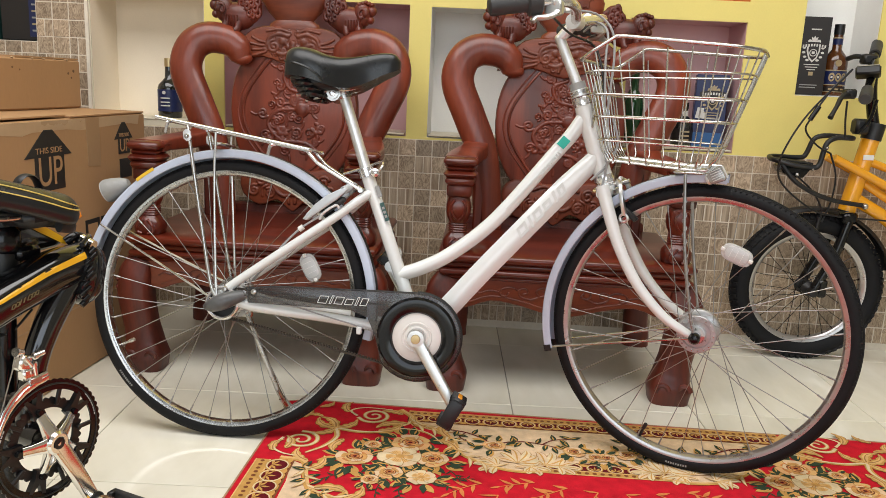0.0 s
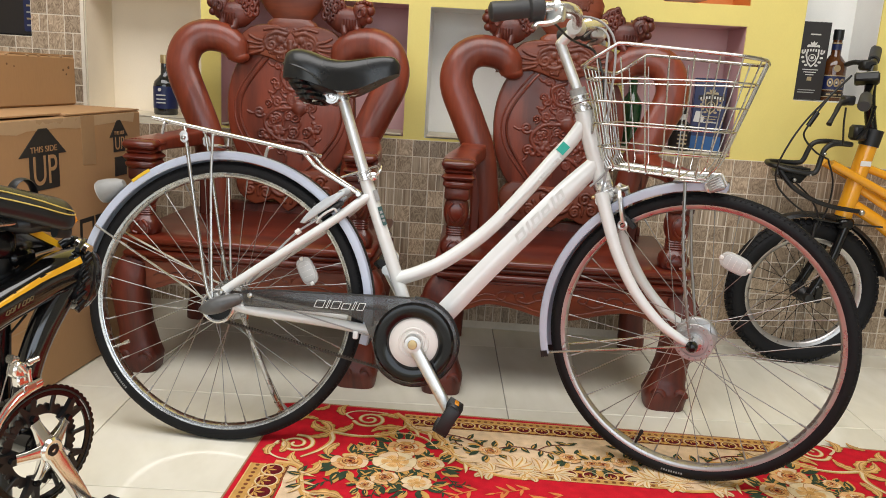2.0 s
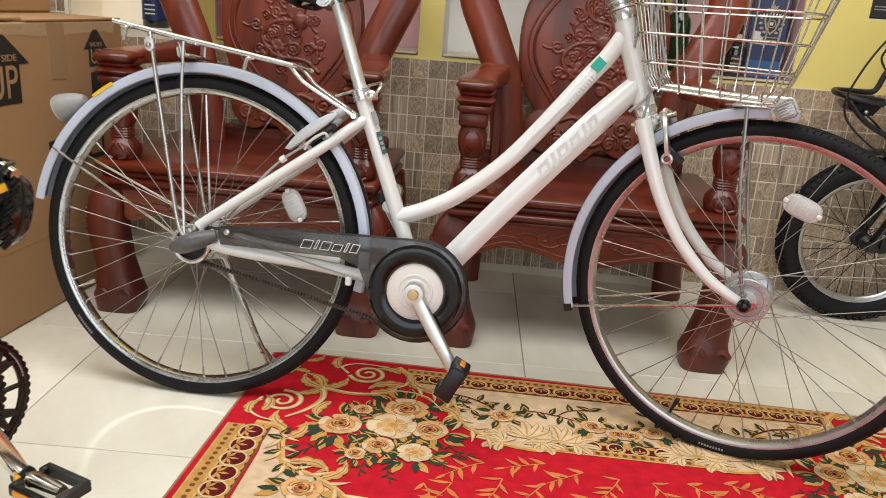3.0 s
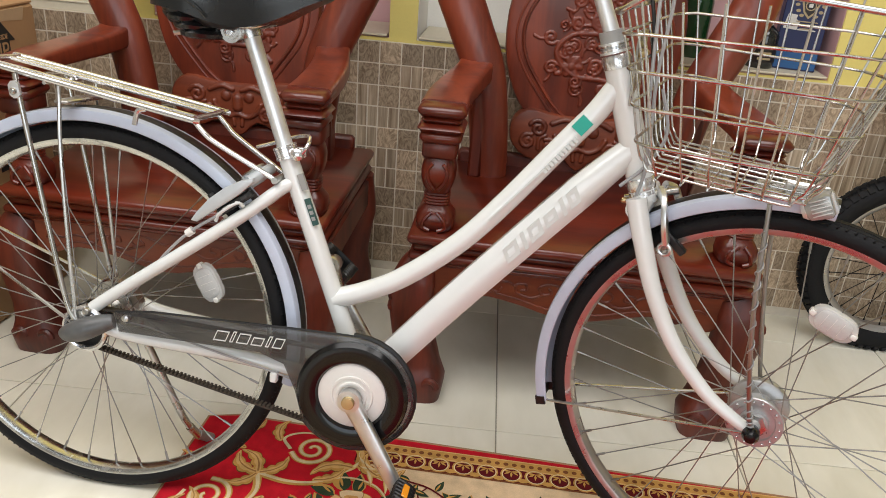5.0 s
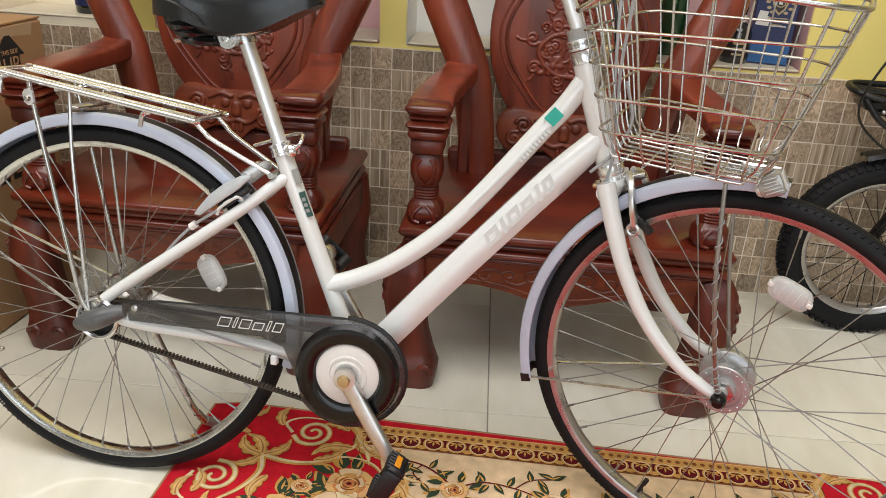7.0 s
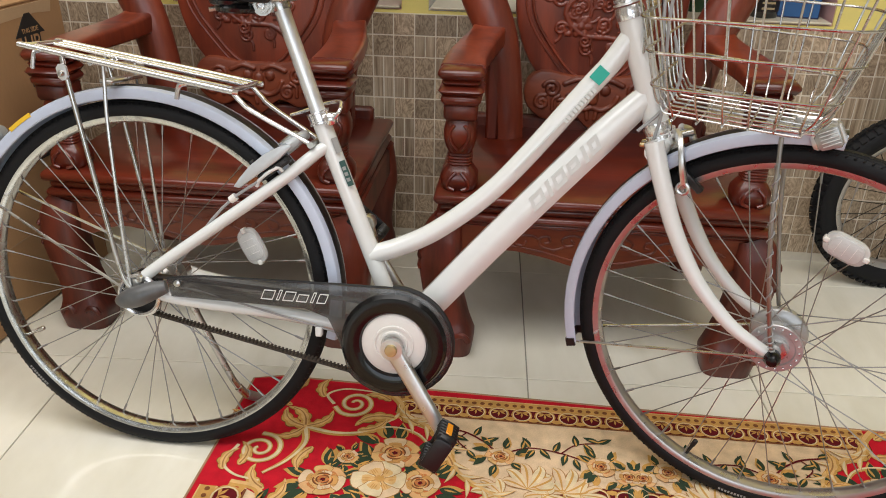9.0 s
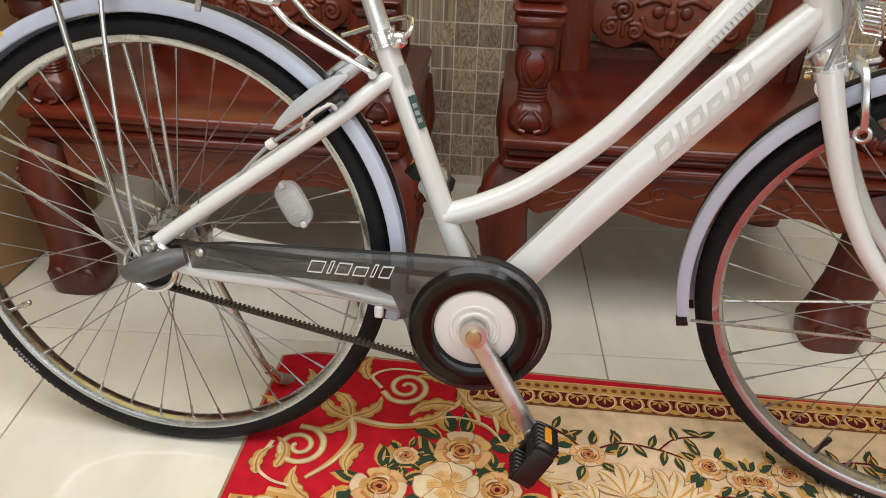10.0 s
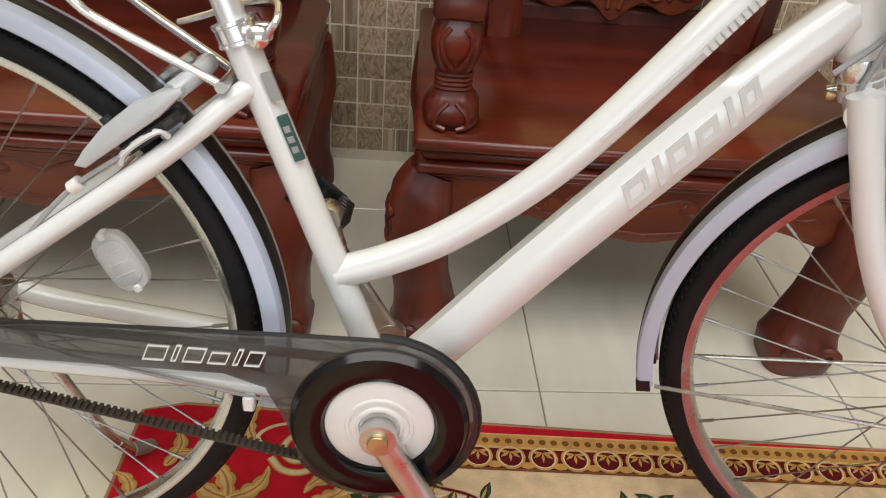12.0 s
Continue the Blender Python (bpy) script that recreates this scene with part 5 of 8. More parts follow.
def spoke_reflector(parent, x, z, ang, y):
    """A prism plate inside a clear oval frame, clipped to the spokes at both ends."""
    mm = T(x, y, z) @ Matrix.Rotation(radians(ang), 4, "Y")

    def oval(a, b, p=0.6, q=0.75):
        return [(a * math.copysign(abs(math.cos(t)) ** p, math.cos(t)), b * math.copysign(abs(math.sin(t)) ** q, math.sin(t))) for t in [2 * math.pi * i / 20 for i in range(20)]]
    r = part("spoke_reflector", G().prism(oval(0.0335, 0.0195), -0.005, 0.005, mm, 0.003), M_CLEAR, parent, "clear oval wheel reflector")
    part("prism_plate", G().prism(oval(0.0250, 0.0165, 0.55, 0.7), -0.0062, 0.0062, mm, 0.002), M_REFL, parent)
    for k in range(3):
        part("prism_rib", G().box(-0.0135 + 0.0125 * k, -0.0130 + 0.0125 * k, -0.0068, -0.0060, -0.011, 0.011, 0.0002, mm), M_WHITEPL, parent)
    for e in (-1, 1):
        part("clip", G().box(e * 0.0310 - 0.0045, e * 0.0310 + 0.0045, -0.0065, 0.0065, -0.0040, 0.0040, 0.0015, mm), M_WHITEPL, parent)
    return r


for w0, a0, n in ((front, 262.0, 9), (rear, 216.0, 9)):
    for k in range(n):
        part("letter_bar", ring(G(), 0.3150, [(0.0018, -0.0172), (-0.0026, -0.0174), (-0.0026, -0.0180), (0.0018, -0.0178)], 2, a0 + k * 1.0, a0 + k * 1.0 + 0.62), M_TYREPRINT, w0)
spoke_reflector(rear, 0.193, 0.088, 62, -0.016)
spoke_reflector(front, 0.067, 0.182, 22, -0.012)


# fenders: pale side flanges under a thin black crown
def fender(name, m, a0, a1, parent, R=0.341):
    def side(k):
        outer = [(-0.0075, 0.0262), (0.0040, 0.0275), (0.0082, 0.0262), (0.0104, 0.0215), (0.0113, 0.0125)]
        return [(r, k * y) for r, y in outer] + [(r - 0.0016, k * (y - 0.0016)) for r, y in reversed(outer)]
    f = part(name, ring(G(), R, side(-1), 60, a0, a1), M_FENDER, parent, "pale lavender mudguard with a black crown", m=m)
    part("flange", ring(G(), R, side(1), 60, a0, a1), M_FENDER, f)
    crown = [(0.0112, -0.0140), (0.0122, -0.011), (0.0125, 0), (0.0122, 0.011), (0.0112, 0.0140)]
    part("crown", ring(G(), R, crown + [(r - 0.0022, y * 0.95) for r, y in reversed(crown)], 60, a0, a1), M_BLACK, f)
    return f


rf = fender("rear_mudguard", T(*REAR), -12, 171, bike)
ff = fender("front_mudguard", STEER @ T(*FRONT), 84, 194, bike, 0.3425)
part("fender_tip", ring(G(), 0.3425, [(-0.006, -0.0282), (0.0100, -0.0288), (0.0118, 0), (0.0100, 0.0288), (-0.006, 0.0282), (-0.006, 0.024), (0.006, 0.024), (0.006, -0.024), (-0.006, -0.024)], 8, 192.5, 195), M_BLACK, ff)
part("yellow_sticker", ring(G(), 0.341, [(0.005, -0.0268), (0.0118, -0.0262), (0.0118, -0.029), (0.005, -0.0284)], 8, 122, 130), M_YELLOWST, rf)

# frame
fr = G()
fr.tube([(0.0, 0, 0.285), (-0.042, 0, 0.395), (-0.142, 0, 0.650)], 0.0155, 18)
fr.tube(curve([(0.352, 0, 0.800), (0.322, 0, 0.752), (0.290, 0, 0.712), (0.195, 0, 0.590), (0.134, 0, 0.524), (0.059, 0, 0.464), (0.0, 0, 0.432), (-0.050, 0, 0.413)], 5), 0.0167, 18)
dt = curve([(0.016, 0, 0.284), (0.074, 0, 0.353), (0.140, 0, 0.4325), (0.260, 0, 0.5705), (0.335, 0, 0.655), (0.388, 0, 0.712)], 4)
nd = len(dt)
wid = [0.0266 if i < nd - 6 else 0.0266 - 0.0012 * (i - nd + 6) for i in range(nd)]
fr.tube(dt, [0.0205] * nd, 8, up=(-0.77, 0, 0.64), rb=wid, turn=radians(22.5))
fr.tube([HEAD_LOW - STEER_AXIS * 0.002, HEAD_TOP + STEER_AXIS * 0.002], 0.0205, 22)
fr.tube([(0.0, -0.034, 0.283), (0.0, 0.034, 0.283)], 0.021, 20)
for s in (-1, 1):
    fr.tube(curve([(-0.440, s * 0.060, 0.347), (-0.415, s * 0.058, 0.334), (-0.36, s * 0.053, 0.322), (-0.20, s * 0.043, 0.308), (-0.085, s * 0.036, 0.292), (-0.02, s * 0.020, 0.284)], 4), 0.0122, 14)
    fr.tube(curve([(-0.450, s * 0.058, 0.352), (-0.40, s * 0.052, 0.392), (-0.21, s * 0.038, 0.532), (-0.145, s * 0.016, 0.586), (-0.122, 0, 0.602)], 4), 0.0105, 14)
frame_ob = part("frame", fr, M_FRAME, bike, "pearl white painted steel step-through frame", angle=52)
# badge strip and lettering as plain bars on the tubes
for (px, pz), ln, h in (((0.281, 0.690), 0.070, 0.008),):
    mm = T(px, -0.0178, pz) @ Matrix.Rotation(radians(-52), 4, "Y")
    for k in range(10):
        part("letter_bar", G().box(-ln / 2 + ln * k / 10, -ln / 2 + ln * (k + 0.7) / 10, -0.0006, 0.003, -h / 2, h / 2, m=mm), M_LETTER, frame_ob)
mm = T(0.222, -0.0176, 0.622) @ Matrix.Rotation(radians(-50), 4, "Y")
part("pin_stripe", G().box(-0.056, 0.056, -0.0006, 0.003, -0.0016, 0.0010, m=mm), M_LETTER, frame_ob)
mm = T(0.262, -0.0192, 0.573) @ Matrix.Rotation(radians(-49), 4, "Y")
def slanted(g, x, z, w, h, y, t, m=None):
    """A leaning letter-sized block: an open frame where it is wide, a bar where it is narrow."""
    lean = 0.40
    outer = [(x, z), (x + w, z), (x + w + lean * h, z + h), (x + lean * h, z + h)]
    if w < 2.6 * t:
        return g.prism(outer, y, y + 0.003, m)
    for a, b, c, d in ((0, 1, 0, 1), (2, 3, 2, 3)):
        zz = z if a == 0 else z + h - t
        x0 = x + lean * (zz - z)
        g.prism([(x0, zz), (x0 + w, zz), (x0 + w + lean * t, zz + t), (x0 + lean * t, zz + t)], y, y + 0.003, m)
    for x0 in (x, x + w - t):
        g.prism([(x0 + lean * t, z + t), (x0 + t + lean * t, z + t), (x0 + t + lean * (h - t), z + h - t), (x0 + lean * (h - t), z + h - t)], y, y + 0.003, m)
    return g


BLOCKS = ((0.0, 0.023, 0.020), (0.029, 0.006, 0.022), (0.041, 0.021, 0.020), (0.067, 0.020, 0.016), (0.093, 0.006, 0.022), (0.105, 0.017, 0.020))
for x0, w, h in BLOCKS:
    part("letter_block", slanted(G(), -0.070 + x0 * 1.22, -h / 2, w * 1.18, h * 1.15, -0.0006, 0.0062, mm), M_LETTER, frame_ob, smooth=False)
part("tape", G().box(-0.012, 0.012, -0.001, 0.006, -0.010, 0.010, m=T(0.3065, -0.0172, 0.7365) @ Matrix.Rotation(radians(-52), 4, "Y")), M_GREEN, frame_ob, "small teal green tape")
SEAT_DIR = Matrix.Rotation(radians(-21.4), 4, "Y")
part("sticker", G().box(-0.0048, 0.0048, -0.0012, 0.003, -0.022, 0.022, 0, T(-0.0915, -0.0146, 0.557) @ SEAT_DIR), M_DKGREEN, frame_ob)
part("sticker", G().box(-0.005, 0.005, -0.0012, 0.003, -0.013, 0.013, 0, T(-0.108, -0.0146, 0.603) @ SEAT_DIR), M_GREYPL, frame_ob)
for k in range(3):
    part("letter_bar", G().box(-0.003, 0.003, -0.0018, 0.002, -0.014 + k * 0.010, -0.008 + k * 0.010, 0, T(-0.0915, -0.0146, 0.557) @ SEAT_DIR), M_GREYPL, frame_ob, smooth=False)
part("dropout", G().prism([(-0.475, 0.318), (-0.425, 0.322), (-0.418, 0.352), (-0.445, 0.372), (-0.468, 0.360)], -0.066, -0.061), M_STEEL, bike)
part("dropout", G().prism([(-0.475, 0.318), (-0.425, 0.322), (-0.418, 0.352), (-0.445, 0.372), (-0.468, 0.360)], 0.061, 0.066), M_STEEL, bike)
part("stay_bolt", G().lathe([(0.007, 0), (0.007, 0.004), (0.005, 0.007), (0.001, 0.0075)], 12, T(-0.440, -0.068, 0.361) @ RX), M_STEEL, bike)
M_GEARCAP = mat("worn_grey_rubber", (0.095, 0.097, 0.097), 0.38, var=0.3, bump=0.15, scale=30)
# seat post, clamp and saddle
part("seat_post", G().tube([(-0.132, 0, 0.625), (-0.2055, 0, 0.829)], 0.0128, 18), M_SATIN, bike, "dull silver seat post")
ax = (V3((-0.142, 0, 0.650)) - V3((-0.042, 0, 0.395))).normalized()
c0 = V3((-0.1365, 0, 0.636))
part("seat_clamp", G().tube([c0, c0 + ax * 0.003, c0 + ax * 0.004, c0 + ax * 0.016, c0 + ax * 0.017, c0 + ax * 0.020], [0.0192, 0.0192, 0.0182, 0.0182, 0.0192, 0.0192], 24).box(0.010, 0.030, -0.013, -0.004, -0.008, 0.008, 0.002, T(*(c0 + ax * 0.01))).box(0.010, 0.030, 0.004, 0.013, -0.008, 0.008, 0.002, T(*(c0 + ax * 0.01))), M_CHROME, bike, "chrome seat clamp collar")
part("clamp_lever", G().tube(curve([c0 + ax * 0.01 + V3((0.028, -0.018, 0.0)), c0 + ax * 0.01 + V3((0.038, -0.014, 0.016)), c0 + ax * 0.01 + V3((0.032, 0.01, 0.026)), c0 + ax * 0.01 + V3((0.002, 0.034, 0.018)), c0 + ax * 0.01 + V3((-0.034, 0.038, 0.004)), c0 + ax * 0.01 + V3((-0.062, 0.040, -0.006))], 5), 0.0032, 8), M_CHROME, bike, "chrome quick release lever")
part("clamp_nut", G().lathe([(0.009, -0.004), (0.010, 0), (0.010, 0.008), (0.006, 0.011), (0.001, 0.012)], 12, T(*(c0 + ax * 0.01 + V3((0.022, -0.012, 0)))) @ RX), M_CHROME, bike)


def saddle_mesh():
    """Wide at the rear, a narrow nose in front, with rounded skirts."""
    g = G()
    rows = []
    st = [(-0.328, 0.045, 0.890, 0.020, 0.045), (-0.322, 0.078, 0.906, 0.030, 0.062), (-0.300, 0.096, 0.915, 0.034, 0.072), (-0.268, 0.102, 0.912, 0.034, 0.072), (-0.238, 0.095, 0.903, 0.030, 0.070), (-0.205, 0.076, 0.900, 0.026, 0.073), (-0.172, 0.057, 0.906, 0.022, 0.073), (-0.140, 0.043, 0.915, 0.019, 0.066), (-0.110, 0.035, 0.921, 0.017, 0.054), (-0.088, 0.028, 0.920, 0.016, 0.042), (-0.076, 0.016, 0.907, 0.010, 0.022)]
    n = 24
    for x, w, zt, r, dep in [tuple(p) for p in curve_rows(st, 3)]:
        row = []
        for j in range(n + 1):
            u = -1 + 2 * j / n
            a = abs(u)
            if a < 0.62:
                y = w * a / 0.62 * 0.86
                z = zt - r * 0.28 * (a / 0.62) ** 3
            else:
                k = (a - 0.62) / 0.38
                y = w * (0.86 + 0.14 * math.sin(min(1, k * 1.6) * math.pi / 2)) - w * 0.10 * max(0, k - 0.6)
                z = zt - r * 0.28 - (dep - r * 0.28) * k ** 1.25
            row.append((x, math.copysign(y, u), z))
        rows.append(row)
    c = n + 1
    vs = [p for r in rows for p in r]
    fs = [(i * c + j, i * c + j + 1, (i + 1) * c + j + 1, (i + 1) * c + j) for i in range(len(rows) - 1) for j in range(n)]
    for i in range(len(rows) - 1):
        fs.append((i * c, (i + 1) * c, (i + 1) * c + n, i * c + n))
    fs.append(tuple(range(c)))
    fs.append(tuple((len(rows) - 1) * c + j for j in range(n, -1, -1)))
    return g.add(vs, fs)


def curve_rows(rows, k):
    out = []
    for i in range(len(rows) - 1):
        a, b, d, e = rows[max(i - 1, 0)], rows[i], rows[i + 1], rows[min(i + 2, len(rows) - 1)]
        for j in range(k):
            t = j / k
            out.append(tuple(0.5 * ((2 * q) + (r - p) * t + (2 * p - 5 * q + 4 * r - s) * t * t + (3 * q - p - 3 * r + s) * t ** 3) for p, q, r, s in zip(a, b, d, e)))
    out.append(rows[-1])
    return out


TILT = T(-0.2, 0, 0.86) @ Matrix.Rotation(radians(2), 4, "Y") @ T(0.2, 0, -0.86)
saddle = part("saddle", saddle_mesh(), M_SADDLE, bike, "black vinyl spring saddle", m=TILT, angle=60)
for k in range(5):
    z = 0.853 - k * 0.0105
    w = 0.082 - abs(k - 1.5) * 0.006
    part("spring_bellows", G().tube([(-0.296 + 0.008 * k + 0.028 * math.cos(a), w * math.sin(a) * 0.95, z) for a in [2 * math.pi * i / 28 for i in range(28)]], 0.0075, 8, closed=True), M_SADDLE, saddle)
part("saddle_base", G().box(-0.312, -0.20, -0.07, 0.07, 0.822, 0.868, 0.012), M_BLACK, saddle)
for s in (-1, 1):
    part("rail", G().tube(curve([(-0.300, s * 0.045, 0.806), (-0.262, s * 0.034, 0.816), (-0.222, s * 0.026, 0.826), (-0.180, s * 0.022, 0.832), (-0.145, s * 0.018, 0.856), (-0.112, s * 0.012, 0.894)], 4), 0.0036, 8), M_STEEL, saddle)
part("rail_clamp", G().tube([(-0.222, -0.028, 0.819), (-0.222, 0.028, 0.819)], 0.0165, 18).tube([(-0.222, -0.034, 0.819), (-0.222, 0.034, 0.819)], 0.0125, 18).tube([(-0.199, 0, 0.812), (-0.2045, 0, 0.828)], 0.0165, 16).box(-0.222, -0.200, -0.015, 0.015, 0.809, 0.829, 0.004), M_STEEL, bike)
part("clamp_bolt", G().lathe([(0.0075, 0.034), (0.0075, 0.039), (0.0045, 0.0395), (0.0040, 0.037), (0.001, 0.037)], 6, T(-0.222, 0, 0.819) @ RX), M_CHROME, bike, smooth=False)
# seam of the rear side panel
for s in (-1, 1):
    part("side_panel", G().tube(curve([(-0.326, s * 0.066, 0.877), (-0.300, s * 0.0945, 0.871), (-0.268, s * 0.1015, 0.862), (-0.243, s * 0.0965, 0.848), (-0.232, s * 0.090, 0.836)], 5), 0.0028, 6), M_SADDLE, saddle)

# drive: chain case, disc, cranks, belt
case = [(-0.392, 0.366), (-0.330, 0.374), (-0.10, 0.379), (0.0, 0.380)]
for i in range(0, 23):
    a = radians(88 - i * 10.5)
    case.append((0.004 + 0.099 * math.cos(a), 0.281 + 0.099 * math.sin(a)))
case += [(-0.090, 0.275), (-0.110, 0.318), (-0.150, 0.332), (-0.386, 0.334)]
cs = part("chain_case", G().prism(list(reversed(case)), -0.072, -0.066, None, 0.002), M_SMOKE, bike, "smoked clear plastic chain case")
part("case_rim", G().tube([(x, -0.062, z) for x, z in case[3:27]], 0.0045, 8).tube([(x, -0.0665, z) for x, z in case[0:4]], 0.0022, 8), M_BLACK, cs)
cr = (0.004, 0.281)
part("chain_guard_ring", G().lathe([(0.0545, 0.070), (0.0585, 0.077), (0.069, 0.081), (0.085, 0.079), (0.0905, 0.072), (0.0905, 0.066), (0.0545, 0.066)], 56, T(cr[0], 0, cr[1]) @ RX, closed=True), M_BLACKGLOSS, bike, "glossy black chain guard ring")
part("chain_disc", G().lathe([(0.001, 0.074), (0.020, 0.074), (0.021, 0.0765), (0.024, 0.0765), (0.025, 0.074), (0.030, 0.074), (0.031, 0.0762), (0.034, 0.0762), (0.035, 0.074), (0.0525, 0.0735), (0.0565, 0.071), (0.0565, 0.067), (0.001, 0.067)], 56, T(cr[0], 0, cr[1]) @ RX), M_WHITEPL, bike, "white plastic chainwheel disc")
part("bracket_cap", G().lathe([(0.001, 0.103), (0.0095, 0.1025), (0.0105, 0.101), (0.0105, 0.096), (0.001, 0.096)], 24, T(cr[0], 0, cr[1]) @ RX), M_BRASS, bike, "brass coloured crank cap")
ARM = V3((0.092, 0, -0.142)).normalized()


def crank(s, d):
    y = s
    g = G()
    c = V3((cr[0], y * 0.088, cr[1]))
    g.lathe([(0.001, -0.010), (0.017, -0.010), (0.0185, -0.008), (0.0185, 0.008), (0.001, 0.009)], 24, T(*c) @ RX)
    e = c + d * 0.168 + V3((0, y * 0.012, 0))
    pts = curve([c, c + d * 0.05 + V3((0, y * 0.002, 0)), c + d * 0.12 + V3((0, y * 0.009, 0)), e], 4)
    n = len(pts)
    g.tube(pts, [0.0150 - 0.003 * i / (n - 1) for i in range(n)], 16, up=(0, 1, 0), rb=0.0075, flat=0.6)
    return part("crank", g.lathe([(0.001, -0.009), (0.0125, -0.009), (0.0125, 0.009), (0.001, 0.009)], 18, T(*e) @ RX), M_ALU, bike, "brushed aluminium crank arm"), e


ck_r, pr = crank(-1, ARM)
ck_l, pl = crank(1, -ARM)


def pedal(s, at, rot):
    """A resin block pedal with tread ribs and amber reflectors, on its spindle."""
    p = part("pedal", G().tube([(0, 0, 0), (0, s * 0.08, 0)], 0.011, 12), M_BLACK, bike, "black resin pedal with amber reflector", m=T(*at) @ Matrix.Rotation(radians(rot), 4, "Y") @ Matrix.Diagonal((0.86, 0.86, 0.86, 1)))
    part("spindle", G().tube([(0, -s * 0.006, 0), (0, s * 0.02, 0)], 0.007, 10), M_STEEL, p)
    part("side_plate", G().box(-0.038, 0.038, s * 0.018 - 0.004, s * 0.018 + 0.004, -0.013, 0.013, 0.003), M_BLACK, p)
    part("side_plate", G().box(-0.034, 0.034, s * 0.084 - 0.004, s * 0.084 + 0.004, -0.0175, 0.0175, 0.006), M_BLACK, p)
    for x in (-0.031, 0.031):
        b = part("tread_block", G().box(x - 0.010, x + 0.010, min(s * 0.02, s * 0.083), max(s * 0.02, s * 0.083), -0.0160, 0.0160, 0.004), M_BLACK, p)
        for k in range(6):
            yy = s * (0.027 + k * 0.010)
            part("tread_rib", G().box(x - 0.0115, x + 0.0115, yy - 0.0026, yy + 0.0026, -0.0195, 0.0195, 0.002), M_BLACK, p)
        part("pedal_reflector", G().box(x + math.copysign(0.010, x) - 0.0025, x + math.copysign(0.010, x) + 0.0025, s * 0.051 - 0.018, s * 0.051 + 0.018, -0.006, 0.006, 0.001), M_AMBER, p)
    return p


pedal(-1, pr, 118)
pedal(1, pl, 40)
belt = G()
b0, b1 = V3((-0.447, -0.054, 0.328)), V3((0.004, -0.056, 0.281))
lo0, lo1 = V3((-0.440, -0.050, 0.292)), V3((0.0, -0.052, 0.196))
dirb = (lo1 - lo0)
mb = Matrix.Rotation(math.atan2(-dirb.z, dirb.x), 4, "Y")
belt.box(0, dirb.length, -0.006, 0.006, -0.001, 0.0015, m=T(*lo0) @ mb)
for k in range(int(dirb.length / 0.0068)):
    belt.box(k * 0.0068, k * 0.0068 + 0.0036, -0.006, 0.006, 0.0014, 0.0046, m=T(*lo0) @ mb)
belt.box(0, dirb.length, -0.006, 0.006, -0.001, 0.0025, m=T(-0.44, -0.050, 0.362) @ Matrix.Rotation(radians(2.6), 4, "Y"))
part("drive_belt", belt, M_BELT, bike, "dark toothed drive belt")
part("belt_pulley", G().lathe([(0.012, 0.044), (0.036, 0.044), (0.037, 0.056), (0.012, 0.056)], 32, T(*REAR) @ RX), M_BLACK, bike)
part("gear_cap", G().tube(curve([(-0.485, -0.070, 0.318), (-0.465, -0.079, 0.324), (-0.440, -0.080, 0.334), (-0.415, -0.074, 0.344), (-0.395, -0.068, 0.350)], 3), [0.006, 0.010, 0.013, 0.0155, 0.0175, 0.0185, 0.019, 0.0185, 0.0175, 0.016, 0.0145, 0.013, 0.011], 14), M_GEARCAP, bike, "dark grey rubber hub gear cover")
part("gear_ring", G().tube([(-0.447 + 0.035 * math.cos(a), -0.064, 0.328 + 0.035 * math.sin(a)) for a in [2 * math.pi * i / 32 for i in range(32)]], 0.0048, 8, closed=True), M_CHROME, bike)
part("gear_cable", G().tube(curve([(-0.375, -0.070, 0.352), (-0.33, -0.066, 0.345), (-0.22, -0.060, 0.316), (-0.13, -0.056, 0.294), (-0.06, -0.045, 0.27)], 5), 0.0018, 7), M_CABLE, bike)
part("stay_tab", G().box(-0.136, -0.124, -0.060, -0.048, 0.276, 0.294, 0.002), M_FRAME, bike)
part("case_bolt", G().lathe([(0.006, 0.070), (0.006, 0.076), (0.001, 0.078)], 10, T(-0.372, 0, 0.360) @ RX), M_STEEL, cs)
for x0, w, h in BLOCKS:
    part("letter_block", slanted(G(), -0.226 + x0 * 0.92, 0.344, w * 0.90, h * 0.86, -0.0734, 0.0012), M_CASEPRINT, cs, smooth=False)

# side stand on the far side
part("side_stand", G().tube(curve([(-0.435, 0.066, 0.296), (-0.425, 0.076, 0.270), (-0.36, 0.090, 0.115), (-0.343, 0.100, 0.075)], 4), 0.0068, 10).tube([(-0.343, 0.1, 0.075), (-0.330, 0.112, 0.050)], 0.0085, 10), M_STEEL, bike)
part("stand_foot", G().tube([(-0.332, 0.110, 0.055), (-0.322, 0.150, 0.026)], 0.010, 10), M_GREYPL, bike)
part("stand_bracket", G().box(-0.462, -0.415, 0.062, 0.072, 0.278, 0.330, 0.004), M_STEEL, bike)

# rear rack of chrome wire
rk = G()
zr0, zr1 = 0.742, 0.688
xr0, xr1 = -0.610, -0.268


def rz(x):
    return zr0 + (zr1 - zr0) * (x - xr0) / (xr1 - xr0)


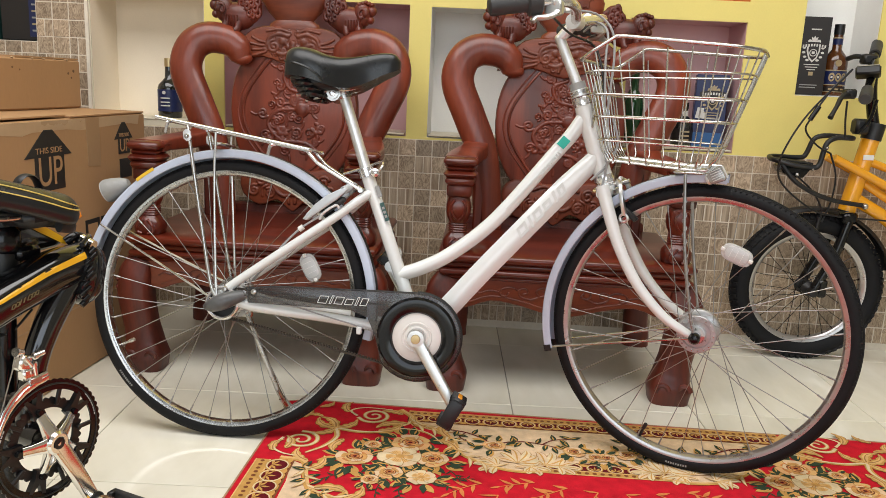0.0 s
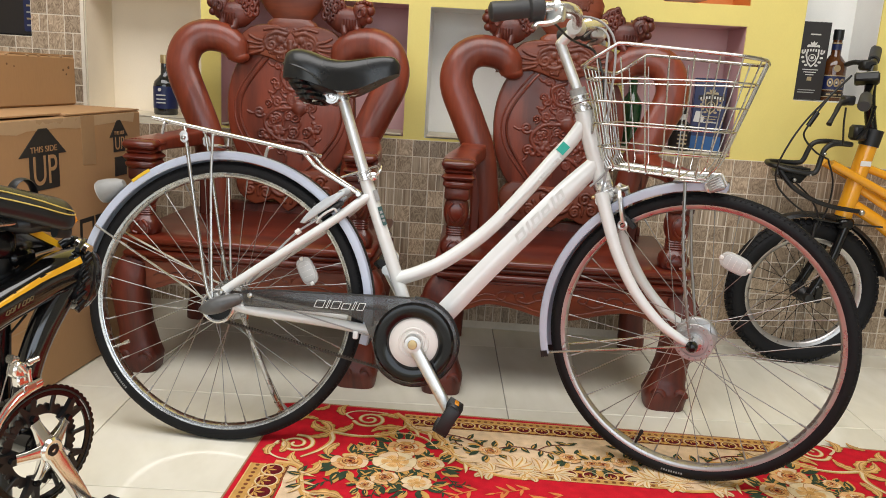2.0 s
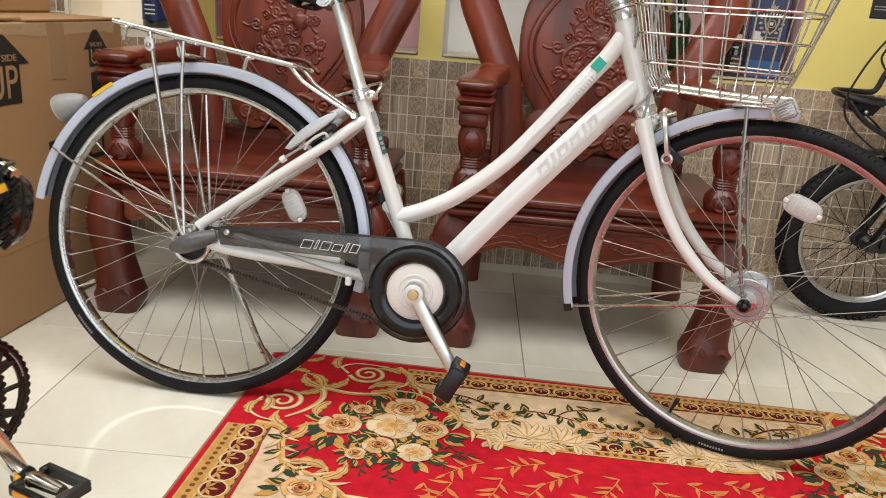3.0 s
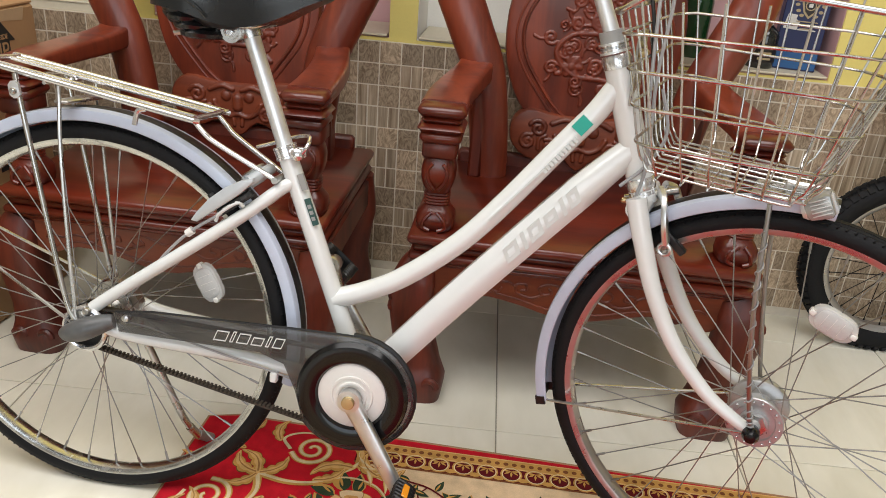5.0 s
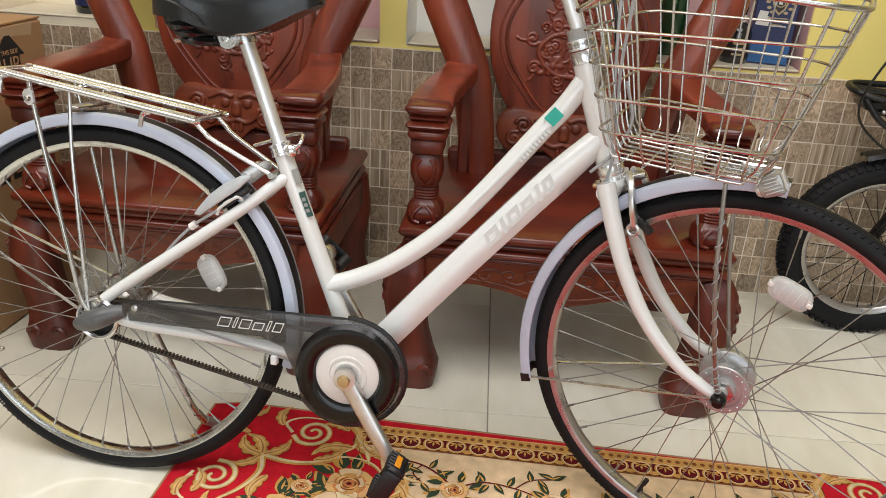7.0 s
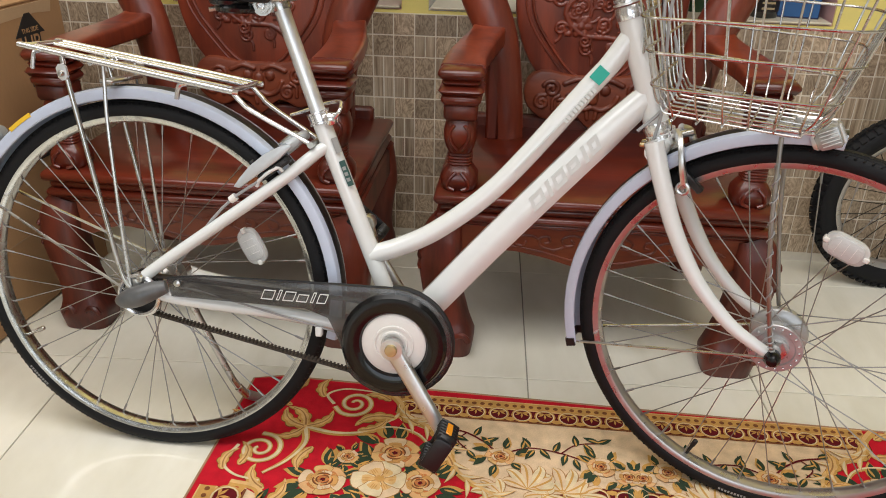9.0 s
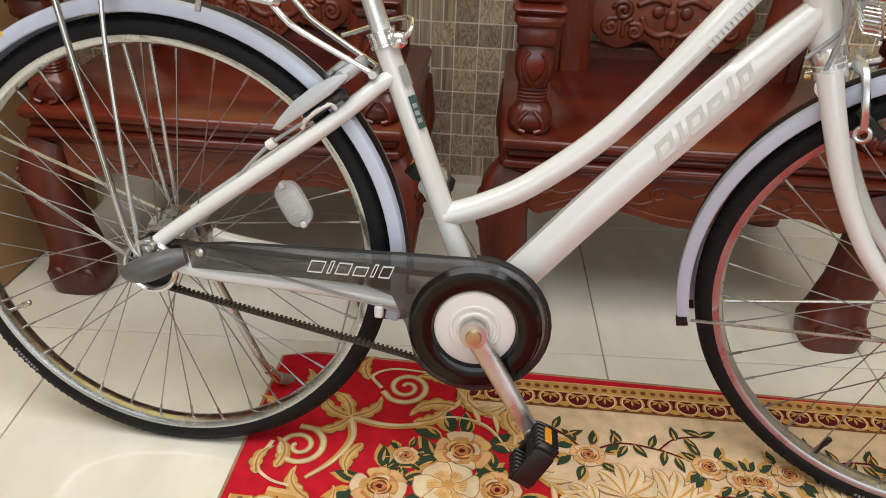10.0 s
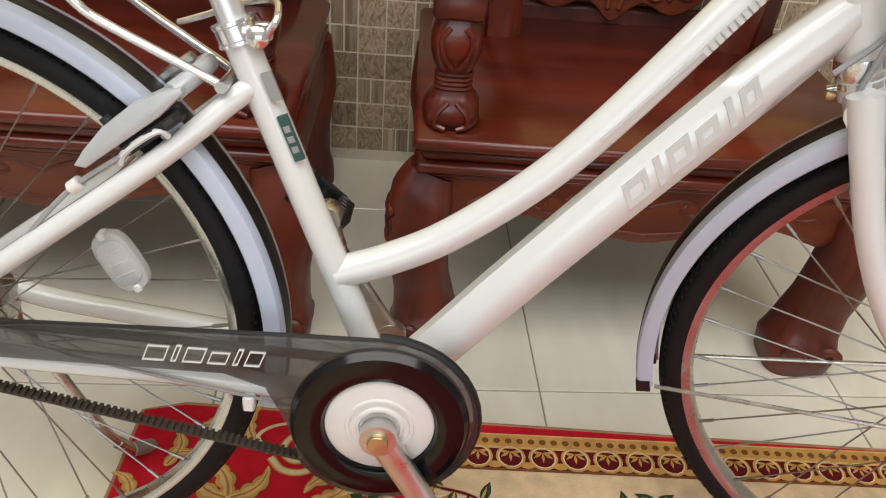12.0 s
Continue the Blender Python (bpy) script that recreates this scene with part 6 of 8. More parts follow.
loop = [(xr0 + 0.012, -0.055), (xr0, -0.042), (xr0, 0.042), (xr0 + 0.012, 0.055), (xr1 - 0.02, 0.062), (xr1, 0.05), (xr1, -0.05), (xr1 - 0.02, -0.062)]
rk.tube(curve([(x, y, rz(x)) for x, y in loop], 4, True), 0.0048, 10, closed=True)
rack = part("rear_rack", rk, M_CHROME, bike, "chrome wire rear luggage rack")
for y in (-0.034, 0.020, 0.037):
    part("rack_wire", G().tube([(xr0, y, rz(xr0)), (xr1, y, rz(xr1))], 0.0032, 8), M_CHROME, rack)
for x in (-0.50,):
    part("rack_cross_wire", G().tube([(x, -0.060, rz(x) - 0.006), (x, 0.060, rz(x) - 0.006)], 0.0032, 8), M_CHROME, rack)
for x in (-0.585,):
    part("rack_hook", G().tube(curve([(x, -0.058, rz(x) - 0.003), (x - 0.004, -0.066, rz(x) - 0.006), (x - 0.008, -0.068, rz(x) - 0.030)], 3), 0.0036, 8), M_CHROME, rack)
for x in (-0.35,):
    part("rack_hook", G().tube(curve([(x + 0.010, -0.059, rz(x) - 0.005), (x + 0.001, -0.061, rz(x) - 0.007), (x - 0.003, -0.062, rz(x) - 0.014), (x - 0.006, -0.063, rz(x) - 0.030)], 3), 0.0042, 8), M_CHROME, rack)
for s in (-1, 1):
    part("rack_leg", G().tube(curve([(-0.545, s * 0.062, 0.728), (-0.536, s * 0.066, 0.690), (-0.50, s * 0.068, 0.50), (-0.474, s * 0.069, 0.372), (-0.456, s * 0.068, 0.338)], 4), 0.0043, 10), M_STEEL, rack)
    part("rack_leg_bracket", G().box(-0.0085, 0.0085, -0.003, 0.003, -0.013, 0.013, 0.0055, T(-0.541, s * 0.070, 0.705) @ Matrix.Rotation(radians(-10), 4, "Y")), M_SATIN, rack)
    part("bracket_bolt", G().lathe([(0.0055, 0.0), (0.0055, 0.003), (0.0035, 0.0055), (0.001, 0.006)], 12, T(-0.541, s * 0.073, 0.703) @ (RX if s < 0 else RX.inverted())), M_STEEL, rack)
    part("rack_stay", G().tube(curve([(-0.272, s * 0.045, 0.686), (-0.255, s * 0.045, 0.668), (-0.235, s * 0.040, 0.652), (-0.15, s * 0.024, 0.604)], 4), 0.0042, 10), M_CHROME, rack)
    part("mudguard_stay", G().tube([(-0.757, s * 0.031, 0.490), (-0.47, s * 0.066, 0.345 + 0.008 * s)], 0.0026, 8), M_STEEL, bike)
    part("mudguard_stay", G().tube(curve([(-0.482, s * 0.052, 0.716), (-0.482, s * 0.052, 0.690), (-0.478, s * 0.06, 0.60), (-0.462, s * 0.067, 0.362), (-0.450, s * 0.067, 0.336)], 4), 0.0032, 8), M_STEEL, bike)
part("stay_clamp", G().tube([(-0.148, -0.030, 0.603), (-0.148, 0.030, 0.603)], 0.0055, 12), M_STEEL, bike)
part("mudguard_clip", G().box(-0.492, -0.468, -0.052, 0.052, 0.688, 0.694, 0.002), M_STEEL, bike)

# rear lamp
lm = T(-0.737, 0, 0.577) @ Matrix.Rotation(radians(-52), 4, "Y") @ Matrix.Diagonal((0.98, 0.98, 0.98, 1))
rl = part("rear_lamp", G().lathe([(0.001, -0.034), (0.010, -0.033), (0.019, -0.018), (0.026, 0.004), (0.029, 0.020), (0.028, 0.026)], 24, lm @ Matrix.Rotation(radians(-62), 4, "Y")), M_GREYPL, bike, "grey plastic rear lamp")
part("lens", G().lathe([(0.028, 0.024), (0.027, 0.029), (0.015, 0.032), (0.001, 0.033)], 24, lm @ Matrix.Rotation(radians(-62), 4, "Y")), M_REFL, rl)

# ring lock clasping the rear wheel
lk = T(-0.2215, 0, 0.573) @ Matrix.Rotation(radians(-36.5), 4, "Y") @ Matrix.Diagonal((0.88, 1, 0.84, 1))
SHELL = [(-0.076, -0.004), (-0.068, -0.013), (0.030, -0.012), (0.064, -0.006), (0.066, 0.000), (0.046, 0.008), (0.012, 0.013), (-0.026, 0.011), (-0.058, 0.003)]
M_LOCK = mat("pale_grey_lock_shell", (0.50, 0.53, 0.55), 0.34, 0.25, var=0.1, coat=0.2)
lock = part("ring_lock", G().prism(SHELL, -0.053, -0.036, lk, 0.003), M_LOCK, bike, "pale grey ring lock over the rear wheel")
part("lock_arm", G().prism(SHELL, 0.036, 0.053, lk, 0.003), M_LOCK, lock)
part("lock_bridge", G().tube(curve([lk @ V3((0.052, -0.044, 0)), lk @ V3((0.070, -0.022, 0)), lk @ V3((0.075, 0, 0)), lk @ V3((0.070, 0.022, 0)), lk @ V3((0.052, 0.044, 0))], 4), 0.009, 10), M_LOCK, lock)
part("lock_case", G().box(-0.030, 0.045, -0.048, -0.030, -0.028, -0.012, 0.004, lk), M_BLACK, lock)
for x in (-0.018, 0.008, 0.032):
    part("case_slot", G().box(x - 0.007, x + 0.005, -0.0495, -0.046, -0.024, -0.017, 0.001, lk), M_DARKGREY, lock)
part("lock_hanger", G().box(0.010, 0.055, 0.028, 0.046, 0.008, 0.020, 0.003, lk), M_ALU, lock)
part("lock_bolt", G().tube([lk @ V3((-0.02, -0.045, 0.010)), lk @ V3((-0.02, -0.045, 0.018))], 0.005, 10), M_BLACK, lock)
part("cable_hook", G().tube(curve([(-0.236, -0.043, 0.532), (-0.228, -0.047, 0.546), (-0.200, -0.047, 0.566), (-0.192, -0.042, 0.560)], 4), 0.0032, 8), M_FRAME, bike)
part("cable_band", G().tube([(-0.281, -0.046, 0.506), (-0.272, -0.046, 0.513)], 0.0065, 12), M_WHITEPL, bike)
part("brake_cable", G().tube(curve([(-0.225, -0.046, 0.546), (-0.276, -0.047, 0.510), (-0.315, -0.048, 0.470), (-0.345, -0.046, 0.43), (-0.39, -0.030, 0.38)], 4), 0.0026, 7), M_CABLE, bike)

# pump-peg bracket behind the seat tube
part("tube_bracket", G().lathe([(0.0075, -0.010), (0.0140, -0.010), (0.0150, -0.006), (0.0150, 0.012), (0.0135, 0.014), (0.0075, 0.014), (0.0070, 0.004)], 22, T(-0.064, 0.030, 0.462) @ RX, closed=True).tube(curve([(-0.062, 0.032, 0.450), (-0.054, 0.030, 0.425), (-0.040, 0.022, 0.402)], 4), [0.011] * 5 + [0.009] * 4, 10), M_STEEL, bike, "silver bracket with a round hole")
M_LAMPGLASS = mat("clear_grey_lamp_plastic", (0.30, 0.30, 0.285), 0.16, 0.3, var=0.15, coat=0.5)

# ---- front assembly, turned with the handlebar ----
FS = STEER
FW = STEER @ T(*FRONT)   # coordinates from the front hub
fk = G()
fk.tube([HEAD_LOW - STEER_AXIS * 0.004, HEAD_LOW - STEER_AXIS * 0.034], 0.0205, 20)
fk.tube([(0.414, -0.045, 0.632), (0.414, 0.045, 0.632)], 0.0165, 14)
for s in (-1, 1):
    fk.tube(curve([(0.410, s * 0.040, 0.648), (0.430, s * 0.046, 0.590), (0.459, s * 0.050, 0.515), (0.503, s * 0.052, 0.438), (0.559, s * 0.053, 0.377), (0.606, s * 0.053, 0.347), (0.635, s * 0.053, 0.3345)], 5), [0.0155 - 0.0068 * i / 30 for i in range(31)], 14)
fork = part("fork", fk, M_FRAME, bike, "pearl white painted fork", m=FS)
for p, k in ((HEAD_LOW, -1), (HEAD_TOP, 1)):
    part("headset_cup", G().tube([p - STEER_AXIS * 0.005 * k, p + STEER_AXIS * 0.006 * k, p + STEER_AXIS * 0.014 * k], [0.0215, 0.0228, 0.0205], 24).tube([p + STEER_AXIS * 0.016 * k, p + STEER_AXIS * (0.030 if k > 0 else 0.022) * k], 0.0205, 24), M_CHROME, bike)
for h, r, l in ((0.0165, 0.0222, 0.0030), (0.0225, 0.0205, 0.0040), (0.0290, 0.0218, 0.0028)):
    part("headset_ring", G().tube([HEAD_TOP + STEER_AXIS * h, HEAD_TOP + STEER_AXIS * (h + l)], r, 24), M_SATIN, bike)
part("headset_label", G().tube([HEAD_TOP + STEER_AXIS * 0.002, HEAD_TOP + STEER_AXIS * 0.007], 0.0215, 24), mat("blue_label", (0.05, 0.09, 0.35), 0.4), bike)
st0 = HEAD_TOP + STEER_AXIS * 0.026
st1 = V3((0.284, 0, 0.970))
part("stem", G().tube([st0, st0 + STEER_AXIS * 0.022], 0.0185, 20), M_GREYPL, bike, m=FS)
part("stem", G().tube([st0 + STEER_AXIS * 0.02, st1], 0.0118, 18).ball(tuple(st1), 0.0121, 16, 10).tube([st1, (0.314, 0, 1.002)], [0.0118, 0.0125], 18), M_SATIN, bike, "silver quill stem", m=FS)
part("stem_clamp", G().tube([(0.318, -0.022, 1.006), (0.318, 0.022, 1.006)], 0.0175, 16), M_SATIN, bike, m=FS)


def mir(pts, s):
    return [(x, y * s, z) for x, y, z in pts]


BARP = [(0.318, 0.0, 1.006), (0.332, -0.050, 1.014), (0.345, -0.110, 1.024), (0.342, -0.160, 1.028), (0.318, -0.197, 1.026), (0.282, -0.222, 1.022)]
for s in (1, -1):
    bar = part("handlebar", G().tube(curve(mir(BARP, s), 5), 0.0111, 14), M_CHROME, bike, "chrome swept handlebar", m=FS)
    e0, e1 = V3(mir([(0.276, -0.2255, 1.020)], s)[0]), V3(mir([(0.2125, -0.2635, 1.010)], s)[0])
    d = e0 - e1
    gp = G().tube([e1 - d.normalized() * 0.004, e1, e1 + d * 0.08, e1 + d * 0.5, e1 + d * 0.9, e0], [0.012, 0.0190, 0.0200, 0.0185, 0.018, 0.0185], 18)
    part("grip", gp, M_DARKGREY, bar, "dark grey rubber grip")
    part("shifter", G().tube([e0, e0 + d * 0.05, e0 + d * 0.36, e0 + d * 0.42], [0.021, 0.0270, 0.0270, 0.020], 20), M_DARKGREY, bar)
    n = V3(mir([(0.322, -0.194, 1.026)], s)[0])
    part("lever_bracket", G().tube([n - d * 0.06, n + d * 0.10], 0.0165, 14).box(-0.016, 0.020, -0.012, 0.012, -0.028, 0.002, 0.004, T(*n)), M_ALU, bar)
    lv = curve([n + V3((0.012, 0, -0.012)), n + V3((0.008, -0.012 * s, -0.026)), n + V3((-0.008, -0.026 * s, -0.034)), n + V3((-0.024, -0.036 * s, -0.036)), n + V3((-0.030, -0.040 * s, -0.044))], 4)
    part("brake_lever", G().tube(lv, [0.0085] * (len(lv) - 3) + [0.0095, 0.0115, 0.010], 12, up=(0, 0, 1), rb=0.006), M_ALU, bar)
    part("bell" if s < 0 else "lever_cap", G().lathe([(0.001, 0.016), (0.010, 0.015), (0.017, 0.008), (0.018, 0.0)], 18, T(*V3(mir([(0.325, -0.075, 1.018)], s)[0]))), M_CHROME if s < 0 else M_STEEL, bar)
for k, pts in enumerate(([(0.300, -0.150, 1.000), (0.318, -0.080, 1.020), (0.365, -0.010, 1.022), (0.402, 0.000, 0.985), (0.412, -0.012, 0.92), (0.408, -0.022, 0.82), (0.414, -0.026, 0.70), (0.405, -0.025, 0.64)], [(0.300, 0.150, 1.000), (0.350, 0.075, 1.012), (0.385, 0.03, 0.985), (0.392, -0.005, 0.92), (0.402, -0.024, 0.80), (0.412, -0.028, 0.70)], [(0.312, -0.188, 1.004), (0.322, -0.060, 0.976), (0.360, 0.01, 0.955), (0.385, 0.0, 0.90), (0.400, -0.018, 0.82)])):
    part("brake_cable", G().tube(curve(pts, 5), 0.0027, 7), M_CABLE if k < 2 else M_BLACK, bike, m=FS)
part("down_tube_cable", G().tube(curve([(0.410, -0.024, 0.80), (0.425, -0.030, 0.74), (0.405, -0.024, 0.69), (0.372, -0.021, 0.655)], 5), 0.0027, 7), M_CABLE, bike)


# basket, in coordinates from the front hub
def outline(f):
    """The basket's loop at height f (0 bottom, 1 rim): wide at the rear, drawn in to a rounded front."""
    xr, xf = -0.214 - 0.047 * f, 0.004 + 0.083 * f
    wr, wf = 0.133 + 0.042 * f, 0.106 + 0.044 * f
    z = 0.362 + 0.239 * f
    c, cr = 0.040 + 0.042 * f, 0.030
    pts = []
    for cx, cy, q, a0 in ((xf - c, wf - c, c, 0), (xr + cr, wr - cr, cr, 90), (xr + cr, -wr + cr, cr, 180), (xf - c, -wf + c, c, 270)):
        for k in range(8):
            a = radians(a0 + k * 90 / 7)
            pts.append((cx + q * math.cos(a), cy + q * math.sin(a), z))
    return pts


def dip(p, f):
    """The rim climbs to the rear and is bent down at its rear end; the floor rises a little to the rear."""
    k = min(1, max(0, (-0.185 - p[0]) / 0.070))
    return (p[0], p[1], p[2] + (0.09 * (0.087 - p[0]) - 0.052 * k) * f ** 8 - 0.05 * (1 - f) * p[0])


def rounded_loop(f):
    """The outline with its long sides cut into short steps, so that it can bend."""
    loop, out = outline(f), []
    for p, q in zip(loop, loop[1:] + loop[:1]):
        n = max(1, int((V3(q) - V3(p)).length / 0.014))
        out += [tuple(V3(p).lerp(V3(q), i / n)) for i in range(n)]
    return out


def crossing(f, axis, value, side):
    """Where the loop at height f crosses a lengthwise (axis 1) or crosswise (axis 0) line, on one side of it."""
    loop = [dip(p, f) for p in outline(f)]
    hits = []
    for p, q in zip(loop, loop[1:] + loop[:1]):
        u, v = p[axis] - value, q[axis] - value
        if u * v <= 0 and u != v:
            hits.append(V3(p).lerp(V3(q), u / (u - v)))
    return max(hits, key=lambda h: side * h[1 - axis])


bk = part("basket", G().tube([dip(p, 1) for p in rounded_loop(1.0)], 0.0040, 10, closed=True), M_BASKET, bike, "stainless wire front basket", m=FW)
for f in (0.20, 0.41, 0.61, 0.81):
    part("basket_ring", G().tube([dip(p, f) for p in outline(f)], 0.0021, 8, closed=True), M_BASKET, bk)


def hoop_wire(axis, share, r):
    """One bent wire: down a wall, round the lower corner, across the floor and up the other wall."""
    pts = []
    for side, heights in ((-1, (1.0, 0.55, 0.14)), (1, (0.14, 0.55, 1.0))):
        leg = []
        for f in heights:
            v = share * (0.098 + 0.040 * f) if axis == 1 else -0.105 - 0.006 * f + share * (0.082 + 0.034 * f)
            leg.append(crossing(f, axis, v, side))
        v0 = share * 0.098 if axis == 1 else -0.105 + share * 0.082
        low = crossing(0.0, axis, v0, side)
        inward = V3((-side * 0.020, 0, 0)) if axis == 1 else V3((0, -side * 0.020, 0))
        soft = [low + inward * 0.12 + V3((0, 0, 0.013)), low + inward * 0.45 + V3((0, 0, 0.003)), low + inward * 1.2]
        pts += leg + soft if side < 0 else soft[::-1] + leg
    return G().tube(curve(pts, 3), r, 7)


for k in range(9):
    part("basket_wire", hoop_wire(1, -1 + k / 4, 0.00165), M_BASKET, bk)
for k in range(6):
    part("basket_wire", hoop_wire(0, -1 + k * 0.4, 0.00165), M_BASKET, bk)
part("basket_plate", G().box(-0.262, -0.258, -0.022, 0.022, 0.44, 0.545, 0.001), M_STEEL, bk)
for y in (-0.012, 0.012):
    part("plate_bolt", G().ball((-0.255, y, 0.512), 0.005, 8, 6), M_BRASS, bk)
for s in (-1, 1):
    part("basket_strut", G().tube(curve([(0.0, s * 0.062, 0.004), (-0.012, s * 0.066, 0.05), (-0.035, s * 0.072, 0.20), (-0.046, s * 0.070, 0.352)], 5), 0.0034, 8), M_SPOKE, bk)
    part("mudguard_stay", G().tube([(0.0, s * 0.060, 0.0), (-0.322, s * 0.030, -0.075)], 0.0024, 8), M_STEEL, bike, m=FW)
WIND = [V3((0.0, -0.062, 0.004)), V3((-0.012, -0.066, 0.05)), V3((-0.035, -0.072, 0.20)), V3((-0.046, -0.070, 0.352))]
wound = []
for k in range(150):
    q = curve([tuple(p) for p in WIND], 50)
    i = int(k / 150 * (len(q) - 1) * 0.93)
    wound.append(q[i] + V3((0.0046 * math.cos(k * 0.62), 0.0046 * math.sin(k * 0.62), 0)))
part("lamp_wire", G().tube(wound, 0.0011, 5), M_CABLE, bk, "thin dark wire wound round the strut")
part("basket_bracket", G().box(-0.075, -0.010, -0.036, 0.036, 0.350, 0.355, 0.002).box(-0.02, 0.012, -0.024, 0.024, 0.337, 0.354, 0.003), M_STEEL, bk)

# front lamp
LM = T(0.014, -0.032, 0.352) @ Matrix.Rotation(radians(-28), 4, "Y") @ Matrix.Diagonal((0.74, 0.74, 0.74, 1))
fl = part("front_lamp", G().prism([(-0.026, -0.012), (-0.020, -0.020), (0.014, -0.024), (0.020, -0.018), (0.020, 0.018), (0.012, 0.022), (-0.018, 0.015), (-0.026, 0.009)], -0.019, 0.019, LM, 0.005), M_LAMPGLASS, bike, "boxy clear plastic front lamp", m=FW, angle=40)
part("lens", G().box(0.019, 0.026, -0.017, 0.017, -0.019, 0.019, 0.003, LM), M_CLEAR, fl)
for k in range(5):
    part("lens_rib", G().box(-0.016, 0.017, -0.0205, -0.0185, -0.014 + 0.0068 * k, -0.0115 + 0.0068 * k, 0.0008, LM), M_REFL, fl)
part("lamp_cap", G().lathe([(0.001, -0.010), (0.012, -0.009), (0.0165, -0.003), (0.0165, 0.006), (0.012, 0.008)], 18, LM @ T(-0.024, 0, -0.003) @ Matrix.Rotation(radians(90), 4, "Y")), M_SATIN, fl)
part("lamp_arm", G().box(-0.036, 0.022, -0.013, -0.007, 0.345, 0.372, 0.003), M_STEEL, fl)

# front brake at the crown
fb = part("front_brake", G().tube(curve([(0.436, -0.004, 0.655), (0.448, -0.028, 0.648), (0.456, -0.040, 0.620), (0.462, -0.036, 0.588)], 4), 0.0085, 12, up=(1, 0, 0), rb=0.005, flat=0.6), M_ALU, bike, "silver caliper brake", m=FS)
part("brake_arm", G().tube(curve([(0.440, 0.004, 0.662), (0.452, 0.030, 0.650), (0.460, 0.040, 0.620), (0.466, 0.036, 0.588)], 4), 0.0075, 10, up=(1, 0, 0), rb=0.006), M_ALU, fb)
part("pivot_bolt", G().tube([(0.385, 0, 0.632), (0.462, 0, 0.660)], 0.0055, 10), M_STEEL, fb)
part("brake_shoe", G().box(-0.024, 0.024, -0.006, 0.006, -0.006, 0.006, 0.002, T(0.470, -0.026, 0.590) @ Matrix.Rotation(radians(40), 4, "Y")), M_BLACK, fb)
part("adjuster", G().tube([(0.462 + 0.0085 * math.cos(a), -0.040, 0.580 + 0.0085 * math.sin(a)) for a in [2 * math.pi * k / 18 for k in range(18)]], 0.0032, 8, closed=True), M_ALU, fb)
part("lock_tab", G().lathe([(0.003, 0), (0.0045, 0.003), (0.0045, 0.008), (0.002, 0.010)], 12, T(0.392, -0.012, 0.632) @ Matrix.Rotation(radians(-90), 4, "Y")), M_BRASS, fb)

# ---- black and yellow folding bicycle ----
M_GLOSSBLK = mat("glossy_black_paint", (0.005, 0.005, 0.0055), 0.12, var=0.2, coat=0.7, rvar=0.04)
M_PIPING = mat("pale_yellow_piping", (0.62, 0.48, 0.12), 0.5, var=0.1)
M_YSTRIPE = mat("yellow_paint", (0.85, 0.45, 0.015), 0.3, var=0.06, coat=0.4)
M_DIMGOLD = mat("dim_gold_print", (0.16, 0.13, 0.06), 0.4, var=0.1)
M_POLISH = mat("polished_aluminium", (0.80, 0.78, 0.75), 0.16, 1.0, var=0.06, rvar=0.05)
fold = thing("folding_bicycle", "glossy black folding bicycle with yellow stripes, partly folded", "bicycle", T(-0.597, 1.094, 0) @ pose(0, 0, 0, 0, 0, 68.8))
YC = 0.050   # middle of the main tube and of the saddle
spine = curve([(0.128, YC, 0.501), (0.073, YC, 0.4985), (0.017, YC, 0.483), (-0.04, YC, 0.4655), (-0.20, YC, 0.410), (-0.34, YC, 0.375)], 5)
tall = [0.0375 - 0.005 * i / (len(spine) - 1) for i in range(len(spine))]
main = part("main_tube", G().tube(spine, [0.033] * len(spine), 28, up=(0, 0, 1), rb=tall, flat=0.78), M_GLOSSBLK, fold, "glossy black main tube", angle=60)


def on_tube(x, z, proud):
    """The depth of the tube's near side at x, z."""
    k = min(range(len(spine)), key=lambda i: abs(spine[i].x - x))
    v = min(abs(z - spine[k].z) / tall[k], 0.98)
    return YC - 0.033 * (1 - v ** (2 / 0.78)) ** 0.39 - proud


st = curve([(0.117, 0.5175, 0.5285), (0.045, 0.5035, 0.5130), (-0.006, 0.4885, 0.4970), (-0.057, 0.4725, 0.4785), (-0.11, 0.4560, 0.4590)], 5)
vs = []
for x, z0, z1 in st:
    zm = (z0 + z1) / 2
    vs += [(x, on_tube(x, z0, 0.0012), z0), (x, on_tube(x, zm, 0.0012), zm), (x, on_tube(x, z1, 0.0012), z1), (x, YC - 0.01, zm)]
fs = [tuple(4 * i + q for q in (j, (j + 1) % 4, (j + 1) % 4 + 4, j + 4)) for i in range(len(st) - 1) for j in range(4)] + [(0, 1, 2, 3), tuple(4 * (len(st) - 1) + j for j in (3, 2, 1, 0))]
part("yellow_stripe", G().add(vs, fs), M_YSTRIPE, main, angle=80)
for k, (w, h) in enumerate(((0.006, 0.008), (0.006, 0.008), (0.002, 0.009), (0.002, 0.008), (0.007, 0.009), (0.006, 0.008), (0.006, 0.007))):
    x = -0.036 + k * 0.0074
    z = 0.4645 + (x + 0.036) * 0.31
    part("letter_bar", slanted(G(), x, z - h / 2, w, h, on_tube(x, z, 0.0006), 0.0012), M_DIMGOLD, main, smooth=False)
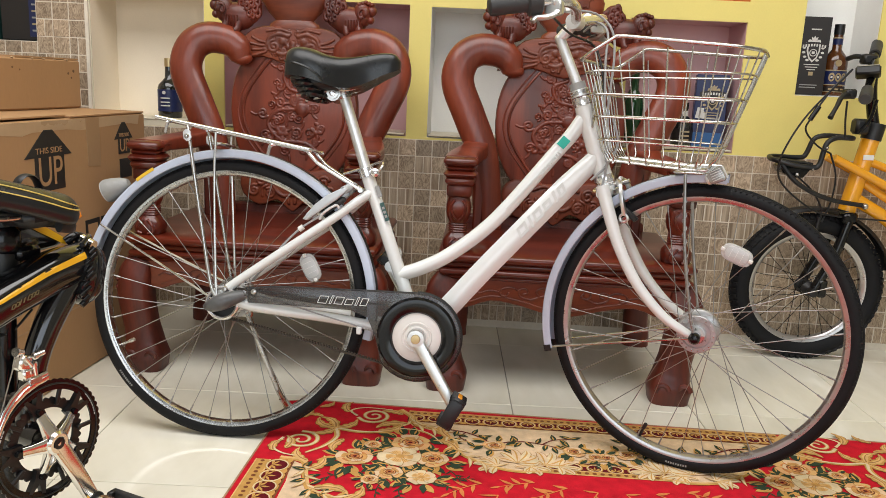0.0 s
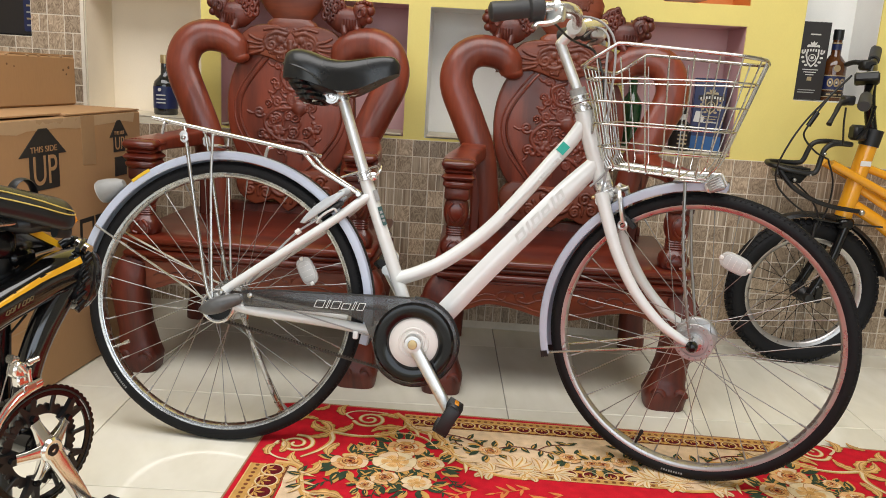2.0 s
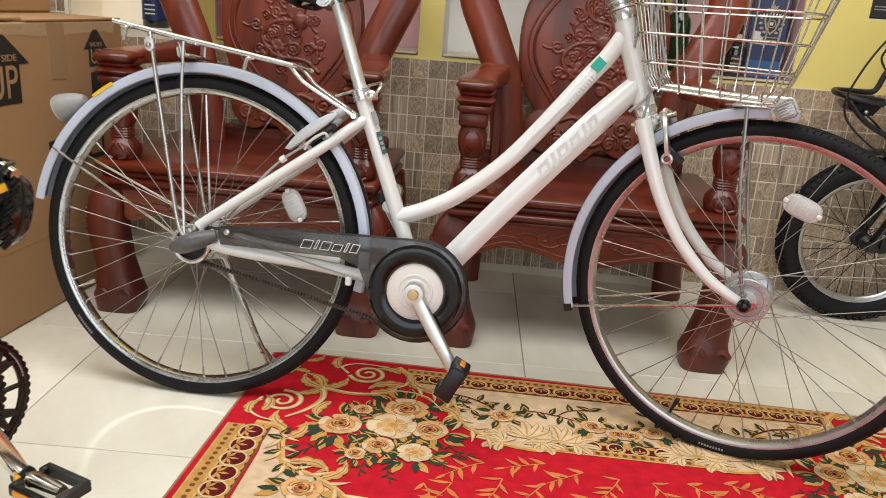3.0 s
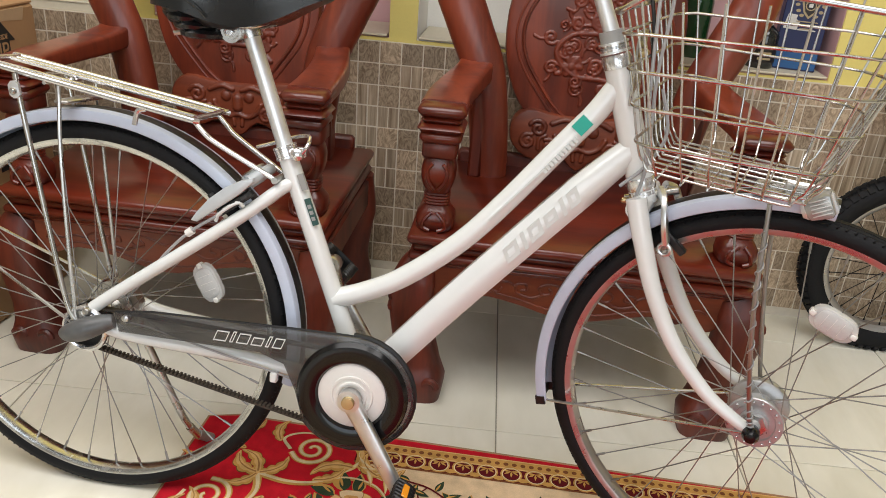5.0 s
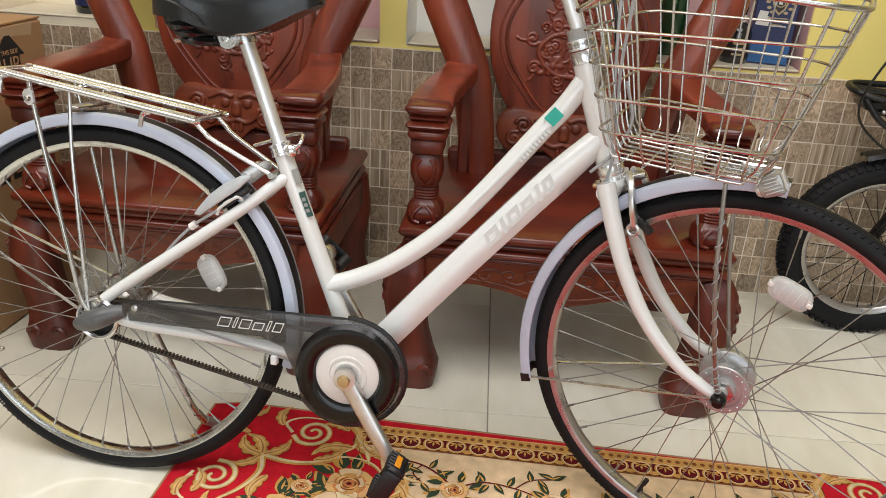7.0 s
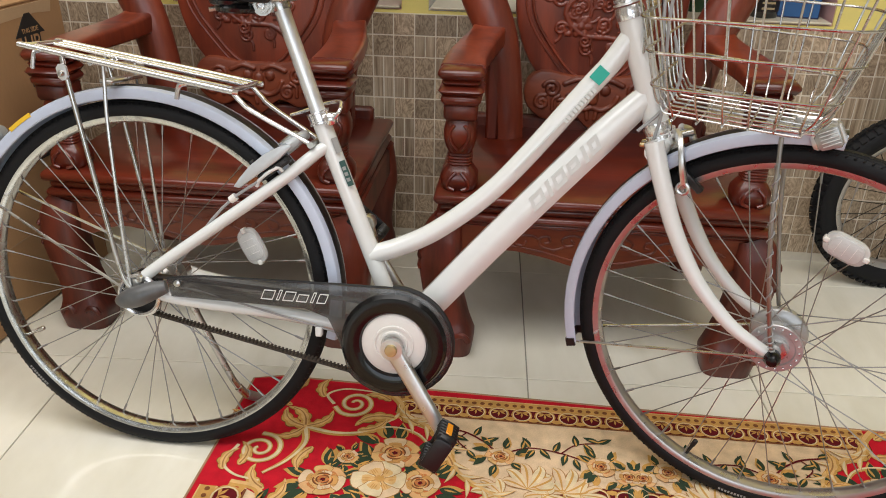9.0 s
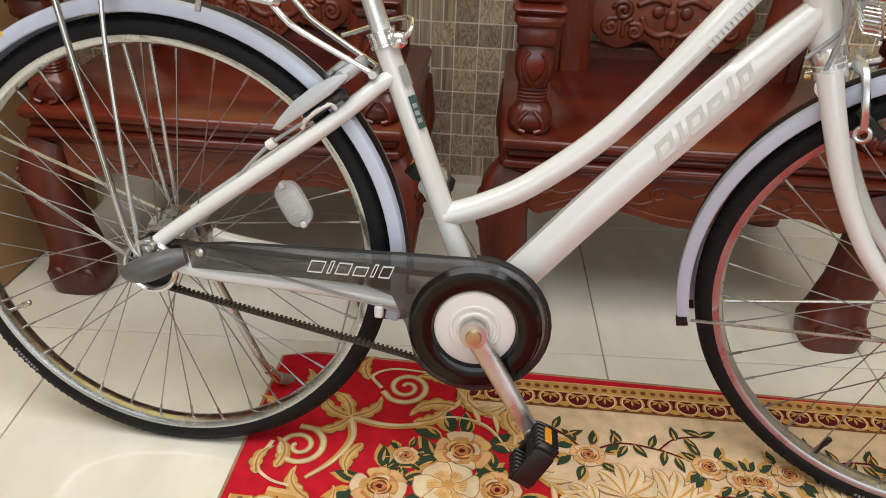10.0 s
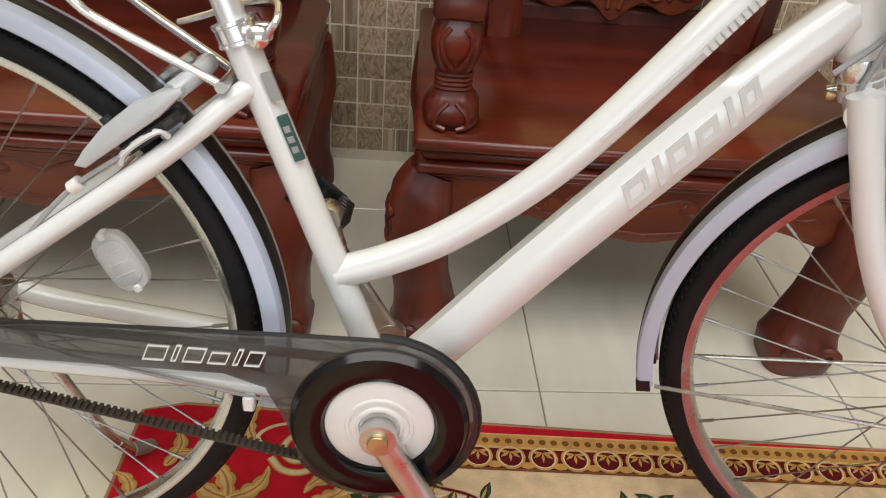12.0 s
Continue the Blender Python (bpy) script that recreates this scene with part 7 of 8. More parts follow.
# hinge flange that closes the main tube, with its lugs
ax = V3((0.96, 0, -0.26)).normalized()
h0 = V3((0.108, YC, 0.489))
hg = part("hinge", G().tube([h0, h0 + ax * 0.006, h0 + ax * 0.018, h0 + ax * 0.034, h0 + ax * 0.044, h0 + ax * 0.048], [0.036, 0.040, 0.041, 0.041, 0.037, 0.030], 30, up=(0, 0, 1), rb=[0.050, 0.054, 0.056, 0.056, 0.051, 0.043], flat=0.85), M_GLOSSBLK, fold, "black frame hinge flange")
part("hinge_groove", G().tube([h0 + ax * 0.0225, h0 + ax * 0.0265], 0.0422, 30, up=(0, 0, 1), rb=0.0572, flat=0.85), M_BLACK, hg)
rl = random.Random(5)
for k in range(12):
    z = -0.048 + k * 0.0082
    p = h0 + ax * (0.004 + rl.uniform(-0.003, 0.003)) + V3((z * 0.24, -0.030 - rl.uniform(0.0, 0.008) - 0.006 * (1 - abs(z) / 0.05), z))
    part("hinge_knuckle", G().tube([p + V3((-0.005, 0, -0.004)), p + V3((0.006, -0.002, 0.004))], rl.uniform(0.0035, 0.0062), 10), M_BLACKGLOSS, hg)
part("hinge_bolt", G().tube([(0.128, 0.012, 0.540), (0.128, 0.040, 0.548)], [0.008, 0.009], 12), M_POLISH, hg)
part("hinge_lip", G().tube(curve([(0.110, 0.020, 0.542), (0.132, 0.030, 0.551), (0.150, 0.052, 0.545), (0.160, 0.070, 0.520)], 4), 0.0055, 10), M_GLOSSBLK, hg)
# other half of the frame behind, tapering to its own hinge
wedge = [(0.140, 0.536), (0.118, 0.526), (0.030, 0.522), (-0.06, 0.516), (-0.16, 0.535), (-0.16, 0.690), (-0.03, 0.648), (0.057, 0.598), (0.137, 0.545)]
t2 = part("upper_tube", G().prism(list(reversed(wedge)), 0.092, 0.142, None, 0.010), M_GLOSSBLK, fold, "broad glossy black frame half", angle=60)
part("yellow_stripe", G().prism([(0.134, 0.530), (0.136, 0.5405), (0.091, 0.5715), (0.040, 0.603), (-0.020, 0.640), (-0.050, 0.640), (0.012, 0.606), (0.084, 0.5595)], 0.0895, 0.100, None), M_YSTRIPE, t2, smooth=False)
lt = part("hinge_latch", G().tube(curve([(0.132, 0.088, 0.536), (0.146, 0.080, 0.545), (0.164, 0.082, 0.538), (0.176, 0.092, 0.524)], 4), 0.0085, 12), M_BLACKGLOSS, fold, "black hinge latch")
for dx, dz, r in ((0.004, -0.012, 0.006), (0.014, -0.006, 0.007), (0.026, -0.014, 0.006), (0.010, 0.008, 0.005), (0.030, 0.000, 0.006)):
    part("latch_lug", G().ball((0.137 + dx, 0.076, 0.541 + dz), (r, r * 1.2, r), 8, 6), M_BLACKGLOSS, lt)
part("brace", G().tube([(0.030, 0.10, 0.524), (0.072, 0.10, 0.497)], 0.0035, 8), M_GLOSSBLK, fold)
ar = curve([(0.105, YC, 0.472), (0.088, YC, 0.453), (0.054, YC, 0.405), (0.028, YC, 0.352), (0.010, YC, 0.285), (0.003, YC, 0.222)], 5)
n = len(ar)
part("seat_tube", G().tube(ar, [0.029 - 0.008 * min(1, 1.6 * i / n) for i in range(n)], 20), M_GLOSSBLK, fold, "curved glossy black tube")
for k, (p, q) in enumerate((((0.055, 0.085, 0.445), (-0.005, 0.10, 0.425)), ((0.050, 0.08, 0.430), (-0.02, 0.09, 0.395)))):
    part("brake_cable", G().tube(curve([p, ((p[0] + q[0]) / 2, 0.085, (p[2] + q[2]) / 2 - 0.012), q], 5), 0.0022, 8), M_BLACK, fold)
post = part("seat_post", G().tube([(-0.012, 0.10, 0.02), (0.011, 0.10, 0.39), (0.021, 0.10, 0.60)], 0.0180, 20), M_BLACKGLOSS, fold)
part("post_collar", G().tube([(0.016, 0.10, 0.488), (0.0165, 0.10, 0.494), (0.018, 0.10, 0.530), (0.0182, 0.10, 0.536)], [0.0215, 0.0235, 0.0235, 0.022], 20), M_BLACK, post)
part("post_collar", G().tube([(0.018, 0.10, 0.536), (0.0185, 0.10, 0.541), (0.020, 0.10, 0.572), (0.0205, 0.10, 0.580)], [0.026, 0.029, 0.027, 0.020], 20), M_BLACKGLOSS, post)
part("collar_lever", G().box(0.022, 0.068, 0.066, 0.086, 0.521, 0.545, 0.006), M_BLACKGLOSS, post)
part("post_plug", G().tube([(-0.0135, 0.10, 0.0), (-0.011, 0.10, 0.035)], 0.0205, 18), M_BLACK, post)
part("bottom_bracket", G().tube([(0.003, 0.012, 0.222), (0.003, 0.095, 0.222)], 0.024, 18), M_GLOSSBLK, fold)
# saddle of the folding bicycle
srows = curve_rows([(-0.215, 0.018, 0.694, 0.026), (-0.20, 0.024, 0.697, 0.034), (-0.12, 0.031, 0.690, 0.044), (-0.06, 0.047, 0.677, 0.050), (-0.005, 0.064, 0.661, 0.054), (0.035, 0.070, 0.648, 0.056), (0.060, 0.064, 0.641, 0.050), (0.072, 0.050, 0.636, 0.038), (0.076, 0.034, 0.631, 0.024)], 3)


def on_saddle(row, deg, proud=0.0):
    x, w, zt, dep = row
    u = radians(deg)
    return (x, YC + (w + proud) * math.copysign(abs(math.sin(u)) ** 0.8, math.sin(u)), zt + proud * math.cos(u) - dep * (1 - math.cos(u)) / 1.5)


rows = [[on_saddle(r, -118 + 236 * j / 20) for j in range(21)] for r in srows]
vs = [p for r in rows for p in r]
fs = [(i * 21 + j, i * 21 + j + 1, (i + 1) * 21 + j + 1, (i + 1) * 21 + j) for i in range(len(rows) - 1) for j in range(20)]
fs += [(i * 21, (i + 1) * 21, (i + 1) * 21 + 20, i * 21 + 20) for i in range(len(rows) - 1)] + [tuple(range(21)), tuple((len(rows) - 1) * 21 + j for j in range(20, -1, -1))]
sad2 = part("saddle", G().add(vs, fs), M_SADDLE, fold, "black saddle with yellow piping", angle=60, m=T(0.017, 0, -0.002))
for d0, d1 in ((-40, -78), (-66, -84)):
    m0 = len(srows) - 4
    part("piping", G().tube([on_saddle(r, d0 + (d1 - d0) * (i / m0) ** 2.2, 0.0004) for i, r in enumerate(srows[:m0 + 1])], 0.0012, 6), M_PIPING, sad2)
for k in range(5):
    part("letter_bar", G().box(-0.0025, 0.0015, -0.001, 0.002, -0.0025, 0.0025, 0, T(*on_saddle((-0.098 + k * 0.006, 0.0365, 0.6855, 0.047), -74, 0.0006))), M_PIPING, sad2, smooth=False)
part("handle_strap", G().tube(curve([(-0.002, YC + 0.01, 0.640), (0.008, YC + 0.01, 0.663), (0.025, YC + 0.01, 0.670), (0.040, YC + 0.01, 0.660), (0.048, YC + 0.01, 0.636)], 5), 0.0028, 8, up=(0, 1, 0), rb=0.010), M_BLACK, sad2)
tailr = part("tail_bumper", G().tube(curve([(0.030, YC - 0.052, 0.592), (0.060, YC - 0.045, 0.585), (0.072, YC - 0.015, 0.586), (0.072, YC + 0.015, 0.586), (0.060, YC + 0.045, 0.587), (0.030, YC + 0.052, 0.594)], 4), 0.008, 10, up=(0, 0, 1), rb=0.013), M_BLACK, sad2)
part("saddle_underside", G().box(-0.02, 0.062, YC - 0.044, YC + 0.044, 0.588, 0.622, 0.012), M_BLACK, sad2)
part("tail_reflector", G().box(-0.004, 0.006, -0.010, 0.010, -0.006, 0.006, 0.002, T(0.080, YC - 0.032, 0.600) @ pose(0, 0, 0, 0, -25, 0)), M_AMBER, sad2)
for s in (-1, 1):
    part("rail", G().tube(curve([(-0.14, YC + s * 0.018, 0.640), (-0.08, YC + s * 0.022, 0.614), (-0.02, YC + s * 0.026, 0.608), (0.03, YC + s * 0.032, 0.617)], 4), 0.0036, 8), M_STEEL, sad2)
part("rail_clamp", G().box(0.000, 0.040, 0.060, 0.118, 0.590, 0.606, 0.004), M_STEEL, sad2)


def toothed(r, teeth, y0, y1, rin, deep=0.03):
    """A ring with rounded teeth round its rim."""
    g = G()
    out, inn = [], []
    n = teeth * 4
    for i in range(n):
        a = 2 * math.pi * i / n
        k = (0, 0.75, 1, 0.75)[i % 4]
        q = r * (1 - deep + deep * k)
        out.append((q * math.cos(a), q * math.sin(a)))
        inn.append((rin * math.cos(a), rin * math.sin(a)))
    vs = [(x, y, z) for y in (y0, y1) for ringp in (out, inn) for x, z in ringp]
    fs = []
    for i in range(n):
        j = (i + 1) % n
        fs += [(i, j, n + j, n + i), (2 * n + j, 2 * n + i, 3 * n + i, 3 * n + j), (j, i, 2 * n + i, 2 * n + j), (n + i, n + j, 3 * n + j, 3 * n + i)]
    return g.add(vs, fs, HUB)


HUB = T(0.003, 0, 0.222)
cset = part("chainring", toothed(0.107, 52, -0.0018, 0.0018, 0.088), M_BLACKGLOSS, fold, "black toothed chainring")
part("ring_guard", G().tube([HUB @ V3((0.0985 * math.cos(a), -0.002, 0.0985 * math.sin(a))) for a in [2 * math.pi * i / 60 for i in range(60)]], 0.0016, 6, closed=True), M_BLACK, cset)
part("inner_chainring", toothed(0.0735, 36, 0.006, 0.010, 0.055, 0.07), M_BLACK, cset)
for k in range(5):
    a = radians(35 + 72 * k)
    rot = HUB @ Matrix.Rotation(-a, 4, "Y")
    part("ring_web", G().prism([(0.050, -0.012), (0.066, -0.011), (0.091, -0.017), (0.091, -0.010), (0.074, 0), (0.091, 0.010), (0.091, 0.017), (0.066, 0.011), (0.050, 0.012)], -0.0025, 0.008, rot), M_BLACK, cset, smooth=False)
    part("ring_web", G().box(0.060, 0.091, -0.0016, 0.004, -0.0035, 0.0035, 0.001, HUB @ Matrix.Rotation(-a - radians(36), 4, "Y")), M_BLACK, cset)
    part("spider_arm", G().tube([rot @ V3(p) for p in ((0.010, -0.013, 0), (0.022, -0.012, 0), (0.040, -0.008, 0), (0.054, -0.004, 0))], [0.016, 0.0125, 0.0095, 0.0088], 14, up=(0, 1, 0), rb=[0.009, 0.008, 0.006, 0.0045], flat=0.55), M_POLISH, cset, "polished silver spider arm")
    part("ring_bolt", G().lathe([(0.001, 0.010), (0.0046, 0.010), (0.0056, 0.007), (0.0056, -0.002), (0.001, -0.002)], 12, rot @ T(0.061, 0, 0) @ RX), M_BLACKGLOSS, cset)
for k in range(10):
    a = radians(150 + k * 4.2)
    part("letter_bar", G().box(0.0945, 0.0975, -0.0024, 0, -0.0026, 0.0026, 0, HUB @ Matrix.Rotation(-a, 4, "Y")), M_LETTER, cset, smooth=False)
for k in range(9):
    a = radians(8 + k * 3.4)
    part("letter_bar", G().box(0.0955, 0.0975, -0.0024, 0, -0.002, 0.002, 0, HUB @ Matrix.Rotation(-a, 4, "Y")), M_LETTER, cset, smooth=False)
e = V3((0.064, -0.030, 0.088))
cpts = curve([(0.003, -0.017, 0.222), (0.016, -0.019, 0.195), (0.040, -0.025, 0.142), tuple(e)], 4)
part("crank", G().tube(cpts, [0.0185 - 0.0062 * i / (len(cpts) - 1) for i in range(len(cpts))], 18, up=(0, 1, 0), rb=[0.0095 - 0.002 * i / (len(cpts) - 1) for i in range(len(cpts))], flat=0.62).lathe([(0.001, 0.0), (0.021, 0.0), (0.0205, 0.010), (0.017, 0.0135), (0.012, 0.0135), (0.0115, 0.009), (0.001, 0.008)], 28, T(0.003, -0.013, 0.222) @ RX), M_POLISH, fold, "polished silver crank arm")
part("crank_bolt", G().lathe([(0.004, 0.016), (0.010, 0.0155), (0.0105, 0.014), (0.0105, 0.006), (0.004, 0.006)], 20, T(0.003, -0.0115, 0.222) @ RX, closed=True), M_BLACK, fold)
pd = part("pedal", G().tube([e + V3((0, -0.008, 0)), e + V3((0, -0.030, 0)), e + V3((0, -0.060, 0)), e + V3((0, -0.085, 0))], [0.010, 0.0155, 0.0135, 0.011], 16), M_POLISH, fold, "black folding pedal with amber reflector")
part("pedal_cap", G().lathe([(0.001, -0.012), (0.0145, -0.012), (0.016, -0.009), (0.016, 0.008), (0.012, 0.011), (0.001, 0.011)], 20, T(*e) @ RX), M_BLACK, pd)
for dx, bar in ((-0.031, M_BLACK), (0.031, M_DARKGREY)):
    part("pedal_bar", G().box(dx - 0.006, dx + 0.006, -0.100, -0.014, -0.010, 0.010, 0.003, T(*e)), bar, pd)
part("pedal_end", G().box(-0.036, 0.036, -0.106, -0.095, -0.0105, 0.0105, 0.003, T(*e)), M_DARKGREY, pd)
part("pedal_end", G().box(-0.036, -0.014, -0.024, -0.013, -0.0105, 0.0105, 0.003, T(*e)), M_BLACK, pd)
part("pedal_end", G().box(0.014, 0.036, -0.024, -0.013, -0.0105, 0.0105, 0.003, T(*e)), M_BLACK, pd)
part("pedal_reflector", G().box(-0.0392, -0.0365, -0.088, -0.026, -0.0065, 0.0055, 0.001, T(*e)), M_AMBER, pd)
part("yellow_tab", G().box(-0.021, -0.013, -0.014, -0.004, -0.008, 0.012, 0.002, T(*e)), M_YSTRIPE, pd)
dr = part("front_derailleur", G().box(-0.013, 0.010, -0.010, 0.012, -0.012, 0.014, 0.004, T(-0.031, 0.004, 0.371) @ pose(0, 0, 0, 0, 18, 0)).box(-0.011, 0.011, -0.007, 0.010, -0.010, 0.010, 0.003, T(-0.027, 0.002, 0.351)), M_POLISH, fold, "chrome front derailleur")
for p, q, r in (((-0.050, -0.004, 0.397), (-0.036, -0.002, 0.392), 0.0075), ((-0.018, -0.004, 0.380), (0.000, -0.006, 0.383), 0.0062), ((-0.038, -0.012, 0.384), (-0.028, -0.012, 0.368), 0.0045), ((-0.022, -0.010, 0.372), (-0.020, -0.010, 0.350), 0.0045)):
    part("derailleur_link", G().tube([p, V3(p).lerp(V3(q), 0.3), V3(p).lerp(V3(q), 0.34), q], [r, r, r * 0.72, r * 0.72], 12), M_POLISH, dr)
part("derailleur_plate", G().box(-0.012, 0.012, -0.010, -0.006, -0.006, 0.004, 0.001, T(-0.020, 0, 0.341)), M_STEEL, dr)
arc = [(0.003 + q * math.cos(radians(a)), -0.006, 0.222 + q * math.sin(radians(a))) for a, q in ((89, 0.118), (100, 0.117), (112, 0.116), (124, 0.114), (135, 0.111), (146, 0.108), (154, 0.106))]
part("cage", G().tube(arc, 0.0012, 10, up=(0, 1, 0), rb=0.004, flat=0.6).tube(arc, [0.0085, 0.0095, 0.0095, 0.0085, 0.007, 0.006, 0.0045], 10, up=(0, 1, 0), rb=0.0012, flat=0.6), M_POLISH, dr)
part("cable", G().tube([(-0.046, -0.002, 0.392), (-0.088, 0.0, 0.280)], 0.0011, 6), M_STEEL, dr)
ch = G()
for k in range(18):
    p = V3((-0.030, 0.0, 0.326)).lerp(V3((-0.24, 0.02, 0.312)), k / 18)
    ch.box(-0.0052, 0.0052, -0.0035, 0.0035, -0.0042, 0.0042, 0.0018, T(*p))
part("chain", ch, M_BELT, fold)

# ---- yellow-orange electric bicycle by the wall ----
M_EORANGE = mat("amber_orange_paint", (0.82, 0.36, 0.012), 0.22, var=0.05, coat=0.7)
eb = thing("electric_bicycle", "amber orange compact bicycle with black fat tyres and front rack", "bicycle", T(1.208, 2.462, 0) @ pose(0, 0, 0, 0, 0, 180))
# local x points to the front (towards the boxes), so a place x to the right of the hub is -x here
ew = wheel("front_wheel", eb, T(0.0, 0, 0.244), 0.022, 0.022, tyre_r=0.031, r_out=0.244, spokes=28, rim_mat=M_RIM, knobs=True, thin=0.0011, wire=M_BLACKGLOSS)
part("rim", ring(G(), 0.181, [(0.007, -0.0185), (0.007, 0.0185), (-0.001, 0.017), (-0.008, 0.010), (-0.008, -0.010), (-0.001, -0.017)], 72), M_RIMF, ew)
part("hub", G().lathe([(0.008, -0.05), (0.012, -0.045), (0.024, -0.03), (0.024, -0.024), (0.014, -0.02), (0.014, 0.02), (0.026, 0.024), (0.026, 0.03), (0.008, 0.05)], 24, RX), M_BLACK, ew)
ew2 = wheel("rear_wheel", eb, T(-0.80, 0.05, 0.244), 0.022, 0.022, tyre_r=0.031, r_out=0.244, spokes=28, rim_mat=M_RIM, knobs=True, thin=0.0011, wire=M_BLACKGLOSS)
hd0, hd1 = V3((-0.095, 0, 0.505)), V3((-0.135, 0, 0.735))
ef = G()
ef.tube([hd0, hd1], 0.027, 22)
ef.tube([(-0.018, 0.030, 0.674), (-0.10, 0.031, 0.636), (-0.192, 0.031, 0.593), (-0.50, 0.028, 0.46), (-0.70, 0.02, 0.38)], 0.0135, 16)
ef.tube([(-0.018, -0.030, 0.674), (-0.10, -0.031, 0.636), (-0.192, -0.031, 0.593), (-0.50, -0.028, 0.46), (-0.70, -0.02, 0.38)], 0.0135, 16)
ef.tube([hd0.lerp(hd1, 0.72), (-0.26, 0, 0.628), (-0.50, 0, 0.54), (-0.70, 0, 0.48)], 0.013, 16)
ef.tube([hd0.lerp(hd1, 0.45), (-0.22, 0.012, 0.545), (-0.50, 0.012, 0.42), (-0.70, 0.01, 0.36)], 0.013, 16)
ef.tube([hd0.lerp(hd1, 0.20), (-0.20, 0, 0.500), (-0.40, 0, 0.36), (-0.52, 0, 0.30)], 0.021, 16)
ef.tube([(-0.62, 0, 0.62), (-0.54, 0, 0.28)], 0.016, 14)
part("frame", ef, M_EORANGE, eb, "amber orange painted frame")
part("white_label", G().box(-0.016, 0.016, 0.0255, 0.028, -0.008, 0.008, 0, T(-0.125, 0, 0.68)), M_LETTERW, eb)
part("head_cap", G().tube([hd1, hd1 + V3((-0.009, 0, 0.052))], 0.031, 20), M_BLACK, eb)
part("lower_cup", G().tube([hd0, hd0 + V3((0.003, 0, -0.018))], 0.028, 20), M_BLACK, eb)
for s in (-1, 1):
    part("fork_leg", G().tube(curve([(-0.088, s * 0.045, 0.485), (-0.055, s * 0.050, 0.36), (0.0, s * 0.052, 0.232)], 4), 0.015, 12), M_BLACKGLOSS, eb)
part("fork_crown", G().box(-0.024, 0.024, -0.06, 0.06, -0.018, 0.018, 0.008, T(-0.086, 0, 0.487)), M_BLACKGLOSS, eb)
part("axle_cap", G().lathe([(0.001, 0.075), (0.014, 0.073), (0.016, 0.06), (0.016, 0.05)], 16, T(0, 0, 0.240) @ RX.inverted()), M_BLACK, eb)
part("brake", G().box(-0.014, 0.014, 0.045, 0.07, -0.03, 0.03, 0.006, T(-0.028, 0, 0.255)), M_BLACKGLOSS, eb)
fen = [(0.0, -0.028), (0.010, -0.02), (0.013, 0), (0.010, 0.02), (0.0, 0.028), (-0.002, 0.026), (0.008, 0.018), (0.010, 0), (0.008, -0.018), (-0.002, -0.026)]
part("mudguard", ring(G(), 0.262, fen, 30, 70, 165), M_BLACK, eb, m=T(0, 0, 0.240))
part("handlebar_post", G().tube(curve([(-0.140, 0, 0.775), (-0.122, 0.006, 0.83), (-0.105, 0.015, 0.90), (-0.100, 0.02, 0.965)], 4), 0.017, 14), M_BLACKGLOSS, eb)
part("post_latch", G().box(-0.022, 0.022, -0.024, 0.024, -0.024, 0.024, 0.008, T(-0.088, 0.02, 0.775)), M_BLACK, eb)
part("latch_lever", G().tube(curve([(-0.075, 0.045, 0.755), (-0.10, 0.05, 0.80), (-0.112, 0.048, 0.86)], 4), 0.006, 8), M_BLACKGLOSS, eb)
hb = part("handlebar", G().tube(curve([(0.000, 0.22, 0.868), (-0.045, 0.13, 0.905), (-0.095, 0.03, 0.955), (-0.110, 0.0, 0.970), (-0.135, -0.06, 0.995), (-0.170, -0.13, 1.030)], 5), 0.0125, 12), M_BLACKGLOSS, eb)
part("grip", G().tube([(-0.020, 0.175, 0.885), (0.012, 0.240, 0.861), (0.017, 0.250, 0.858)], [0.0165, 0.0185, 0.015], 16), M_DARKGREY, hb, "dark grey rubber grip")
part("grip", G().tube([(-0.140, -0.07, 1.0), (-0.178, -0.145, 1.038)], 0.0175, 14), M_DARKGREY, hb)
part("display", G().box(-0.034, 0.034, -0.024, 0.024, -0.013, 0.013, 0.005, T(-0.042, 0.115, 0.938) @ pose(0, 0, 0, 20, 6, -25)), M_BLACK, hb)
part("display_glass", G().box(-0.030, 0.030, -0.020, 0.020, 0.0128, 0.0150, 0, T(-0.042, 0.115, 0.938) @ pose(0, 0, 0, 20, 6, -25)), mat("amber_grey_display", (0.28, 0.26, 0.18), 0.2, var=0.1), hb)
part("lever_mount", G().box(-0.016, 0.016, -0.018, 0.018, -0.014, 0.014, 0.005, T(0.030, 0.175, 0.872)), M_BLACK, hb)
part("brake_lever", G().tube(curve([(0.030, 0.18, 0.868), (0.060, 0.20, 0.862), (0.084, 0.23, 0.835), (0.106, 0.25, 0.802)], 4), [0.010] * 4 + [0.007] * 4 + [0.006] * 3 + [0.007, 0.008], 10), M_BLACK, hb)
part("brake_lever", G().tube(curve([(-0.105, -0.03, 0.985), (-0.080, -0.06, 0.992), (-0.070, -0.10, 0.985)], 4), 0.008, 10), M_BLACK, hb)
part("shift_block", G().box(-0.022, 0.022, -0.020, 0.020, -0.018, 0.014, 0.006, T(-0.105, -0.03, 0.985)), M_BLACK, hb)
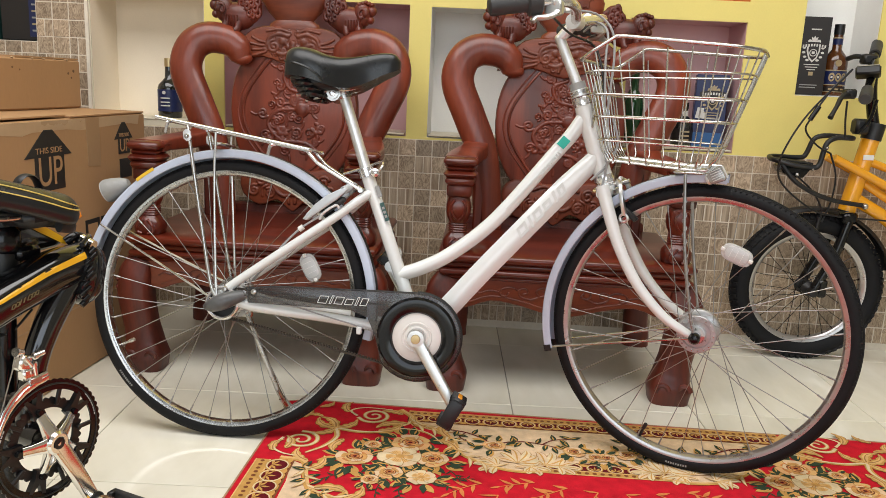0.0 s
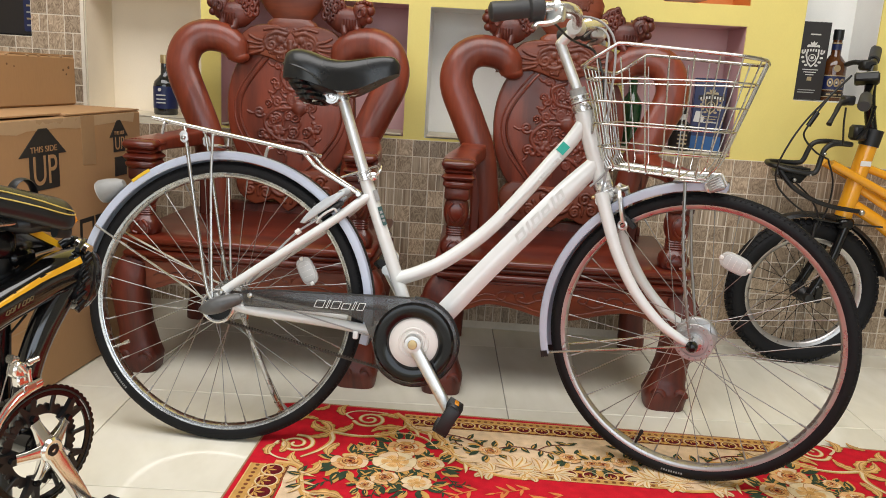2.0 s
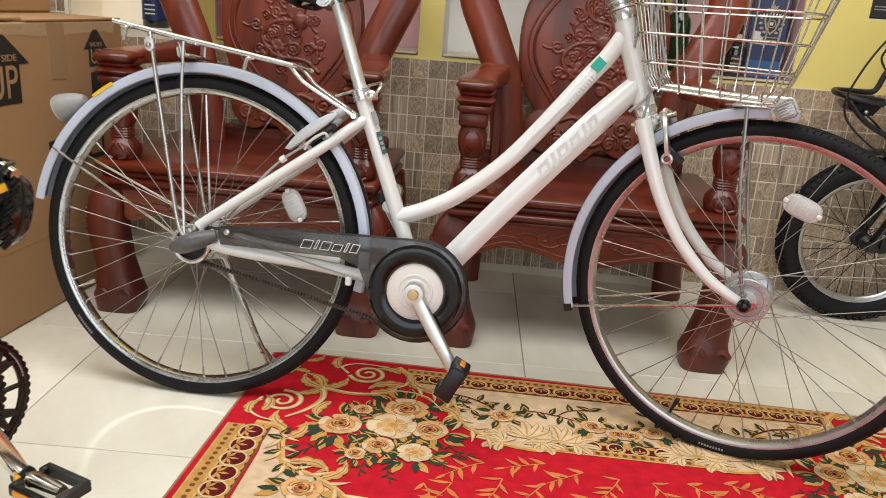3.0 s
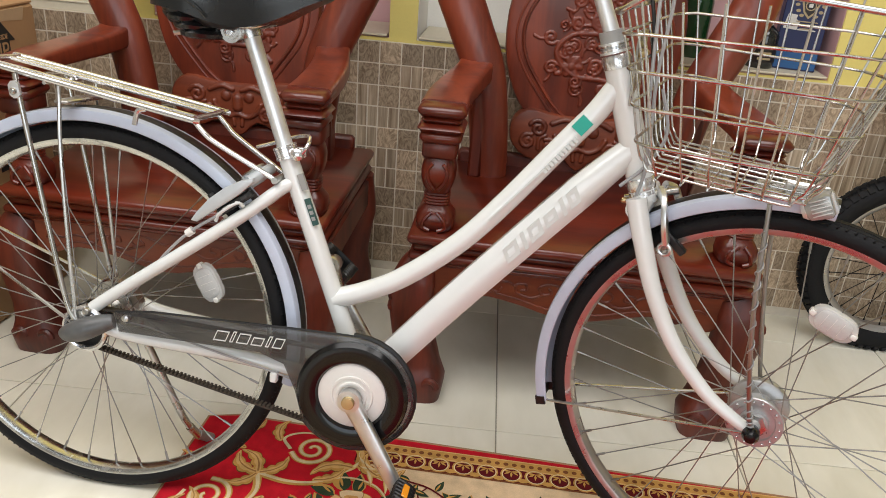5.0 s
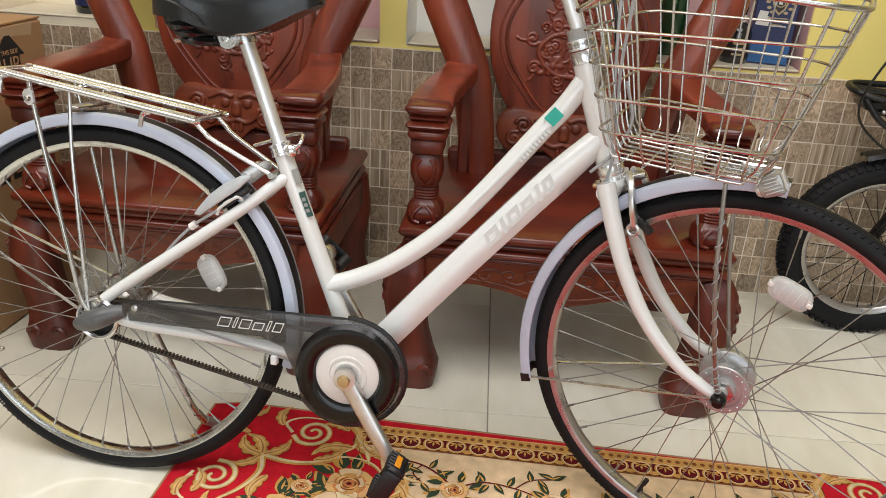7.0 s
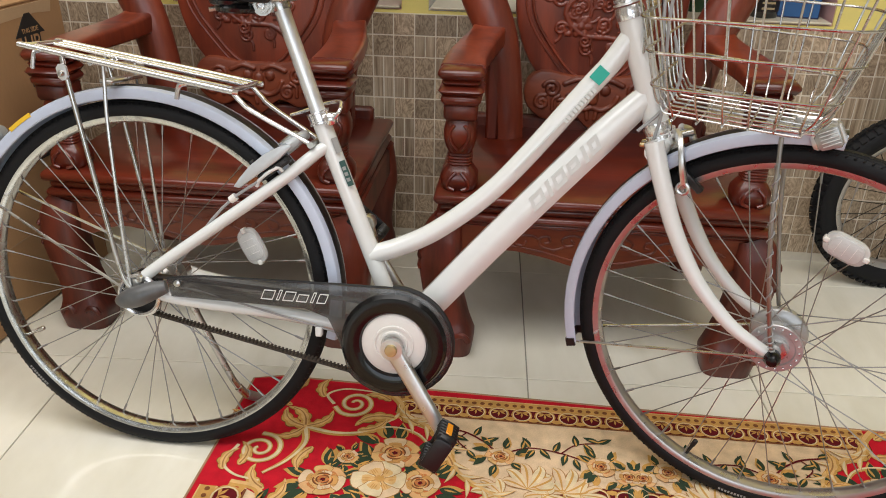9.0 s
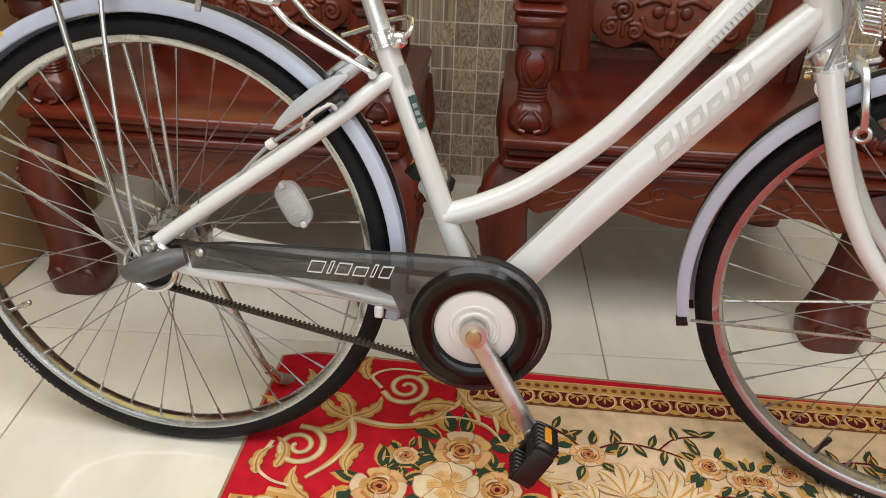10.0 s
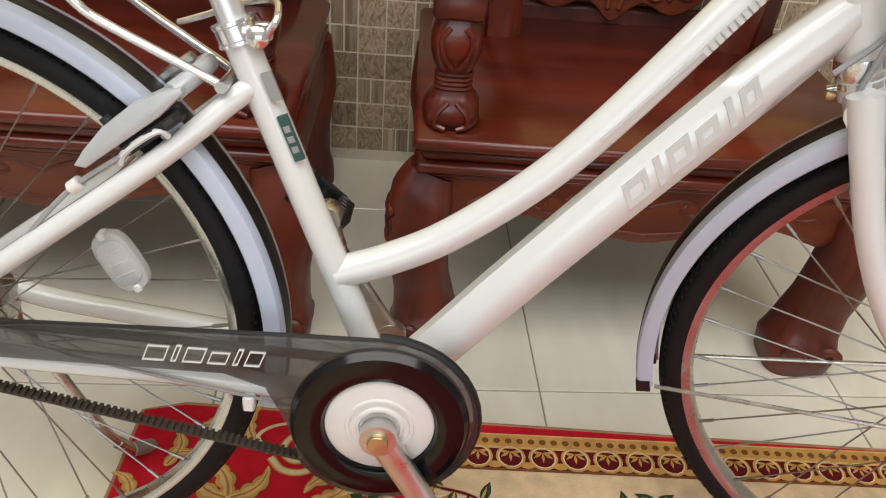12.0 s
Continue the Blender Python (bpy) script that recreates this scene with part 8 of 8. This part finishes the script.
CABLES = ([(0.010, 0.12, 0.940), (0.117, 0.12, 0.808), (0.172, 0.12, 0.700), (0.176, 0.10, 0.630), (0.143, 0.09, 0.578), (0.05, 0.07, 0.515), (-0.035, 0.05, 0.492), (-0.20, 0.05, 0.485)], [(0.004, 0.115, 0.945), (0.060, 0.12, 0.880), (0.110, 0.12, 0.790), (0.108, 0.10, 0.755), (0.060, 0.08, 0.712), (0.010, 0.06, 0.690)], [(0.095, 0.05, 0.612), (0.040, 0.05, 0.565), (0.005, 0.05, 0.505), (0.012, 0.05, 0.45)], [(0.000, 0.04, 0.690), (-0.022, 0.05, 0.620), (-0.020, 0.05, 0.540), (0.000, 0.05, 0.470)], [(0.030, 0.17, 0.85), (0.010, 0.13, 0.80), (-0.02, 0.08, 0.74)])
for pts in CABLES:
    part("cable", G().tube(curve(pts, 6), 0.0030, 7), M_BLACK, eb)
part("cable_joint", G().tube([(0.088, 0.12, 0.832), (0.110, 0.12, 0.790)], 0.0075, 10), M_BLACKGLOSS, eb)
part("cable_joint", G().tube([(0.010, 0.05, 0.485), (0.014, 0.05, 0.440)], 0.006, 10), M_BLACK, eb)
rkk = part("front_rack", G().tube(curve([(-0.060, 0.045, 0.738), (-0.010, 0.050, 0.738), (0.018, 0.052, 0.722), (0.028, 0.054, 0.690), (0.036, 0.056, 0.652), (0.055, 0.056, 0.642), (0.120, 0.052, 0.648), (0.158, 0.035, 0.657), (0.166, 0.0, 0.660), (0.158, -0.035, 0.664), (0.120, -0.052, 0.664), (0.055, -0.056, 0.664), (0.036, -0.056, 0.676), (0.020, -0.052, 0.724), (-0.010, -0.050, 0.738), (-0.060, -0.045, 0.738)], 4, True), 0.0082, 10, closed=True), M_BLACK, eb, "black tubular front rack")
for y in (-0.028, 0.0, 0.028):
    part("rack_bar", G().tube([(0.045, y, 0.650), (0.160, y, 0.660)], 0.005, 8), M_BLACK, rkk)
part("rack_plate", G().box(0.050, 0.140, -0.045, 0.045, 0.634, 0.642, 0.003), M_BLACK, rkk)
part("rack_lamp", G().prism([(0.055, 0.636), (0.150, 0.640), (0.140, 0.620), (0.105, 0.606), (0.075, 0.608)], -0.03, 0.045, None, 0.006), M_BLACKGLOSS, rkk)
part("rack_hook", G().tube(curve([(0.152, 0.035, 0.655), (0.150, 0.045, 0.635), (0.158, 0.05, 0.628)], 4), 0.004, 8), M_BLACK, rkk)
for k, (x, z) in enumerate(((0.10, 0.618), (0.055, 0.638), (0.02, 0.705))):
    part("rack_bolt", G().ball((x, 0.058, z), 0.006, 8, 6), M_STEEL, rkk)
part("rack_brace", G().tube(curve([(0.145, 0.045, 0.645), (0.105, 0.058, 0.598), (0.041, 0.060, 0.562), (-0.030, 0.056, 0.541), (-0.122, 0.050, 0.530)], 4), 0.0075, 8), M_BLACK, rkk)
part("brace_bolt", G().ball((-0.125, 0.054, 0.528), (0.010, 0.012, 0.010), 10, 8), M_STEEL, rkk)
part("crank_set", G().lathe([(0.001, 0.06), (0.06, 0.06), (0.066, 0.052), (0.066, 0.044), (0.001, 0.044)], 28, T(-0.50, 0, 0.27) @ RX.inverted()), M_BLACK, eb)
part("pedal", G().box(-0.045, 0.045, 0.08, 0.17, -0.014, 0.014, 0.005, T(-0.28, 0, 0.215)), M_BLACK, eb, "black pedal with honeycomb end plate")
part("pedal_arm", G().tube([(-0.50, 0.07, 0.27), (-0.28, 0.078, 0.215)], 0.010, 10), M_BLACK, eb)
part("saddle", G().ball((-0.62, 0, 0.74), (0.12, 0.07, 0.035), 18, 10), M_SADDLE, eb)
part("saddle_post", G().tube([(-0.62, 0, 0.60), (-0.62, 0, 0.72)], 0.015, 12), M_BLACKGLOSS, eb)


# ---- things in the wall niches ----
M_GLASSDK = mat("dark_bottle_glass", (0.012, 0.014, 0.013), 0.08, var=0.2, coat=0.6)
M_GLASSGR = mat("green_bottle_glass", (0.012, 0.055, 0.018), 0.08, var=0.2, coat=0.6)
M_WHISKY = mat("amber_whisky_glass", (0.085, 0.028, 0.008), 0.08, var=0.2, coat=0.6)
M_NAVY = mat("navy_blue_carton", (0.008, 0.016, 0.075), 0.42, var=0.12)
M_BLUEPRINT = mat("deep_blue_print", (0.014, 0.085, 0.24), 0.45, var=0.15)
M_DARKCARD = mat("dark_brown_carton", (0.014, 0.0105, 0.009), 0.5, var=0.15)
M_GOLDPRINT = mat("gold_print", (0.38, 0.29, 0.16), 0.35, var=0.2)
M_SILVPRINT = mat("silver_print", (0.62, 0.60, 0.56), 0.4, var=0.15)
M_REDCER = mat("red_glazed_ceramic", (0.42, 0.012, 0.018), 0.15, var=0.12, coat=0.5)


def bottle(label, x, y, z, r, h, glass, lab, capm, neck=0.36, flat=1.0):
    b = thing("bottle", label, "bottle", T(x, y, z) @ Matrix.Diagonal((1, flat, 1, 1)))
    hs = h * (1 - neck)
    part("glass_body", G().lathe([(0.001, 0.0), (r * 0.94, 0.0), (r, 0.006), (r, hs * 0.86), (r * 0.92, hs * 0.96), (r * 0.62, hs * 1.07), (r * 0.40, hs * 1.16), (r * 0.36, h * 0.86), (r * 0.001, h * 0.861)], 28), glass, b)
    part("cap", G().lathe([(0.001, h * 0.858), (r * 0.40, h * 0.858), (r * 0.41, h * 0.90), (r * 0.40, h), (0.001, h)], 20), capm, b)
    return b, hs


def crest(parent, m, s, paint):
    """A printed emblem drawn as plain shapes: a ringed shield with laurel sprays, a banner across and tails below."""
    def flat(name, pts, y, ma):
        part(name, G().prism(pts, y, 0.001, m), ma, parent, smooth=False)

    def hoop(r0, r1, cx, cz, squash, y, ma):
        k = 20
        g = G()
        for i in range(k):
            a, b = 2 * math.pi * i / k, 2 * math.pi * (i + 1) / k
            g.prism([(cx + q * math.cos(t), cz + q * squash * math.sin(t)) for q, t in ((r0, a), (r0, b), (r1, b), (r1, a))], y, 0.001, m)
        part("printed_ring", g, ma, parent, smooth=False)

    for sx in (-1, 1):
        for k in range(7):
            a = radians(-58 + k * 24)
            cx, cz = sx * 0.37 * s * math.cos(a), 0.44 * s * math.sin(a)
            d = 0.085 * s
            flat("printed_leaf", [(cx + d * math.cos(t + a * sx) * 0.8, cz + d * 0.55 * math.sin(t + a * sx)) for t in [2 * math.pi * i / 8 for i in range(8)]], -0.0006, paint)
    flat("printed_shield", [(-0.24 * s, 0.40 * s), (0.24 * s, 0.40 * s), (0.26 * s, 0.0), (0.16 * s, -0.30 * s), (0.0, -0.46 * s), (-0.16 * s, -0.30 * s), (-0.26 * s, 0.0)], -0.0009, paint)
    flat("printed_field", [(-0.19 * s, 0.34 * s), (0.19 * s, 0.34 * s), (0.20 * s, 0.0), (0.12 * s, -0.26 * s), (0.0, -0.38 * s), (-0.12 * s, -0.26 * s), (-0.20 * s, 0.0)], -0.0012, M_DARKCARD)
    flat("printed_band", [(-0.52 * s, 0.10 * s), (-0.2 * s, 0.16 * s), (0.2 * s, 0.16 * s), (0.52 * s, 0.10 * s), (0.52 * s, 0.27 * s), (0.2 * s, 0.33 * s), (-0.2 * s, 0.33 * s), (-0.52 * s, 0.27 * s)], -0.0016, M_DARKCARD)
    for k in range(9):
        x = (-0.44 + k * 0.105) * s
        z = (0.215 - 0.25 * (x / s) ** 2) * s
        part("letter_bar", G().box(x, x + 0.06 * s, -0.0022, 0.001, z - 0.05 * s, z + 0.05 * s, 0, m), M_SILVPRINT, parent, smooth=False)
    hoop(0.15 * s, 0.12 * s, 0, -0.08 * s, 0.95, -0.0018, paint)
    part("letter_bar", G().box(-0.055 * s, 0.055 * s, -0.0020, 0.001, -0.13 * s, -0.03 * s, 0, m), M_SILVPRINT, parent, smooth=False)
    for k in range(3):
        w = (0.30, 0.24, 0.16)[k] * s
        part("letter_bar", G().box(-w, w, -0.0014, 0.001, (-0.56 - k * 0.10) * s, (-0.53 - k * 0.10) * s, 0, m), paint, parent, smooth=False)
    flat("printed_crown", [(-0.10 * s, 0.42 * s), (0.10 * s, 0.42 * s), (0.13 * s, 0.54 * s), (0.05 * s, 0.49 * s), (0.0, 0.57 * s), (-0.05 * s, 0.49 * s), (-0.13 * s, 0.54 * s)], -0.0010, paint)


def carton(label, m, w, d, h, material):
    c = thing("drink_carton", label, "box", m)
    part("carton", G().box(-w / 2, w / 2, -d / 2, d / 2, 0.0, h, 0.0015), material, c, smooth=False)
    return c


wine, hs = bottle("dark wine bottle with a blue label in the cream niche", -1.002, 2.660, 0.6835, 0.041, 0.205, M_GLASSDK, None, M_BRASS, 0.42, 1.0)
part("paper_label", G().lathe([(0.0418, 0.022), (0.0418, 0.098)], 28), M_NAVY, wine)
for k, zz in enumerate((0.040, 0.052, 0.066)):
    part("letter_bar", G().box(-0.016, 0.016, -0.0445, -0.042, zz, zz + 0.004, 0), M_SILVPRINT, wine)
part("label_disc", G().lathe([(0.001, 0), (0.006, 0), (0.006, 0.002), (0.001, 0.002)], 14, T(-0.004, -0.0430, 0.087) @ RX), M_SILVPRINT, wine)
bc = carton("navy blue drink carton with a gold emblem in the mauve niche", T(0.890, 2.685, 0.6715) @ pose(0, 0, 0, 0, 0, -12), 0.104, 0.098, 0.246, M_NAVY)
crest(bc, T(0.006, -0.0495, 0.165), 0.084, M_GOLDPRINT)
part("worn_patch", G().prism([(-0.046, 0.100), (-0.014, 0.098), (-0.010, 0.118), (-0.020, 0.124), (-0.018, 0.134), (-0.040, 0.136)], -0.0499, -0.048), M_SILVPRINT, bc, smooth=False)
part("printed_panel", G().box(-0.050, 0.050, -0.0497, -0.048, 0.004, 0.052), M_BLUEPRINT, bc, smooth=False)
part("letter_bar", G().box(-0.012, 0.030, -0.0499, -0.048, 0.098, 0.101), M_SILVPRINT, bc, smooth=False)
bottle("green glass bottle in the mauve niche", 0.633, 2.710, 0.6715, 0.038, 0.29, M_GLASSGR, None, M_GLASSGR, 0.45)
db, hs = bottle("small dark liquor bottle with a silver label", 0.797, 2.650, 0.6715, 0.036, 0.150, M_GLASSDK, None, M_GLASSDK, 0.4)
part("paper_label", G().lathe([(0.0365, 0.015), (0.0365, 0.062)], 28), M_DARKCARD, db)
for zz in (0.022, 0.036, 0.050):
    part("letter_bar", G().box(-0.016, 0.016, -0.0378, -0.0355, zz, zz + 0.005), M_GOLDPRINT, db, smooth=False)
part("neck_seal", G().lathe([(0.0150, 0.100), (0.0150, 0.122)], 20), M_SILVPRINT, db)
kc = carton("dark brown drink carton with a silver emblem in the white niche", T(1.188, 2.660, 0.8665) @ pose(0, 0, 0, 0, 0, -3), 0.096, 0.098, 0.250, M_DARKCARD)
crest(kc, T(0.0, -0.0495, 0.142), 0.082, M_SILVPRINT)
part("letter_bar", G().box(-0.014, 0.018, -0.0502, -0.049, 0.208, 0.212), M_SILVPRINT, kc, smooth=False)
part("printed_seal", G().box(-0.006, 0.008, -0.0502, -0.049, 0.062, 0.074), M_GOLDPRINT, kc, smooth=False)
part("letter_bar", G().box(-0.030, 0.026, -0.0502, -0.049, 0.030, 0.033), M_GREYPL, kc, smooth=False)
part("letter_bar", G().box(-0.030, 0.022, -0.0502, -0.049, 0.022, 0.025), M_GREYPL, kc, smooth=False)
wb, hs = bottle("amber whisky bottle with an ornate gold label and black cap", 1.277, 2.650, 0.8665, 0.040, 0.232, M_WHISKY, None, M_BLACK, 0.44)
part("paper_label", G().lathe([(0.0404, 0.012), (0.0404, 0.030)], 28), M_DARKCARD, wb)
part("paper_label", G().lathe([(0.0404, 0.034), (0.0404, 0.084)], 28), M_NAVY, wb)
for zz, hh in ((0.034, 0.003), (0.081, 0.003), (0.012, 0.002)):
    part("label_band", G().lathe([(0.0408, zz), (0.0408, zz + hh)], 28), M_GOLDPRINT, wb)
for a in (-118, -90, -62):
    rot = Matrix.Rotation(radians(a + 90), 4, "Z")
    part("label_oval", G().lathe([(0.0055, 0), (0.0095, 0), (0.0095, 0.0012), (0.0055, 0.0012)], 18, rot @ T(0, -0.0402, 0.060) @ RX @ Matrix.Diagonal((1, 1.5, 1, 1)), closed=True), M_GOLDPRINT, wb)
    part("letter_bar", G().box(-0.006, 0.006, -0.0414, -0.0395, 0.019, 0.024, 0, rot), M_GOLDPRINT, wb, smooth=False)
    part("letter_bar", G().box(-0.003, 0.003, -0.0416, -0.0395, 0.057, 0.064, 0, rot), M_SILVPRINT, wb, smooth=False)
part("shoulder_seal", G().lathe([(0.001, 0), (0.011, 0), (0.011, 0.0015), (0.001, 0.0015)], 18, T(-0.004, -0.0385, 0.106) @ RX), M_GOLDPRINT, wb)
part("neck_label", G().lathe([(0.0156, 0.166), (0.0156, 0.186)], 20), M_NAVY, wb)
part("neck_ring", G().lathe([(0.0160, 0.186), (0.0160, 0.190)], 20), M_GOLDPRINT, wb)

# plate and pot in the orange niche
pl = thing("plate", "white glazed plate standing in the orange niche", "plate", T(0.745, 2.680, 1.1565))
part("dish", G().lathe([(0.001, 0.0), (0.05, 0.0), (0.056, 0.003), (0.095, 0.014), (0.096, 0.017), (0.055, 0.008), (0.001, 0.006)], 36, Matrix.Diagonal((1, 0.72, 1, 1))), M_WHITEPL, pl)
pot = thing("pot", "red glazed pot with small white dots on a plate", "pot", T(0.748, 2.680, 1.1645))
part("pot_body", G().lathe([(0.001, 0.0), (0.050, 0.0), (0.064, 0.02), (0.070, 0.05), (0.060, 0.085), (0.045, 0.10), (0.001, 0.10)], 28, Matrix.Diagonal((1, 0.8, 1, 1))), M_REDCER, pot)
rgd = random.Random(9)
for k in range(12):
    a, zz = rgd.uniform(-2.6, -0.5), rgd.uniform(0.015, 0.06)
    part("glaze_dot", G().ball((0.068 * math.cos(a), 0.055 * math.sin(a), zz), 0.0028, 6, 4), M_WHITEPL, pot)
vb = thing("wooden_stand", "dark turned wooden stand at the edge of the ledge", "stand", T(0.213, 2.650, 1.1615))
# upper ledge niche over the second chair, with the stand in it
part("stand_base", G().lathe([(0.001, 0), (0.046, 0.0), (0.044, 0.006), (0.034, 0.010), (0.030, 0.03), (0.04, 0.05), (0.001, 0.05)], 24), M_WOOD, vb)
# dark framed picture with a bottle in the small niche of the tiled pier
fp = carton("dark gift carton with blue bottle print in the pier niche", T(-1.522, 2.680, 0.9285), 0.145, 0.06, 0.30, M_DARKCARD)
part("printed_bottle", G().prism([(0.030, 0.012), (0.066, 0.012), (0.066, 0.14), (0.054, 0.17), (0.052, 0.24), (0.042, 0.24), (0.040, 0.17), (0.030, 0.14)], -0.032, -0.029), M_NAVY, fp, smooth=False)
for k in range(5):
    part("letter_bar", G().box(0.040, 0.056, -0.0328, -0.0315, 0.03 + k * 0.022, 0.036 + k * 0.022), (M_GREYPL, M_GOLDPRINT)[k % 2], fp, smooth=False)
fp2 = carton("dark green gift carton in the pier niche", T(-1.672, 2.680, 0.9285), 0.12, 0.06, 0.33, M_DKGREEN)

# ---- floor tiles ----
floor = tagged(part("floor", G().box(-2.8, 3.4, -3.6, 2.60, -0.15, -0.003), M_JOINT, None, "glossy cream ceramic tile floor with dark joints", smooth=False), category="floor", kind="structure")
half = 0.2487
tile_me = G().box(-half, half, -half, half, -0.012, 0.0, 0.0012).mesh("tile", False)
cut_me = G().box(-half, half, -0.1235, 0.1235, -0.012, 0.0, 0.0012).mesh("tile_cut", False)
for me in (tile_me, cut_me):
    me.materials.append(M_FTILE)
LAID = T(0.2335, 1.896, 0) @ pose(0, 0, 0, 0, 0, 2.6)   # the grid lies slightly askew to the wall
for i in range(-6, 7):
    for j in range(-12, 2):
        part("tile", tile_me, None, floor, m=LAID @ T(0.25 + 0.5 * i, -0.25 + 0.5 * j, 0))
    part("tile", cut_me, None, floor, m=LAID @ T(0.25 + 0.5 * i, 0.623, 0))

# ---- wall tiles ----
grout = tagged(part("tiled_band", G().box(-2.6, 3.2, WY - 0.0094, WY - 0.0005, 0, BAND), M_GROUT, None, "wall band of small brown veined stone-look tiles", smooth=False), category="wall tiles", kind="structure")
pier_g = G()
pier_g.box(-1.430, -1.248, WY - 0.0094, WY - 0.0005, BAND, 3.0)
pier_g.box(-2.6, -1.430, WY - 0.0094, WY - 0.0005, BAND, 0.924)
pier_g.box(-2.6, -1.785, WY - 0.0094, WY - 0.0005, 0.924, 3.0)
pier_g.box(-1.785, -1.430, WY - 0.0094, WY - 0.0005, 1.405, 3.0)
part("pier_grout", pier_g, M_GROUT, grout, smooth=False)
gap = 0.0009
CELL = 2 * TW
sq = G().box(-TW + gap, TW - gap, -0.0015, 0.006, -TH / 2 + gap, TH / 2 - gap, 0.0012).mesh("wall_tile", False)
sq.materials.append(M_WTILE)
wt = G().box(-TW / 2 + gap, TW / 2 - gap, -0.0015, 0.006, -TH / 2 + gap, TH / 2 - gap, 0.0012).mesh("wall_tile", False)
wt.materials.append(M_WTILE_LINE)
rest = G()
rngt = random.Random(5)
for i in range(-46, 56):
    cx = (i + 0.5) * CELL
    for j in range(0, 46):
        z = BAND - (j - 34 + 0.5) * TH
        if z < TH * 0.4 or z > 1.7 or (z > BAND and cx + TW > -1.248):
            continue
        whole = rngt.random() < 0.64
        for x, me in ((cx, sq),) if whole else ((cx - TW / 2, wt), (cx + TW / 2, wt)):
            y = WY - 0.0085 + rngt.uniform(-0.0006, 0.0006)
            far = [tuple(v.co) for v in me.vertices], [tuple(q.vertices) for q in me.polygons]
            if z > BAND and -1.785 - TW < x < -1.430 and 0.924 < z + TH / 2 and z < 1.405:
                if z - TH / 2 < 0.917:
                    part_up = (0.923 - (z - TH / 2)) / TH
                    rest.add(*far, T(x, y, z - TH / 2 + part_up * TH / 2) @ Matrix.Diagonal((1, 1, part_up, 1)))
            elif z < BAND and (-0.37 < cx < 0.06 or (0.85 < cx < 1.40 and z > 0.28)):
                part("wall_tile", me, None, grout, m=T(x, y, z))
            else:
                rest.add(*far, T(x, y, z))
part("far_wall_tiles", rest, M_WTILE_FAR, grout, smooth=False, kind="stuff")
